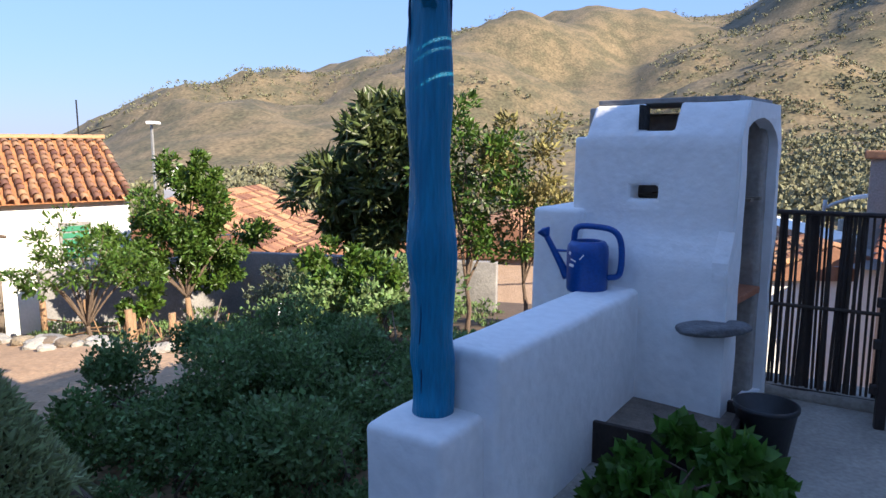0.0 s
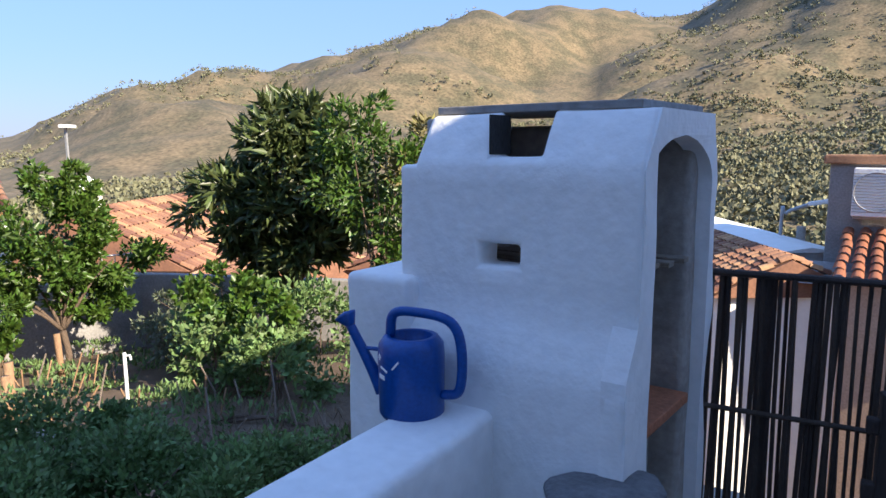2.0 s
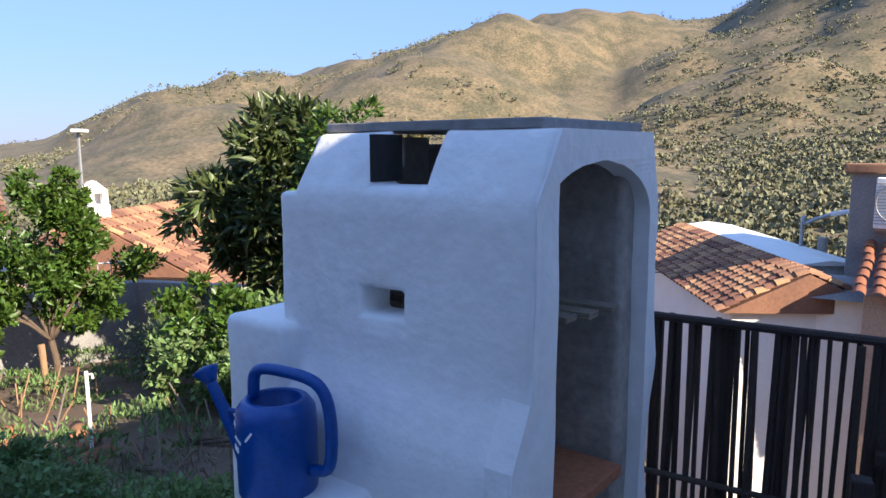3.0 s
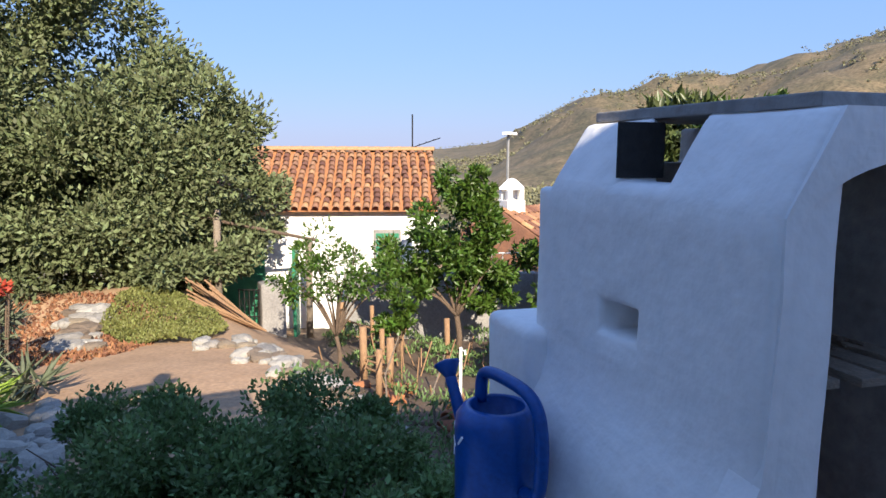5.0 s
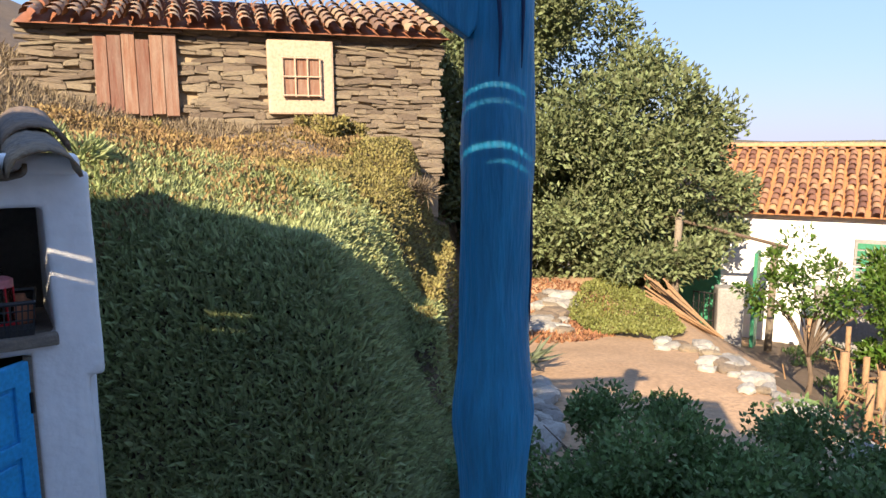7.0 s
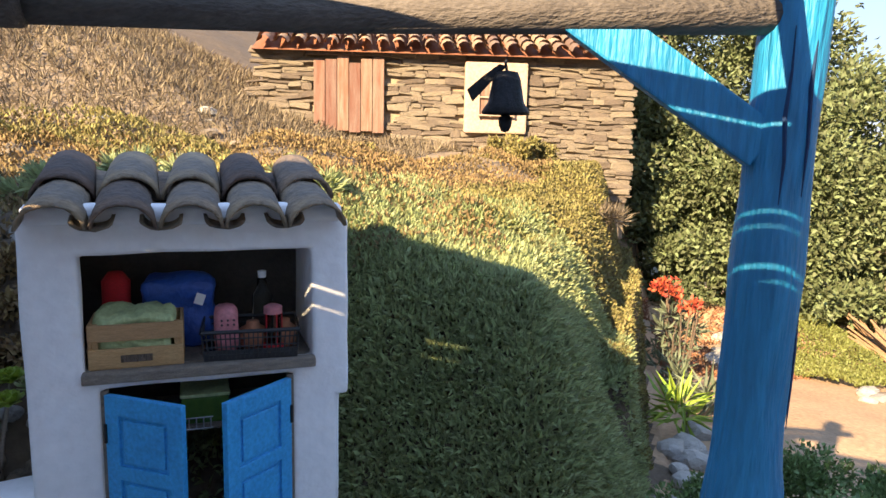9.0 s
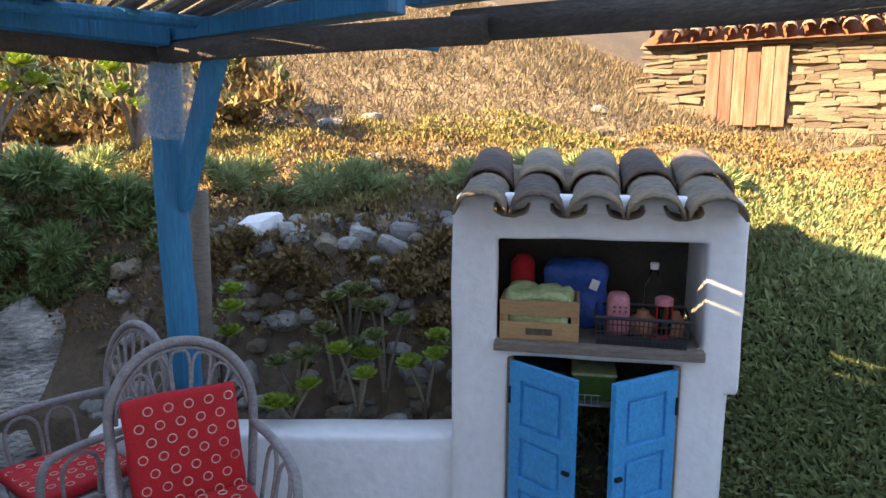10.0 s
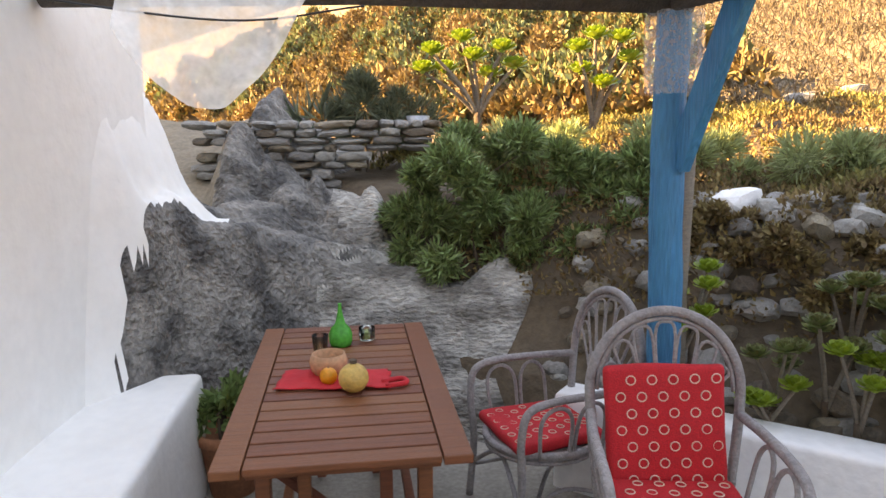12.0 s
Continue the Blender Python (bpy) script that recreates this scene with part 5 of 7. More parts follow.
# rubble in the planted bed behind the low wall
rub = thing("rubble_bank", "loose grey and tan stones in the planted bank", "stones", kind="structure")
for i in range(190):
    u, d = rs.uniform(-0.2, 2.1), rs.uniform(0.12, 1.25)
    x, y = -0.92 + 0.78 * u - 0.62 * d, -1.07 - 0.62 * u - 0.78 * d
    s = rs.uniform(0.05, 0.16)
    stone(rub, pose(x, y, gz(x, y) + s * 0.10, rs.uniform(-25, 25), rs.uniform(-25, 25), rs.uniform(0, 360)), s * 1.3, s, s * 0.75)
wr_ = thing("white_stone", "large white stone lying on the bank", "stone", (-0.52, -2.58, 1.36), 20)
stone(wr_, pose(0, 0, 0, 8, 10, 0), 0.32, 0.2, 0.16, shared[0])
wr_.children[0].name = "chunk"
me = wr_.children[0].data.copy()
me.materials.clear()
me.materials.append(WHITE)
wr_.children[0].data = me
sp_ = thing("stub_post", "short weathered grey post stub behind the wall", "post", (0.05, -1.90, 0.3))
part("shaft", tube([(0, 0, 0), (0.01, 0, 0.7), (0.0, 0.01, 1.35)], [0.055, 0.05, 0.045], 12, squash=0.2), WOOD_GREY, sp_, smooth=True)
bu = thing("bucket", "small grey metal bucket on the stone wall", "bucket", (1.27, -4.72, 1.70))
part("shell", lathe([(0, 0), (0.08, 0), (0.10, 0.2), (0.095, 0.2), (0.075, 0.01), (0, 0.01)], 20), GREY_METAL, bu, smooth=True)
pt = thing("flower_pot", "terracotta pot with a dark green plant", "pot", (2.22, -2.02, 0.0))
part("pot", lathe([(0, 0), (0.11, 0), (0.15, 0.28), (0.165, 0.28), (0.165, 0.33), (0.145, 0.33), (0.13, 0.27), (0, 0.26)], 24), CLAY, pt, smooth=True)

# stones beside the path and at the garden edge
pale_stones = []
for me in shared[:4]:
    me = me.copy()
    me.materials.clear()
    me.materials.append(STONE_PALE)
    pale_stones.append(me)
pth = thing("path_stones", "pale rounded stones edging the dirt path", "stones", kind="structure")
for i in range(46):
    x, y = -3.2 - rs.uniform(0, 1.9), 1.42 + rs.uniform(-0.28, 0.25)
    s = rs.uniform(0.09, 0.22)
    stone(pth, pose(x, y, gz(x, y) + s * 0.2, rs.uniform(-15, 15), rs.uniform(-15, 15), rs.uniform(0, 360)), s * 1.3, s, s * 0.7, rs.choice(pale_stones))
for i in range(70):
    t = rs.random()
    x, y = -4.4 - 3.6 * t, 4.0 - 0.8 * t + rs.uniform(-0.45, 0.35)
    s = rs.uniform(0.08, 0.24)
    stone(pth, pose(x, y, gz(x, y) + s * 0.15, rs.uniform(-15, 15), rs.uniform(-15, 15), rs.uniform(0, 360)), s * 1.4, s, s * 0.6, rs.choice(pale_stones) if i % 3 == 0 else None)
for i in range(26):
    x, y = -8.6 - rs.uniform(0, 1.6), 1.55 + rs.uniform(-0.3, 0.3)
    s = rs.uniform(0.15, 0.35)
    stone(pth, pose(x, y, gz(x, y) + s * 0.1, 0, 0, rs.uniform(0, 360)), s * 1.4, s, s * 0.6)
for i in range(120):
    x, y = rs.uniform(-7.5, -1.5), rs.uniform(-6.5, -2.6)
    s2 = (x + 0.92) * -0.62 + (y + 1.07) * -0.78
    if 2.3 < s2 < 4.6:
        s = rs.uniform(0.06, 0.22)
        stone(pth, pose(x, y, gz(x, y) + s * 0.1, rs.uniform(-15, 15), 0, rs.uniform(0, 360)), s * 1.3, s, s * 0.6)

# planting
def normals_at(x, y):
    e = 0.05
    gx = (ground(x + e, y) - ground(x - e, y)) / (2 * e)
    gy = (ground(x, y + e) - ground(x, y - e)) / (2 * e)
    n = np.stack([-gx, -gy, np.ones_like(gx)], -1)
    return n / np.linalg.norm(n, axis=1)[:, None]


def cover(name, label, category, pick, k, box_, length, width, material, lift=0.0, spread=0.55, clump=0.0, droop=0.0):
    """Ground-hugging leaves wherever pick(x, y) holds inside box_."""
    x, y = rng.uniform(box_[0], box_[1], k), rng.uniform(box_[2], box_[3], k)
    ok = pick(x, y)
    x, y = x[ok], y[ok]
    c = np.stack([x, y, ground(x, y) + lift * rng.random(len(x)) - 0.01], -1)
    n = normals_at(x, y)
    n[:, 2] += 0.5
    if clump:
        h = np.clip(0.5 + 0.9 * fnoise(x, y, 5.0, 3), 0, 1.3)
        c[:, 2] += clump * h
    o = leaves(name, c, n, length, width, material, rng, droop=droop, spread=spread, fold=0.25)
    return tagged(o, label, category, kind="stuff")


def s1(x, y):
    return 1.15 + 0.167 * (x + 3) - y


def s2(x, y):
    return (x + 0.92) * -0.62 + (y + 1.07) * -0.78


n1 = lambda x, y: fnoise(x, y, 1.5, 3)
cover("ice_plant", "thick mat of fleshy grey-green ice plant", "ground cover", lambda x, y: (s1(x, y) > 0.0) & (s1(x, y) < 1.9 + 0.5 * n1(x, y)) & (s2(x, y) > 0.12) | ((s1(x, y) > 0.0) & (s1(x, y) < 2.6) & (x < -1.45) & (s2(x, y) > -0.9)), 120000, (-4.6, -1.4, -1.3, 1.6), 0.066, 0.022, LEAF_ICE, 0.03, 0.85, 0.08)
cover("golden_groundcover", "low golden-green ground cover on the bank", "ground cover", lambda x, y: (s1(x, y) > -0.05) & (s1(x, y) < 1.3 + 0.6 * n1(x, y)), 80000, (-9.0, -3.6, -1.0, 1.6), 0.04, 0.024, LEAF_GOLD, 0.05, 0.8, 0.10)
cover("rusty_groundcover", "rust-brown and green creeping ground cover", "ground cover", lambda x, y: ((s1(x, y) > 1.2 + 0.5 * n1(x, y)) & (s2(x, y) > 0.45) & (s2(x, y) < 4.1 + 0.6 * n1(x, y))), 95000, (-9.0, 1.0, -5.2, 0.6), 0.045, 0.022, LEAF_RUST, 0.05, 0.8, 0.12)
cover("rusty_groundcover", "golden and green creeping cover on the upper bank", "ground cover", lambda x, y: (s2(x, y) > 1.2) & (s2(x, y) < 4.2) & (n1(x * 1.7, y) > 0.0), 50000, (-5.0, 2.2, -6.0, -1.8), 0.05, 0.022, LEAF_GOLD, 0.05, 0.8, 0.16)
cover("dry_grass", "long dry straw-coloured grass on the slope", "grass", lambda x, y: (s2(x, y) > 3.9 + 0.5 * n1(x, y)) & (s2(x, y) < 10.5) & (x > -8.2), 60000, (-8.4, 2.0, -11.5, -2.2), 0.14, 0.012, DRY, 0.03, 0.95, 0.0)
cover("hillside_scrub", "dark and golden scrub covering the hillside", "scrub", lambda x, y: (s2(x, y) > 3.2) & (x > -1.8), 90000, (-2.0, 6.5, -16, -4.6), 0.11, 0.06, LEAF_RUST, 0.15, 0.9, 0.45)
cover("hillside_scrub", "dark green ivy-like scrub on the hillside", "scrub", lambda x, y: (s2(x, y) > 3.4) & (x > -2.2) & (n1(x * 1.3, y * 1.3) > -0.15), 80000, (-2.4, 6.5, -16, -4.9), 0.11, 0.065, LEAF_OLIVE, 0.15, 0.9, 0.5)
cover("ground_mat", "low green mat plant beside the path", "ground cover", lambda x, y: ((x + 9.6) / 1.3) ** 2 + ((y - 2.55) / 0.85) ** 2 + 0.5 * n1(x, y) < 1, 36000, (-11.6, -7.0, 1.7, 4.0), 0.045, 0.028, mat("olive_mat_leaf", (0.20, 0.21, 0.06), (0.13, 0.15, 0.04), 0.6, 2.0, 20.0, 0, island=0.35, trans=0.2), 0.05, 0.9, 0.09)
cover("leaf_litter", "reddish brown fallen leaves under the tree", "litter", lambda x, y: ((x + 9.3) / 1.6) ** 2 + ((y - 1.3) / 1.2) ** 2 < 1, 9000, (-11.2, -7.4, -0.2, 2.7), 0.07, 0.04, mat("dead_leaf", (0.26, 0.12, 0.06), (0.16, 0.07, 0.04), 0.9, 3.0, 30.0, 0, island=0.3), 0.0, 1.4)
cover("garden_weeds", "scattered green weeds over garden soil", "weeds", lambda x, y: (y > 4.4 + 0.12 * (-x - 4)) & (n1(x * 2, y * 2) > 0.12), 26000, (-11.5, -1.2, 4.2, 11.0), 0.09, 0.03, LEAF_BUSH, 0.02, 0.7, 0.22)


def crown(name, lobes, k, length, width, material, parent, droop=0.0, spread=0.8, hollow=0.55):
    """Leaves over several uneven lobes (x, y, z, rx, ry, rz), denser towards their skins."""
    pts, nor = [], []
    vol = np.array([l[3] * l[4] + l[4] * l[5] for l in lobes])
    for l, share in zip(lobes, vol / vol.sum()):
        m = int(k * share)
        size = np.array(l[3:])
        q = max(8, int(26 * (size.mean() / 0.8) ** 1.2))        # twig clumps on and inside the lobe
        dc = rng.normal(size=(q, 3))
        dc /= np.linalg.norm(dc, axis=1)[:, None]
        cc = np.array(l[:3]) + dc * size * (hollow + (1 - hollow) * rng.random(q) ** 0.5)[:, None] * rng.uniform(0.82, 1.12, q)[:, None]
        cr = rng.uniform(0.55, 1.2, q) * size.mean() * 0.36
        w = rng.integers(0, q, m)
        d = rng.normal(size=(m, 3))
        d /= np.linalg.norm(d, axis=1)[:, None]
        pts.append(cc[w] + d * (cr[w] * rng.random(m) ** 0.45)[:, None] * np.array([1, 1, 0.8]))
        nor.append(d + 0.5 * dc[w] + np.array([0, 0, 0.3]))
    return leaves(name, np.concatenate(pts), np.concatenate(nor), length, width, material, rng, parent, droop=droop, spread=spread, fold=0.2)


def tree(label, x, y, height, lobes, k, length, width, material, trunk_r, group="", droop=0.0, limbs=6, spread=0.8, lean=0.0):
    z0 = gz(x, y)
    t = thing("tree", label, "tree", (x, y, z0 - 0.05), group=group)
    rt = random.Random(int(100 * abs(x)) + int(height * 10))
    fork = height * 0.22
    part("trunk", tube(curve_points([(0, 0, 0), (lean * 0.4 + 0.03, 0.02, fork * 0.5), (lean, -0.02, fork)], 5), np.linspace(trunk_r, trunk_r * 0.75, 11).tolist(), 10, squash=0.2), BARK, t, smooth=True)
    for i in range(limbs):
        l = lobes[i % len(lobes)]
        e = Vector((l[0] + rt.uniform(-0.6, 0.6) * l[3], l[1] + rt.uniform(-0.6, 0.6) * l[4], l[2] + rt.uniform(-0.3, 0.6) * l[5]))
        s = Vector((lean, -0.02, fork))
        part("limb", tube(curve_points([s, s.lerp(e, 0.45) + Vector((rt.uniform(-0.1, 0.1), rt.uniform(-0.1, 0.1), 0.12)), e], 5), np.linspace(trunk_r * 0.55, trunk_r * 0.08, 11).tolist(), 7), BARK, t, smooth=True)
    crown("crown", lobes, k, length, width, material, t, droop, spread)
    return t


# big tree over the gate
tree("broad dense grey-green carob tree beside the gate", -12.3, 1.35, 4.6, [(-0.3, 0.0, 3.3, 2.0, 1.9, 2.2), (0.3, -1.9, 2.6, 1.5, 1.6, 1.8), (0.4, 1.5, 2.3, 1.4, 1.4, 1.5), (0.8, 0.0, 1.8, 1.4, 2.1, 1.2), (0.3, 2.6, 1.4, 0.9, 0.9, 0.85), (-0.2, -1.0, 4.9, 1.7, 1.6, 1.5), (0.7, -2.2, 1.7, 1.1, 1.1, 1.1), (1.0, 1.0, 0.9, 0.9, 1.6, 0.7), (0.9, -0.9, 0.7, 0.9, 1.5, 0.7), (0.7, 1.6, 0.5, 0.9, 1.2, 0.5)], 120000, 0.115, 0.06, LEAF_OLIVE, 0.20, limbs=10)
# loquat behind the garden
tree("dark glossy-leaved loquat tree with dense crown", -6.70, 9.10, 4.8, [(0, 0, 2.75, 1.0, 1.0, 0.95), (-0.8, -0.4, 2.35, 0.65, 0.65, 0.6), (0.8, 0.4, 2.3, 0.65, 0.65, 0.6), (0.1, 0, 3.45, 0.7, 0.7, 0.5), (-0.4, 0.2, 1.8, 0.65, 0.65, 0.45), (0.35, -0.2, 1.75, 0.55, 0.55, 0.4)], 11500, 0.24, 0.075, LEAF_DARK, 0.10, droop=0.35, limbs=11)
# citrus, sparse fruit tree, and garden shrubs
tree("leafy green citrus tree in the garden", -9.26, 7.0, 3.2, [(0, 0, 2.1, 0.75, 0.8, 0.75), (-0.4, -0.65, 1.75, 0.5, 0.55, 0.5), (0.35, 0.65, 1.75, 0.55, 0.6, 0.55), (0.1, 0.1, 2.75, 0.42, 0.45, 0.38), (-0.1, -0.8, 1.25, 0.4, 0.45, 0.35), (0.1, 0.4, 1.25, 0.55, 0.6, 0.4)], 12500, 0.11, 0.055, LEAF_CITRUS, 0.055, limbs=12)
tree("sparse young fruit tree with thin grey limbs", -8.33, 4.71, 2.4, [(0, 0, 1.55, 0.62, 0.68, 0.42), (-0.2, -0.45, 1.3, 0.42, 0.45, 0.3), (0.2, 0.45, 1.35, 0.42, 0.45, 0.3)], 2300, 0.085, 0.038, LEAF_CITRUS, 0.035, limbs=14)
tree("spindly shrub tree with pale green leaves", -4.6, 8.4, 3.4, [(0, 0, 2.5, 0.7, 0.7, 0.7), (0.4, 0.3, 1.7, 0.7, 0.7, 0.6), (-0.2, -0.2, 3.1, 0.5, 0.5, 0.45)], 4200, 0.11, 0.05, LEAF_CITRUS, 0.04, limbs=9)
tree("thin shrub tree with a few orange leaves", -3.9, 8.9, 3.5, [(0, 0, 2.7, 0.6, 0.6, 0.7), (0.2, 0.2, 1.9, 0.6, 0.6, 0.5)], 2600, 0.11, 0.045, LEAF_GOLD, 0.035, limbs=8)


def shrub(label, lobes, k, length, width, material, category="shrub", droop=0.0, stems=8, spread=0.9):
    x, y = lobes[0][0], lobes[0][1]
    z0 = gz(x, y)
    t = thing("shrub", label, category, (x, y, z0))
    lb = [(l[0] - x, l[1] - y, l[2] - z0, *l[3:]) for l in lobes]
    rt = random.Random(k)
    for i in range(stems):
        l = lb[i % len(lb)]
        bx, by = l[0] + rt.uniform(-0.3, 0.3) * l[3], l[1] + rt.uniform(-0.3, 0.3) * l[4]
        bz = gz(bx + x, by + y) - z0
        part("stem", tube([(bx, by, bz - 0.02), (bx + rt.uniform(-0.1, 0.1), by + rt.uniform(-0.1, 0.1), l[2]), (l[0] + rt.uniform(-0.6, 0.6) * l[3], l[1] + rt.uniform(-0.6, 0.6) * l[4], l[2] + 0.5 * l[5])], [0.012, 0.008, 0.003], 5), BARK, t)
    crown("foliage", lb, k, length, width, material, t, droop, spread, 0.35)
    return t


shrub("large dark green scented shrub beyond the parapet", [(-2.55, 2.35, -0.05, 0.95, 0.95, 0.36), (-2.0, 3.0, -0.05, 0.75, 0.8, 0.34), (-3.1, 1.85, -0.08, 0.7, 0.6, 0.34), (-1.7, 2.1, -0.12, 0.55, 0.7, 0.34), (-2.9, 3.1, -0.1, 0.7, 0.7, 0.34), (-2.3, 1.6, -0.18, 0.6, 0.45, 0.30), (-1.6, 3.5, -0.1, 0.5, 0.5, 0.36)], 75000, 0.036, 0.024, LEAF_BUSH, stems=20)
shrub("leafy green bramble in the garden", [(-5.6, 6.6, -0.85, 0.6, 0.5, 0.4), (-4.7, 6.6, -0.8, 0.6, 0.5, 0.45), (-6.4, 7.0, -0.85, 0.6, 0.6, 0.45), (-5.2, 7.5, -0.7, 0.8, 0.7, 0.55)], 5000, 0.09, 0.055, LEAF_BUSH, stems=12)
shrub("bright green leafy vine on the garden stakes", [(-5.9, 7.0, -0.25, 0.55, 0.5, 0.4), (-8.5, 5.7, -0.9, 0.32, 0.32, 0.35), (-5.2, 6.9, -0.45, 0.4, 0.4, 0.35)], 2800, 0.10, 0.07, LEAF_CITRUS, stems=8)
shrub("pale silvery shrub between garden trees", [(-7.4, 7.6, -1.0, 0.6, 0.6, 0.45), (-8.2, 8.4, -1.0, 0.7, 0.7, 0.5), (-6.6, 8.3, -0.95, 0.6, 0.6, 0.5)], 4200, 0.09, 0.04, LEAF_LAVENDER, stems=10)
shrub("round yellow-green shrub by the stone house", [(-7.9, -1.35, 1.75, 0.45, 0.55, 0.32), (-7.7, -0.9, 1.6, 0.35, 0.4, 0.28)], 5000, 0.06, 0.035, LEAF_GOLD, stems=5)
shrub("tuft of tall dry grass at the bank's shoulder", [(-6.4, 0.15, 1.15, 0.35, 0.3, 0.12)], 500, 0.15, 0.007, DRY, "grass", stems=3, spread=0.35)
shrub("dark strap-leaved ice plant hanging over the rock", [(0.85, -3.40, 1.42, 0.46, 0.26, 0.42), (1.22, -3.50, 1.22, 0.34, 0.24, 0.36), (0.85, -3.18, 1.10, 0.50, 0.20, 0.26), (0.38, -3.28, 1.36, 0.40, 0.26, 0.38), (0.40, -3.06, 1.08, 0.40, 0.20, 0.24), (-0.02, -3.08, 1.25, 0.32, 0.26, 0.36), (-0.10, -2.88, 1.02, 0.25, 0.18, 0.22)], 36000, 0.085, 0.017, LEAF_STRAP, "succulent", droop=-0.15, stems=6, spread=0.9)
shrub("tuft of grey-green ice plant behind the tiled cupboard", [(-2.25, -1.65, 1.66, 0.42, 0.30, 0.13), (-2.75, -1.15, 1.62, 0.40, 0.30, 0.13), (-1.85, -2.05, 1.60, 0.35, 0.28, 0.12)], 5500, 0.085, 0.018, LEAF_ICE, "succulent", stems=4, spread=0.4)
shrub("sunlit fringe of ice plant above the rock", [(0.4, -3.9, 1.62, 0.6, 0.3, 0.16), (-0.5, -3.5, 1.55, 0.6, 0.3, 0.16), (-1.4, -3.0, 1.55, 0.5, 0.3, 0.16)], 8000, 0.085, 0.015, LEAF_ICE, "succulent", stems=4, spread=0.4)
shrub("rusty brown-green creeping plant over bed stones", [(-1.10, -1.85, 1.08, 0.32, 0.28, 0.13), (-0.80, -2.05, 1.03, 0.28, 0.25, 0.12), (-1.35, -1.75, 1.18, 0.28, 0.25, 0.13), (-1.0, -2.2, 1.25, 0.35, 0.25, 0.13), (-0.62, -2.25, 1.18, 0.32, 0.24, 0.13), (-0.35, -2.45, 1.22, 0.30, 0.22, 0.12), (-1.5, -1.55, 1.05, 0.25, 0.22, 0.12), (-1.25, -1.55, 0.85, 0.22, 0.18, 0.12)], 15000, 0.045, 0.028, LEAF_RUST, "ground cover", stems=8)
shrub("silver-green lavender bush behind the stone wall", [(1.75, -5.0, 1.95, 0.38, 0.34, 0.36), (1.35, -5.0, 1.85, 0.3, 0.3, 0.28)], 4200, 0.11, 0.010, LEAF_LAVENDER, "lavender", stems=8, spread=0.35)
shrub("clump of narrow grey-green spiky leaves", [(2.25, -5.0, 1.85, 0.20, 0.2, 0.12)], 90, 0.40, 0.018, LEAF_LAVENDER, "agave", stems=2, spread=0.35)
shrub("leafy geranium in front of the parapet", [(-0.02, 2.30, 0.13, 0.26, 0.28, 0.15), (0.12, 2.48, 0.08, 0.22, 0.22, 0.13), (-0.22, 2.22, 0.07, 0.18, 0.2, 0.12), (0.30, 2.25, 0.05, 0.2, 0.2, 0.11)], 2600, 0.075, 0.07, LEAF_BRIGHT, "geranium", stems=16)
shrub("small dark green plant in a pot", [(2.22, -2.02, 0.42, 0.15, 0.15, 0.13)], 500, 0.07, 0.04, LEAF_BUSH, "plant", stems=4)
shrub("red aloe flowers over bright fleshy leaves", [(-6.8, 0.85, -0.05, 0.28, 0.22, 0.26), (-6.3, 0.95, -0.35, 0.26, 0.22, 0.2)], 420, 0.16, 0.03, LEAF_LAVENDER, "aloe", stems=6, spread=0.4)
shrub("cluster of red flower heads", [(-7.0, 0.80, 0.42, 0.24, 0.22, 0.07), (-6.7, 1.0, 0.32, 0.14, 0.14, 0.06)], 300, 0.06, 0.04, FLOWER_RED, "flowers", stems=9)
shrub("spiky green agave by the path", [(-5.8, 1.35, -0.35, 0.10, 0.10, 0.06)], 60, 0.28, 0.035, LEAF_LAVENDER, "agave", stems=1, spread=0.6)
shrub("spiky pale aloe among the stones", [(-4.8, 1.15, -0.15, 0.14, 0.12, 0.08)], 60, 0.27, 0.03, AEONIUM, "aloe", stems=1, spread=0.6)


# aeoniums: bare stems ending in rosettes
petal_store = {}


def petal_mesh(material):
    """One spoon-shaped leaf along z, 1 long, shared by all rosettes of a colour."""
    if material.name not in petal_store:
        bm = bmesh.new()
        rows = [(0.0, 0.08, 0.0), (0.35, 0.16, 0.04), (0.7, 0.26, 0.05), (0.9, 0.20, 0.03), (1.0, 0.02, 0.0)]
        vs = [[bm.verts.new((x0 + 0.03, -w, z)), bm.verts.new((x0 - 0.03, 0, z)), bm.verts.new((x0 + 0.03, w, z))] for z, w, x0 in rows]
        for p, q in zip(vs, vs[1:]):
            for i in (0, 1):
                bm.faces.new((p[i], p[i + 1], q[i + 1], q[i]))
        bmesh.ops.recalc_face_normals(bm, faces=bm.faces[:])
        me = bpy.data.meshes.new("leaf")
        bm.to_mesh(me)
        bm.free()
        me.materials.append(material)
        petal_store[material.name] = me
    return petal_store[material.name]


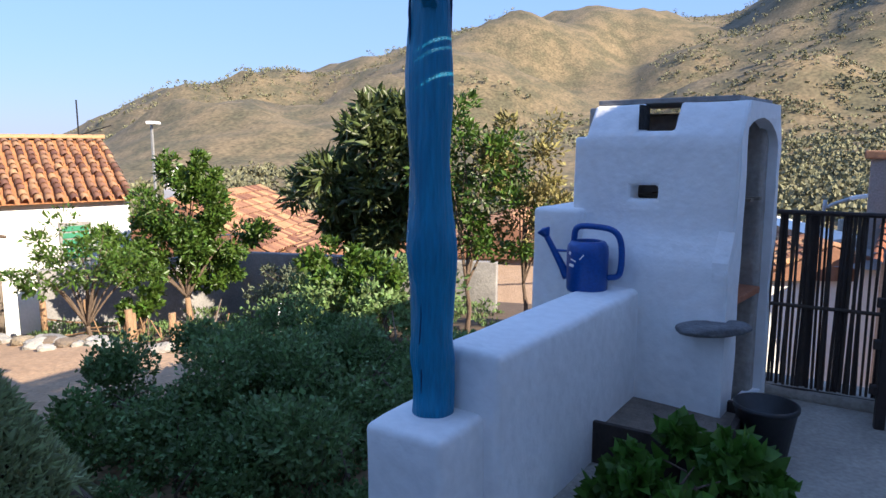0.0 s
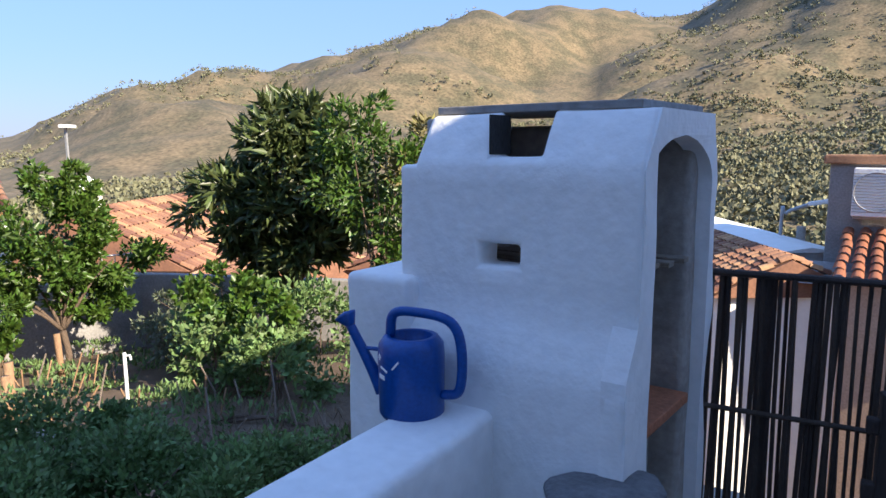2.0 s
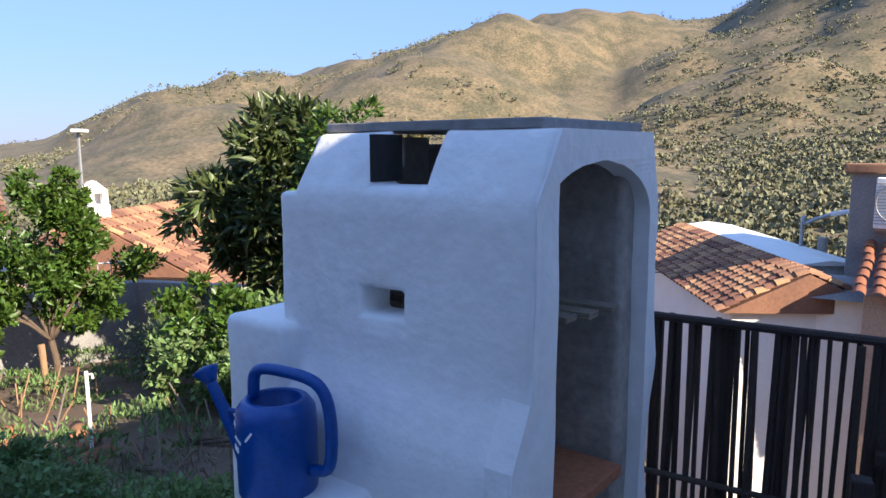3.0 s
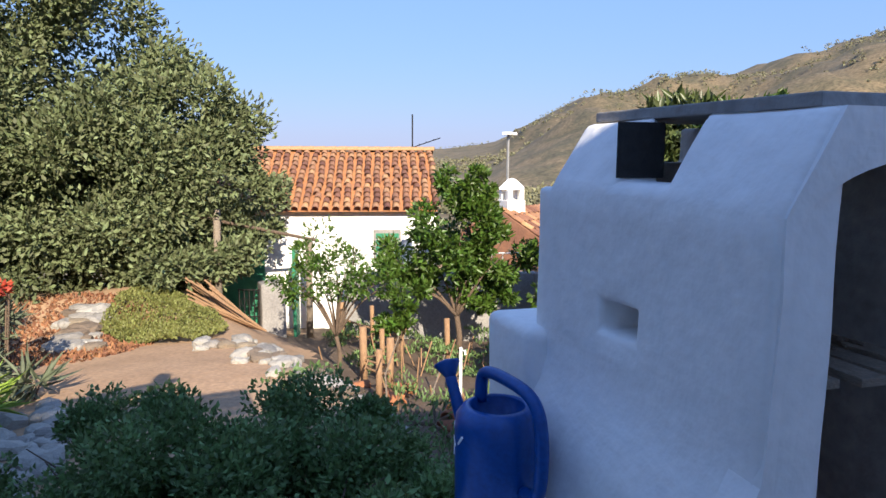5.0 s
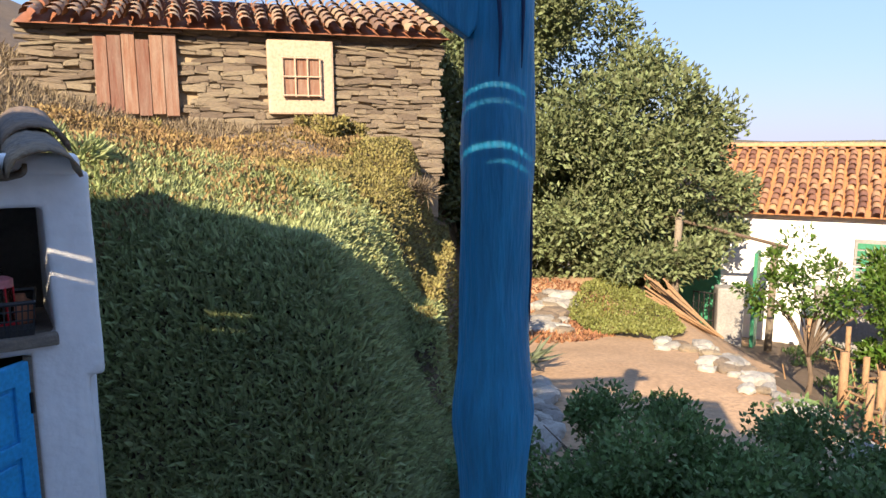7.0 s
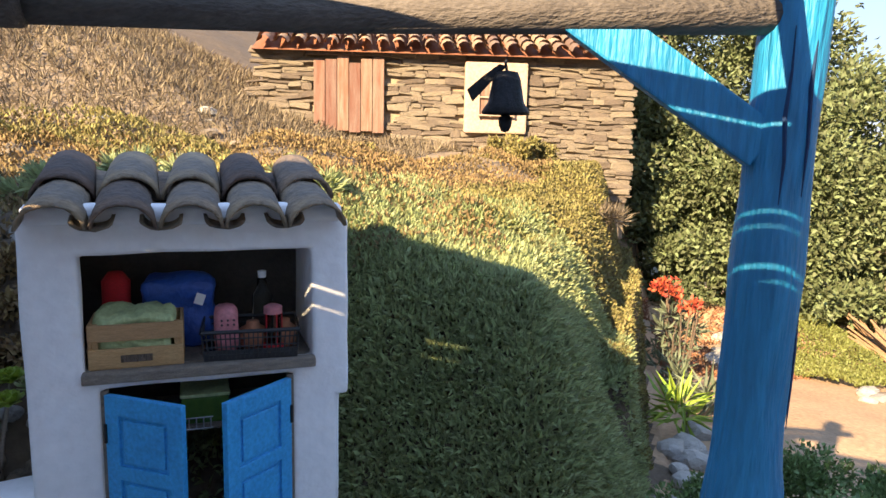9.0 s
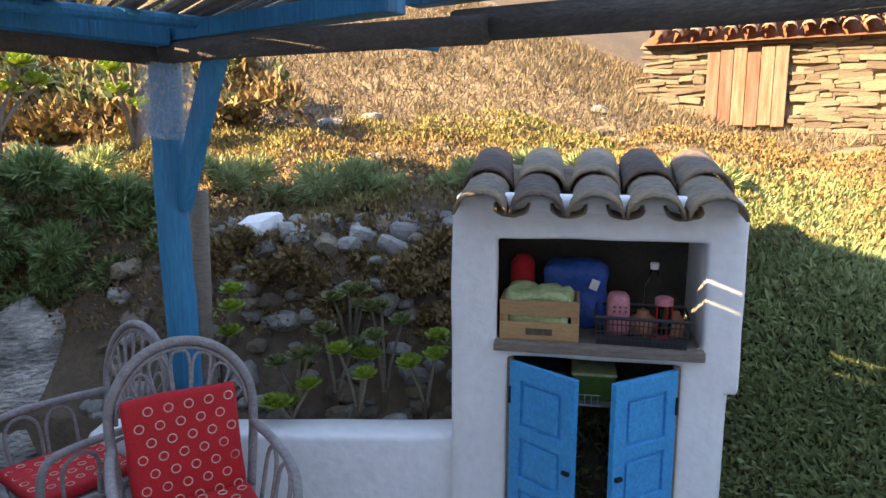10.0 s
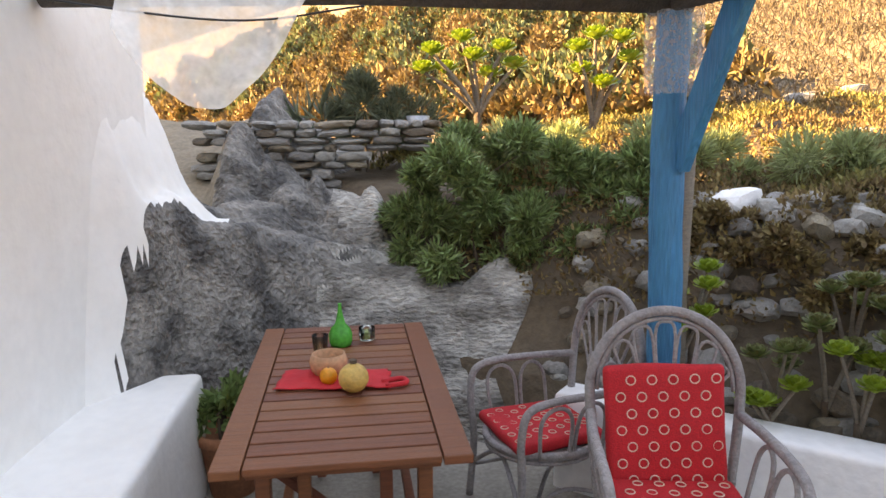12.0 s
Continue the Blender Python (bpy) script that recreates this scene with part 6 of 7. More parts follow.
def aeonium(label, x, y, z, heads, radius, material, stem_r, petals=26):
    t = thing("aeonium", label, "succulent", (x, y, z))
    part("stem", tube([(0, 0, -0.15), (0.01, 0, 0.1)], [stem_r * 1.6, stem_r * 1.3], 8), BARK, t)
    for hx, hy, hz in heads:
        part("branch", tube(curve_points([(0, 0, 0.05), (hx * 0.4, hy * 0.4, hz * 0.55), (hx, hy, hz)], 4), np.linspace(stem_r, stem_r * 0.6, 9).tolist(), 6), WOOD_GREY, t, smooth=True)
        core = part("rosette", stone_bm(radius * 0.35, radius * 0.35, radius * 0.35, 1, 1, 0.05), material, t)
        core.location = (hx, hy, hz)
        for q in range(petals):
            tilt = 12 + 66 * q / petals
            o = new("leaf", petal_mesh(material))
            o.parent = core
            o.matrix_local = pose(0, 0, 0, 0, 0, 137.5 * q) @ pose(0, 0, 0, 0, tilt, 0) @ Matrix.Diagonal((radius, radius, radius * (0.7 + 0.3 * q / petals), 1))
    return t


AEO_DARK = mat("dark_aeonium_leaf", (0.17, 0.25, 0.08), (0.20, 0.10, 0.065), 0.5, 4.0, 30.0, 0, objrand=0.3, trans=0.2)
aeonium("tall branching aeonium with yellow-green rosettes", 0.72, -5.15, 1.85, [(0.15, 0, 0.72), (-0.2, 0.1, 0.62), (0.42, 0.1, 0.60), (0.30, -0.1, 0.46), (-0.32, 0, 0.48), (0.05, 0.1, 0.55), (0.50, 0, 0.45), (-0.1, 0, 0.40)], 0.15, AEONIUM, 0.025)
aeonium("tall branching aeonium with yellow-green rosettes", -0.30, -5.0, 1.75, [(0.0, 0, 0.82), (0.18, 0.1, 0.70), (-0.2, 0.1, 0.78), (-0.30, 0, 0.62), (0.12, 0, 0.52), (-0.05, 0.1, 0.40)], 0.15, AEONIUM, 0.025)
for k, (x, y, z, h, m) in enumerate(((-0.05, -1.95, 0.75, 0.22, AEONIUM), (0.02, -1.92, 0.62, 0.15, AEONIUM), (-0.36, -1.72, 0.45, 0.22, AEO_DARK), (-0.56, -1.66, 0.45, 0.34, AEO_DARK), (-0.60, -1.48, 0.42, 0.28, AEONIUM), (-0.78, -1.52, 0.45, 0.42, AEO_DARK), (-0.92, -1.32, 0.43, 0.30, AEONIUM), (-0.28, -1.62, 0.42, 0.10, AEONIUM), (-0.70, -1.75, 0.6, 0.36, AEO_DARK), (-1.1, -1.2, 0.43, 0.3, AEO_DARK))):
    hs = [(0.10 * math.cos(q * 1.9 + k), 0.08 * math.sin(q * 1.9 + k), h + 0.06 * ((q * 7 + k) % 3)) for q in range(4)]
    aeonium("branching aeonium with green rosettes in the bed" if m is AEONIUM else "dark branching aeonium with bronze rosettes", x, y, z, hs, 0.085, m, 0.012, 22)

# rustic stakes and rails of the garden
gf = thing("stake_fence", "rustic fence of sawn stakes and thin rails", "fence")
sk = [(-6.3, 4.6), (-6.9, 4.95), (-7.6, 4.85), (-8.3, 5.35), (-8.9, 5.85), (-9.7, 6.1), (-10.5, 5.95), (-11.2, 5.6), (-8.55, 6.5)]
for i, (x, y) in enumerate(sk):
    z = gz(x, y)
    h = rs.uniform(0.50, 0.78)
    part("stake", tube([(x, y, z - 0.1), (x + rs.uniform(-0.06, 0.06), y, z + h)], rs.uniform(0.035, 0.055), 9, squash=0.15), BAMBOO, gf, smooth=True)
for i, (a, b) in enumerate(zip(sk[:8], sk[1:8])):
    for hh in (0.15, 0.30):
        za, zb = gz(*a) + hh, gz(*b) + hh + rs.uniform(-0.1, 0.1)
        part("rail", tube([(a[0], a[1], za), ((a[0] + b[0]) / 2, (a[1] + b[1]) / 2 + 0.05, (za + zb) / 2 - 0.03), (b[0], b[1], zb)], 0.016, 6), BAMBOO, gf)
for i in range(34):
    x, y = rs.uniform(-9.3, -4.2), rs.uniform(4.6, 7.0)
    z = gz(x, y)
    part("stick", tube([(x, y, z - 0.05), (x + rs.uniform(-0.2, 0.2), y + rs.uniform(-0.2, 0.2), z + rs.uniform(0.2, 0.55))], 0.010, 5), BAMBOO, gf)
hp_ = thing("water_pipe", "thin white standpipe in the garden", "pipe", (-5.05, 5.0, gz(-5.05, 5.0)))
part("pipe", tube([(0, 0, -0.05), (0, 0, 0.80)], 0.016, 8), WHITE, hp_)
part("tap", tube([(0, 0, 0.77), (0.05, 0.02, 0.78), (0.06, 0.02, 0.74)], 0.011, 6), WHITE, hp_)
for i in range(7):
    x, y = -5.0 - 0.35 * i, 4.75 + 0.25 * (i % 3)
    tl = thing("ridge_tile", "broken terracotta tile edging a garden bed", "tile", (x, y, gz(x, y) + 0.01), 30 * i, group="garden edging tiles")
    part("shell", barrel_tile(0.42, 0.09, 0.075, True, i), TERRACOTTA, tl, smooth=True)


# weeds and loose canes in the garden bed
cover("garden_weeds", "low green weeds and dry stems over garden soil", "ground cover", lambda x, y: (n1(x, y) > 0.1) & (x > -4.6), 2200, (-4.6, -1.9, 3.7, 6.4), 0.08, 0.02, LEAF_BUSH, 0.02, 0.6, 0.04)
cover("dry_stems", "dry straw stems among the garden weeds", "grass", lambda x, y: n1(x, y) < 0.25, 1200, (-5.2, -1.9, 3.9, 6.4), 0.15, 0.008, DRY, 0.02, 0.8, 0.02)
rk_ = random.Random(77)
for i in range(16):
    x, y = rk_.uniform(-5.4, -2.2), rk_.uniform(4.2, 6.2)
    st = thing("garden_cane", "thin dry grey garden cane stuck in soil", "cane", (x, y, gz(x, y)), 0, "canes in the garden bed")
    hgt = rk_.uniform(0.35, 0.8)
    part("cane", tube([(0, 0, -0.05), (rk_.uniform(-0.06, 0.06), rk_.uniform(-0.06, 0.06), hgt * 0.5), (rk_.uniform(-0.15, 0.15), rk_.uniform(-0.15, 0.15), hgt)], [0.012, 0.010, 0.007], 6), WOOD_GREY, st)
for i in range(7):
    x, y = rk_.uniform(-5.4, -2.8), rk_.uniform(4.3, 5.8)
    a, ln = rk_.uniform(-0.5, 0.5), rk_.uniform(0.5, 0.9)
    st = thing("fallen_branch", "dry brown branch lying over the garden bed", "branch", (x, y, gz(x, y)), 0, "branches in the garden bed")
    x2, y2 = ln * math.cos(a), ln * math.sin(a)
    part("limb", tube([(0, 0, 0.015), (x2 * 0.5, y2 * 0.5, 0.10), (x2, y2, gz(x + x2, y + y2) - gz(x, y) + 0.02)], [0.022, 0.018, 0.012], 6), BARK, st)

# white house with tiled roof below the garden
def tile_roof(parent, origin, along, fall, width, run, material, pitch=0.21, rows=9, seed=0, r=0.085):
    """Rows of half-round tiles as one mesh; origin: ridge end, along: the ridge, fall: down the slope."""
    v, f = [], []
    rt = np.random.default_rng(seed)
    al, fa = Vector(along).normalized(), Vector(fall).normalized()
    up_ = al.cross(fa).normalized()
    if up_.z < 0:
        up_ = -up_
    n = 5
    cols = int(width / pitch)
    for c in range(cols):
        for k in range(rows):
            y0, y1 = run * k / rows - 0.02, run * (k + 1) / rows + 0.03
            jx, jz = rt.normal(0, 0.012), 0.012 + 0.006 * rt.random()
            base = len(v)
            for y, rr, zz in ((y0, r * 0.88, 0.0), (y1, r, jz + 0.012)):
                for i in range(n + 1):
                    a = math.pi * i / n
                    v.append(Vector(origin) + al * (pitch * (c + 0.5) + jx + rr * math.cos(a)) + fa * y + up_ * (rr * math.sin(a) + zz))
            for i in range(n):
                f.append((base + i, base + i + 1, base + n + 2 + i, base + n + 1 + i))
    o = raw_mesh("roof_tiles", np.array(v), np.array(f), material, parent)
    return o


TILE_OLD = mat("weathered_eave_tile", (0.30, 0.19, 0.12), (0.17, 0.12, 0.09), 0.92, 3.0, 25.0, 0.3, island=0.4)
TILE_FAR = mat("sunlit_roof_tile", (0.35, 0.18, 0.10), (0.20, 0.105, 0.07), 0.9, 2.0, 20.0, 0.2, island=0.5)
wh = thing("white_house", "low white house with weathered terracotta tile roof", "house")
P1 = Vector((-12.04, 7.85, 0))
al = Vector((-0.335, -0.94, 0)).normalized()
inw = Vector((-0.94, 0.335, 0)).normalized()
L_, D_ = 6.4, 4.4
yaw_ = math.degrees(math.atan2(al.y, al.x))


def in_house(bm, corner, a):
    bmesh.ops.transform(bm, matrix=Matrix.Translation(corner) @ Matrix(((a.x, -a.y, 0, 0), (a.y, a.x, 0, 0), (0, 0, 1, 0), (0, 0, 0, 1))), verts=bm.verts)
    return bm


# local x runs along the facade, local y into the house
fl = -1 if Vector((-al.y, al.x, 0)).dot(inw) < 0 else 1
bm = soft_box(L_, D_, 2.55, L_ / 2, fl * D_ / 2, -2.15, cut=0.6, amount=0.02)
part("wall", in_house(bm, P1, al), WHITE, wh, smooth=True)
rid = P1 + inw * (D_ / 2) + Vector((0, 0, 1.55))
eav = P1 - inw * 0.25 + Vector((0, 0, 0.42))
bm = bmesh.new()
g = [P1 - inw * 0.2 + Vector((0, 0, 0.38)), P1 - inw * 0.2 + al * L_ + Vector((0, 0, 0.38)), rid + al * L_, rid, P1 + inw * (D_ + 0.2) + Vector((0, 0, 0.38)), P1 + inw * (D_ + 0.2) + al * L_ + Vector((0, 0, 0.38))]
w = [bm.verts.new(p) for p in g]
bm.faces.new((w[0], w[1], w[2], w[3]))
bm.faces.new((w[3], w[2], w[5], w[4]))
bm.faces.new((w[0], w[3], w[4]))
bm.faces.new((w[1], w[5], w[2]))
bm.faces.new((w[0], w[4], w[5], w[1]))
bmesh.ops.recalc_face_normals(bm, faces=bm.faces[:])
part("roof", bm, TERRACOTTA, wh)
tile_roof(wh, rid - al * 0.1, al, eav - rid, L_ + 0.1, (eav - rid).length, TILE_FAR, 0.20, 13, 3, 0.072)
tile_roof(wh, rid - al * 0.1, al, P1 + inw * (D_ + 0.25) + Vector((0, 0, 0.42)) - rid, L_, (eav - rid).length, TILE_FAR, 0.22, 10, 4, 0.09)
for k in range(26):
    o = part("ridge_tile", barrel_tile(0.32, 0.11, 0.10, True, k), TILE_FAR, wh, smooth=True)
    o.matrix_local = Matrix.Translation(rid + al * (0.25 * k - 0.1) + Vector((0, 0, 0.03))) @ pose(0, 0, 0, 0, 0, yaw_ - 90)
for d, nm in ((1.0, "window"), (3.9, "door")):
    wo = new(nm)
    wo.parent = wh
    q = P1 + al * d - inw * 0.02
    wo.matrix_local = Matrix.Translation((q.x, q.y, -0.75 if nm == "window" else -2.0)) @ pose(0, 0, 0, 0, 0, yaw_)
    if nm == "window":
        part("frame", box(0.55, 0.06, 0.75, 0, 0, 0, 0.01), GREY_WALL, wo)
        for i in range(5):
            part("louvre", box(0.46, 0.03, 0.10, 0, -fl * 0.03, 0.06 + 0.13 * i, 0.006), GREEN_PAINT, wo)
    else:
        part("leaf", box(0.9, 0.06, 1.95, 0, 0, 0, 0.01), GREEN_PAINT, wo, "green-painted wooden door")
an = thing("aerial", "thin television aerial on a roof", "aerial", (rid.x + al.x * 0.4, rid.y + al.y * 0.4, 1.45))
part("mast", tube([(0, 0, 0), (0, 0, 0.95)], 0.018, 6), IRON, an)
part("boom", tube([(0, 0, 0.2), (0.35, 0.55, 0.42)], 0.012, 5), IRON, an)
for i in range(4):
    part("element", tube([(0.09 * i - 0.06, 0.14 * i + 0.04, 0.22 + 0.055 * i), (0.09 * i + 0.06, 0.14 * i - 0.04, 0.22 + 0.055 * i)], 0.008, 5), IRON, an)

# gate, pillar, pole and brush at the end of the path
gt = thing("metal_gate", "dark wrought-iron garden gate, closed", "gate", (-11.75, 3.88, -1.86), 62)
for i in range(7):
    part("bar", tube([(0.09 * i, 0, 0), (0.09 * i, 0, 1.0)], 0.012, 6), IRON, gt)
for z in (0.05, 0.5, 0.98):
    part("rail", tube([(-0.02, 0, z), (0.56, 0, z)], 0.014, 6), IRON, gt)
for i in range(3):
    part("scroll", tube([(0.09 + 0.2 * i + 0.06 * math.cos(a), 0, 0.75 + 0.08 * math.sin(a)) for a in np.linspace(0, 6.28, 13)], 0.008, 5), IRON, gt)
gp = thing("gate_pillar", "grey concrete gate pillar beside the gate", "pillar", (-11.6, 4.42, -1.9))
part("shaft", soft_box(0.42, 0.42, 1.15, 0, 0, 0, amount=0.01), GREY_WALL, gp, smooth=True)
gd_ = thing("green_door", "faded green metal door in the garden wall", "door", (-12.0, 4.95, -1.95), 70)
part("leaf", box(0.06, 0.5, 1.75, 0, 0, 0, 0.01), GREEN_PAINT, gd_)
part("rail", box(0.08, 0.5, 0.05, 0, 0, 0.9, 0.005), GREEN_PAINT, gd_)
for x, y, h in ((-11.0, 3.45, 1.75), (-11.6, 5.1, 1.95)):
    po = thing("wooden_pole", "tall weathered pole by the gate", "pole", (x, y, gz(x, y) - 0.1))
    part("shaft", tube([(0, 0, 0), (0.03, 0.0, h * 0.5), (0.0, 0.02, h)], 0.06, 9, squash=0.2), WOOD_GREY, po, smooth=True)
ra = thing("pole_rail", "thin grey crosspiece between two poles", "rail")
part("bar", tube([(-11.0, 2.9, gz(-11.0, 3.45) + 1.62), (-11.6, 5.3, gz(-11.6, 5.1) + 1.80)], 0.03, 7), BARK, ra)
br = thing("brush_pile", "pile of cut canes leaning by the gate", "brush", (-10.1, 3.75, gz(-10.1, 3.75)))
for i in range(40):
    a = rs.uniform(-0.5, 0.5)
    part("cane", tube([(a * 0.8, a * 0.5, 0.0), (a * 0.8 - 0.5 + rs.uniform(-0.2, 0.2), -0.65 + rs.uniform(-0.2, 0.2), rs.uniform(0.35, 0.8))], 0.014, 5), BAMBOO, br)
gw = thing("wall_garden", "grey rendered garden boundary wall", "wall", kind="structure")
for (x0, y0), (x1, y1), h in (((-11.7, 5.8), (-10.4, 9.2), 0.85), ((-10.4, 9.2), (-5.4, 10.9), 0.85),):
    ln = math.hypot(x1 - x0, y1 - y0)
    zb = -2.35
    part("panel", soft_box(ln, 0.18, h + 0.8, (x0 + x1) / 2, (y0 + y1) / 2, zb, cut=0.5, turn=math.degrees(math.atan2(y1 - y0, x1 - x0)), amount=0.015), GREY_WALL, gw, smooth=True)
rl = thing("railing", "thin metal railing along the garden wall", "railing")
for i in range(18):
    t = i / 17
    x, y = -11.7 + 1.3 * t, 5.8 + 3.4 * t
    part("baluster", tube([(x, y, -0.74), (x, y, -0.34)], 0.012, 5), GREY_METAL, rl)
part("handrail", tube([(-11.7, 5.8, -0.34), (-10.4, 9.2, -0.34)], 0.016, 6), GREY_METAL, rl)

# stone house on the bank
sh = thing("stone_house", "rustic house of coursed tan slate with tiled eave", "house")
SA, SB = Vector((-9.15, -0.12, 0)), Vector((-6.75, -4.60, 0))
sal = (SB - SA).normalized()
sin_ = Vector((sal.y, -sal.x, 0))
SLn = (SB - SA).length
SM = Matrix.Translation(SA) @ Matrix(((sal.x, sin_.x, 0, 0), (sal.y, sin_.y, 0, 0), (0, 0, 1, 0), (0, 0, 0, 1)))
if SM.to_3x3().determinant() < 0:
    SM = Matrix.Translation(SA) @ Matrix(((sal.x, -sin_.x, 0, 0), (sal.y, -sin_.y, 0, 0), (0, 0, 1, 0), (0, 0, 0, 1)))
INW = Vector((SM[0][1], SM[1][1], 0))
# local x: along the facade from its right end; local y: positive on one side
yin = 1 if INW.dot(Vector((-0.88, -0.47, 0))) > 0 else -1


def sbox(name, sx, sy, sz, x, y, z, m, parent, bev=0.01, label=""):
    bm = box(sx, sy, sz, x, yin * y, z, bev)
    bmesh.ops.transform(bm, matrix=SM, verts=bm.verts)
    return part(name, bm, m, parent, label)


sbox("wall", SLn, 3.2, 2.5, SLn / 2, 1.66, 0.62, mat("earth_mortar", (0.36, 0.27, 0.175), (0.24, 0.18, 0.12), 0.95, 5.0, 30.0, 0.5), sh, 0.02)
sbox("window_surround", 0.86, 0.12, 0.96, 1.92, -0.02, 2.08, PLASTER_WARM, sh, 0.03, "cream plaster window surround")
wn_ = new("window")
wn_.parent = sh
part("shutter", in_house(box(0.48, 0.05, 0.52, 0, 0, 0, 0.01), Vector((0, 0, 0)), Vector((1, 0, 0))), RUST_WOOD, wn_)
for i in range(4):
    part("bar", tube([(-0.24 + 0.16 * i, -yin * 0.045, 0), (-0.24 + 0.16 * i, -yin * 0.045, 0.52)], 0.012, 6), PLASTER_WARM, wn_)
for z in (0.02, 0.26, 0.5):
    part("bar", tube([(-0.25, -yin * 0.05, z), (0.25, -yin * 0.05, z)], 0.012, 6), PLASTER_WARM, wn_)
wn_.matrix_local = SM @ pose(1.92, -yin * 0.09, 2.30)
dr = new("door")
dr.parent = sh
for i in range(6):
    part("board", box(0.15, 0.04, 1.0 - 0.04 * (i % 3), -0.40 + 0.158 * i, 0, 0.02 * (i % 2), 0.006), RUST_WOOD, dr)
dr.matrix_local = SM @ pose(3.92, -yin * 0.05, 2.05)
tagged(dr, "weathered rusty-red plank door")
sbox("lintel", 1.15, 0.16, 0.08, 3.92, -0.03, 3.06, BARK, sh, 0.01, "dark wooden lintel")
sm_ = []
for k in range(8):
    me = bpy.data.meshes.new("stone")
    bm = box(1, 1, 1, 0, 0, -0.5, 0.12)
    for v in bm.verts:
        v.co += noise.noise_vector(v.co * 3 + Vector((k, 2 * k, 0))) * 0.12
    bm.to_mesh(me)
    bm.free()
    me.materials.append(STONE_WARM)
    sm_.append(me)
z = 1.15
count = 0
while z < 3.12:
    h = rs.choice((0.035, 0.045, 0.055, 0.075))
    x = rs.uniform(-0.1, 0.0)
    while x < SLn:
        wd = rs.uniform(0.12, 0.42)
        cx_ = x + wd / 2
        if not (1.49 < cx_ < 2.35 and 2.05 < z < 3.0) and not (3.42 < cx_ < 4.42 and z > 1.95) and (count < 760):
            o = new("stone", rs.choice(sm_))
            o.parent = sh
            o.matrix_local = SM @ pose(cx_, yin * 0.042, z + h / 2 + rs.uniform(-0.02, 0.02), rs.uniform(-3, 3), rs.uniform(-7, 7), rs.uniform(-4, 4)) @ Matrix.Diagonal((wd * 1.0, 0.10 + rs.uniform(-0.025, 0.025), h * rs.uniform(0.7, 1.35), 1))
            count += 1
        x += wd
    z += h
rtop = SM @ Vector((0, yin * 1.7, 3.85))
edge = SM @ Vector((0, -yin * 0.22, 3.16))
tile_roof(sh, rtop - sal * 0.15, sal, edge - rtop, SLn + 0.3, (edge - rtop).length, TILE_OLD, 0.22, 7, 8, 0.095)
bm = bmesh.new()
q = [SM @ Vector(p) for p in ((-0.1, -yin * 0.18, 3.10), (SLn + 0.1, -yin * 0.18, 3.10), (SLn + 0.1, yin * 1.7, 3.80), (-0.1, yin * 1.7, 3.80), (-0.1, yin * 3.2, 3.1), (SLn + 0.1, yin * 3.2, 3.1))]
w = [bm.verts.new(p) for p in q]
bm.faces.new((w[0], w[1], w[2], w[3]))
bm.faces.new((w[3], w[2], w[5], w[4]))
bm.faces.new((w[0], w[3], w[4]))
bm.faces.new((w[1], w[5], w[2]))
part("roof", bm, TERRACOTTA, sh)

# village below: roofs, chimney, lamp, facade with cooling unit
def cottage(label, x, y, z0, z1, sx, sy, ridge, turn, wall_m, roof_m, seed, tiles=True):
    h = thing("cottage", label, "house", (x, y, 0), turn)
    part("wall", soft_box(sx, sy, z1 - z0, 0, 0, z0, cut=1.0, amount=0.02, seed=seed), wall_m, h)
    bm = prism([(-sx / 2 - 0.2, z1), (0, z1 + ridge), (sx / 2 + 0.2, z1), ], sy + 0.3)
    bmesh.ops.translate(bm, vec=(0, -sy / 2 - 0.15, 0), verts=bm.verts)
    part("roof", bm, roof_m, h)
    if tiles:
        for s in (-1, 1):
            tile_roof(h, (0, -sy / 2 - 0.15, z1 + ridge + 0.02), (0, 1, 0), (s * (sx / 2 + 0.25), 0, -ridge), sy + 0.3, math.hypot(sx / 2 + 0.25, ridge), roof_m, 0.22, 9, seed)
    return h


cottage("cream cottage with orange tile roof", -16.6, 14.0, -5.5, -1.40, 5, 6, 1.4, 25, PLASTER_WARM, TILE_FAR, 1)
cottage("white cottage with orange tile roof among trees", -13.2, 15.6, -6.0, -1.75, 4.5, 6, 0.9, 60, PLASTER_WARM, TILE_FAR, 2)
cottage("cream village house with pale tile roof", -8.6, 18.0, -6, -1.5, 4.5, 5, 0.9, 20, PLASTER_WARM, TILE_FAR, 3)
cottage("village house with pale sunlit tile roof", -1.84, 17.15, -6, -1.02, 2.3, 6.9, 0.64, 28.9, WHITE_OLD, TILE_FAR, 4)
cottage("low white lean-to behind tiled roofs", -1.55, 19.05, -6, -0.52, 1.0, 6.6, 0.1, 28.9, WHITE, WHITE_OLD, 5, False)
cottage("small white shed with grey slab roof", 0.70, 14.75, -6, -0.75, 1.1, 1.4, 0.28, 90, WHITE_OLD, GREY_WALL, 6, False)
ac_h = thing("village_house", "grey rendered house with pink tiled porch roof", "house", (2.86, 17.1, 0.42), -4)
part("wall", soft_box(4.8, 4.0, 6.2, 0, 0, -5.4, cut=1.0, amount=0.01), GREY_WALL, ac_h)
part("parapet", box(5.0, 0.3, 0.16, 0, -1.95, 0.78, 0.03), TILE_FAR, ac_h, "orange parapet capping")
part("porch", soft_box(4.2, 1.5, 4.3, 0.12, -2.75, -5.3, cut=1.0, amount=0.01), PLASTER_WARM, ac_h)
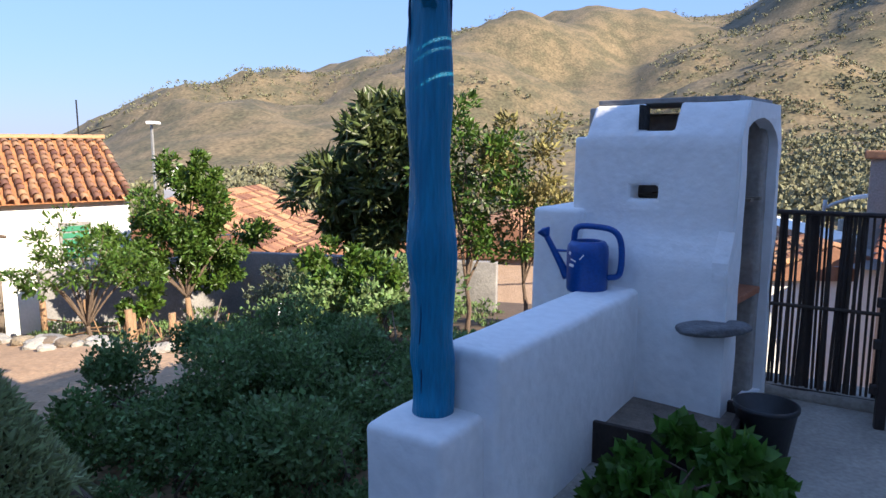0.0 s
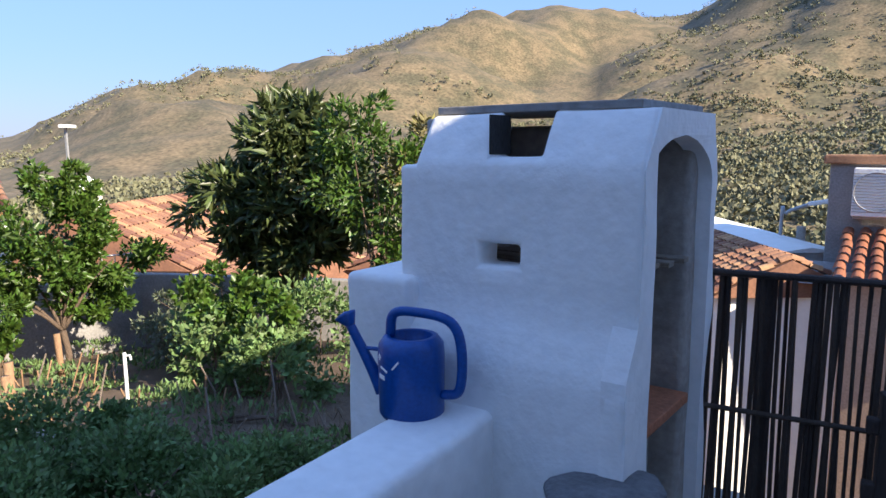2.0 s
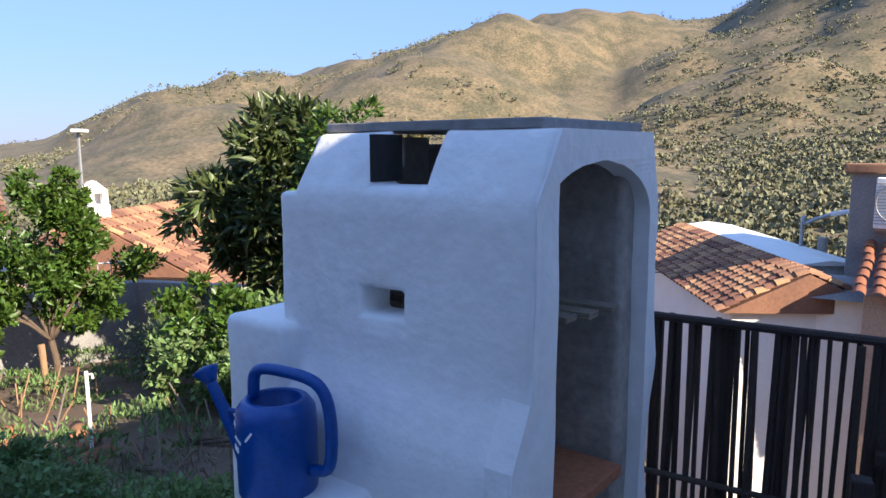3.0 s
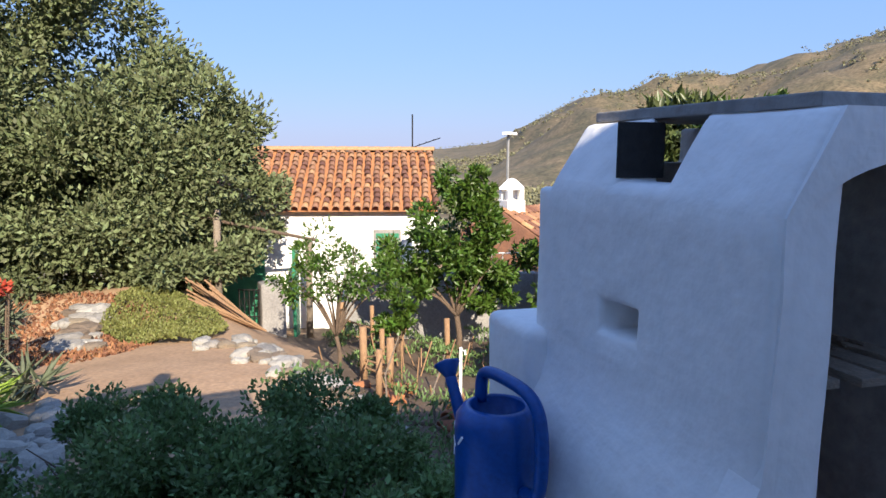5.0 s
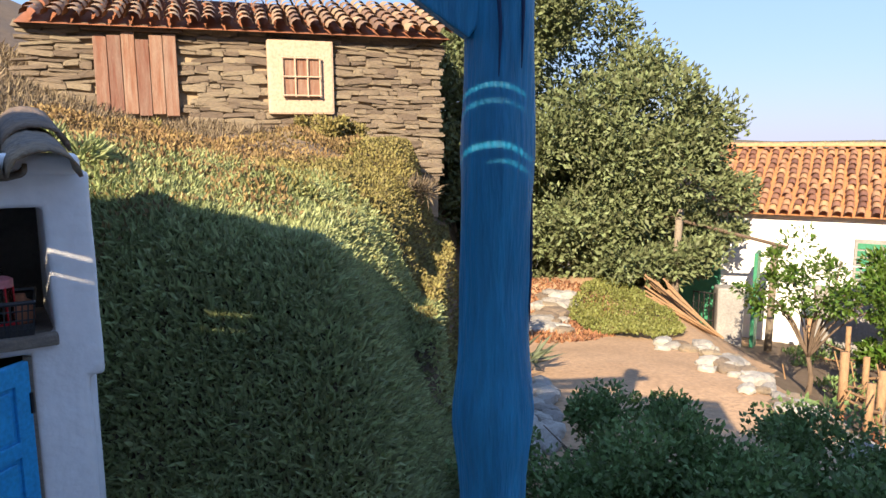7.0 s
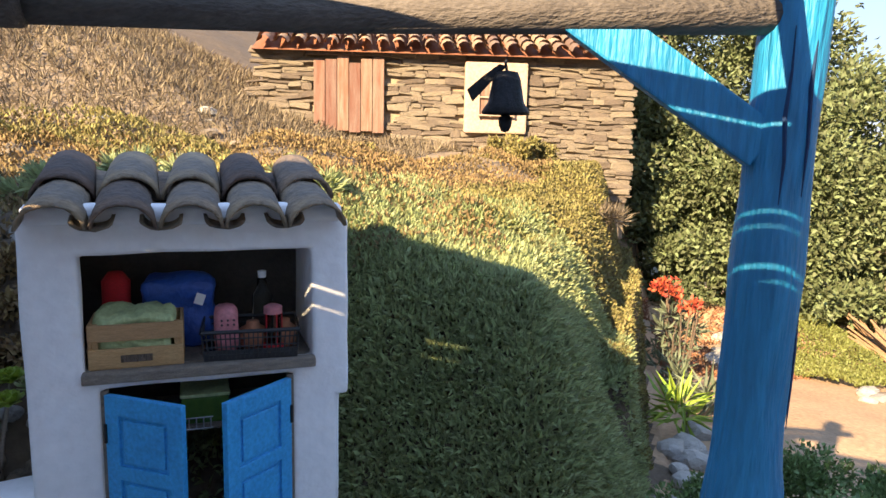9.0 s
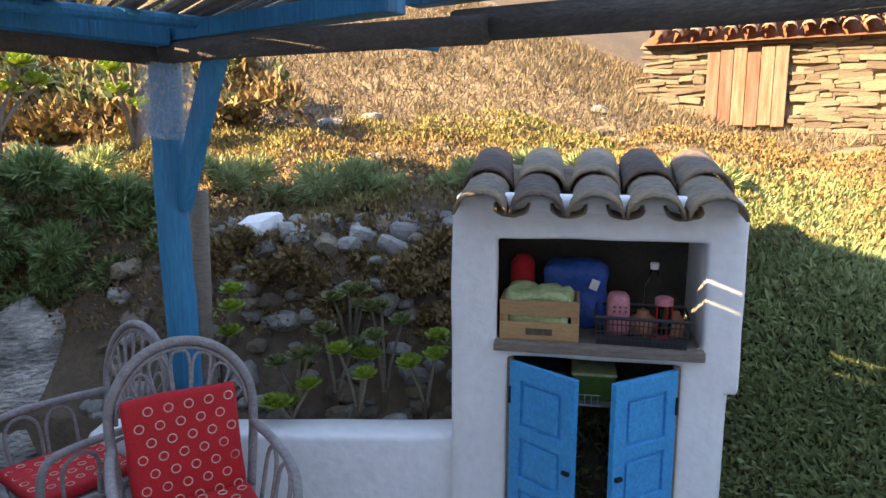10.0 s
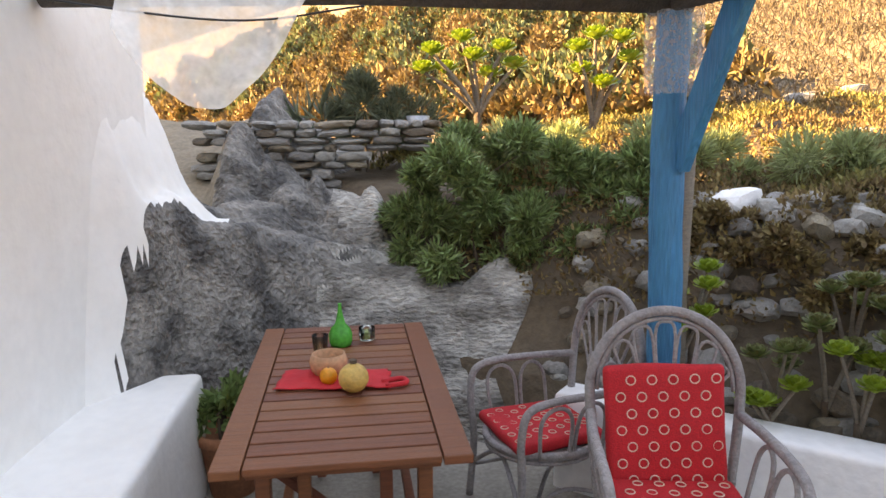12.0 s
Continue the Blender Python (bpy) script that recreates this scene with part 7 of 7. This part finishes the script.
tile_roof(ac_h, (-2.15, -2.0, -0.40), (1, 0, 0), (0, -1.7, -0.55), 4.4, 1.9, TERRACOTTA, 0.24, 7, 9, 0.10)
ac = thing("cooling_unit", "white outdoor air-conditioning unit on a wall", "air conditioner", (1.12, 15.02, 0.32), -4)
part("case", box(0.85, 0.30, 0.82, 0, 0, 0, 0.02), WHITE, ac)
part("fan_ring", tube([(-0.08 + 0.33 * math.cos(a), -0.16, 0.42 + 0.33 * math.sin(a)) for a in np.linspace(0, 6.28, 25)], 0.012, 6), GREY_METAL, ac)
for i in range(14):
    part("grille_bar", tube([(-0.42, -0.158, 0.08 + 0.05 * i), (0.30, -0.158, 0.08 + 0.05 * i)], 0.006, 5), GREY_WALL, ac)
part("bracket", box(0.8, 0.25, 0.05, 0, 0.05, -0.05, 0.01), GREY_METAL, ac)
lp = thing("street_lamp", "grey street lamp with curved arm", "street lamp", (-0.58, 18.46, -5.95))
part("pole", tube(curve_points([(0, 0, 0), (0, 0, 5.6), (0.08, 0, 5.95), (0.55, 0, 6.18)], 6), 0.04, 8), GREY_METAL, lp, smooth=True)
part("head", box(0.42, 0.2, 0.09, 0.72, 0, 6.17, 0.03, ry=-12), WHITE, lp)
ut = thing("utility_pole", "pale concrete utility pole with cables", "pole", (-0.17, 18.48, -5.98))
part("pole", tube([(0, 0, 0), (0, 0, 5.7)], [0.13, 0.10], 10), FLOOR, ut, smooth=True)
part("insulator", box(0.36, 0.08, 0.08, -0.18, 0, 5.35, 0.02), IRON, ut)
for k, (a, b, sag) in enumerate((((-0.5, 18.6, -0.75), (4.5, 14.5, 1.2), 0.4), ((-0.5, 18.6, -0.95), (-6.0, 14.5, -0.4), 0.35), ((-0.4, 18.5, -1.3), (1.6, 13.6, -1.0), 0.3))):
    cw = thing("overhead_cable", "thin black overhead cable between houses", "cable")
    m_ = ((a[0] + b[0]) / 2, (a[1] + b[1]) / 2, (a[2] + b[2]) / 2 - sag)
    part("wire", tube(curve_points([a, m_, b], 8), 0.014, 5), BLACK, cw)
fp = thing("floodlight_pole", "tall thin pole with flat floodlight", "pole", (-19.88, 13.97, -4.1))
part("pole", tube([(0, 0, 0), (0, 0, 6.25)], 0.05, 6), GREY_METAL, fp)
part("lamp", box(0.7, 0.3, 0.10, 0.1, 0, 6.20, 0.03, turn=-50), WHITE, fp)
cy_ = thing("chimney", "small white chimney with arched vents and cap", "chimney", (-15.5, 11.6, -0.72))
part("stack", box(0.55, 0.55, 1.0, 0, 0, 0, 0.03), WHITE_OLD, cy_)
for sx in (-1, 1):
    for sy in (-1, 1):
        part("pier", box(0.14, 0.14, 0.28, sx * 0.18, sy * 0.18, 1.0, 0.02), WHITE_OLD, cy_)
part("cap", lathe([(0.40, 1.28), (0.38, 1.34), (0.12, 1.55), (0, 1.58)], 4), WHITE_OLD, cy_)
shrub("magenta bougainvillea beyond the cane fence", [(-1.95, 9.0, -0.1, 0.28, 0.4, 0.7), (-1.85, 9.2, 0.3, 0.25, 0.3, 0.4)], 2000, 0.085, 0.06, FLOWER_PINK, "bougainvillea", stems=10)
shrub("round dark green bush below the porch", [(2.6, 11.5, -1.2, 0.9, 0.9, 1.1)], 4000, 0.10, 0.05, LEAF_DARK, "shrub", stems=6)

# scrub and trees over the far hillsides, one mesh of uneven clumps
k = 26000
az = np.radians(rng.uniform(-40, 72, k))
rr = 48 * np.exp(rng.uniform(0, math.log(330 / 48), k))
hx, hy = -np.sin(az) * rr, np.cos(az) * rr
dens = fnoise(hx / 18, hy / 18, 1.0, 3) + 0.9 * sstep(25, 0, np.degrees(az)) * sstep(240, 60, rr)
ok = dens + 0.5 * rng.random(k) > 0.5
hx, hy, rr = hx[ok], hy[ok], rr[ok]
hz = ground(hx, hy)
size = rng.uniform(0.16, 0.55, len(hx)) * (0.8 + rr / 330)
d = rng.normal(size=(len(hx), 16, 3))
d /= np.linalg.norm(d, axis=2)[:, :, None]
cpt = np.stack([hx, hy, hz + size * 0.45], -1)[:, None, :] + d * (size[:, None, None] * np.array([1, 1, 0.75])) * rng.uniform(0.5, 1.0, (len(hx), 16, 1))
o = leaves("hillside_bushes", cpt.reshape(-1, 3), (d + np.array([0, 0, 0.4])).reshape(-1, 3), 0.42, 0.36, mat("far_scrub", (0.185, 0.18, 0.105), (0.13, 0.135, 0.075), 0.8, 0.05, 0.5, 0, island=0.3), rng, spread=0.7)
tagged(o, "scattered olive-green bushes over dry hillsides", "scrub", kind="stuff")
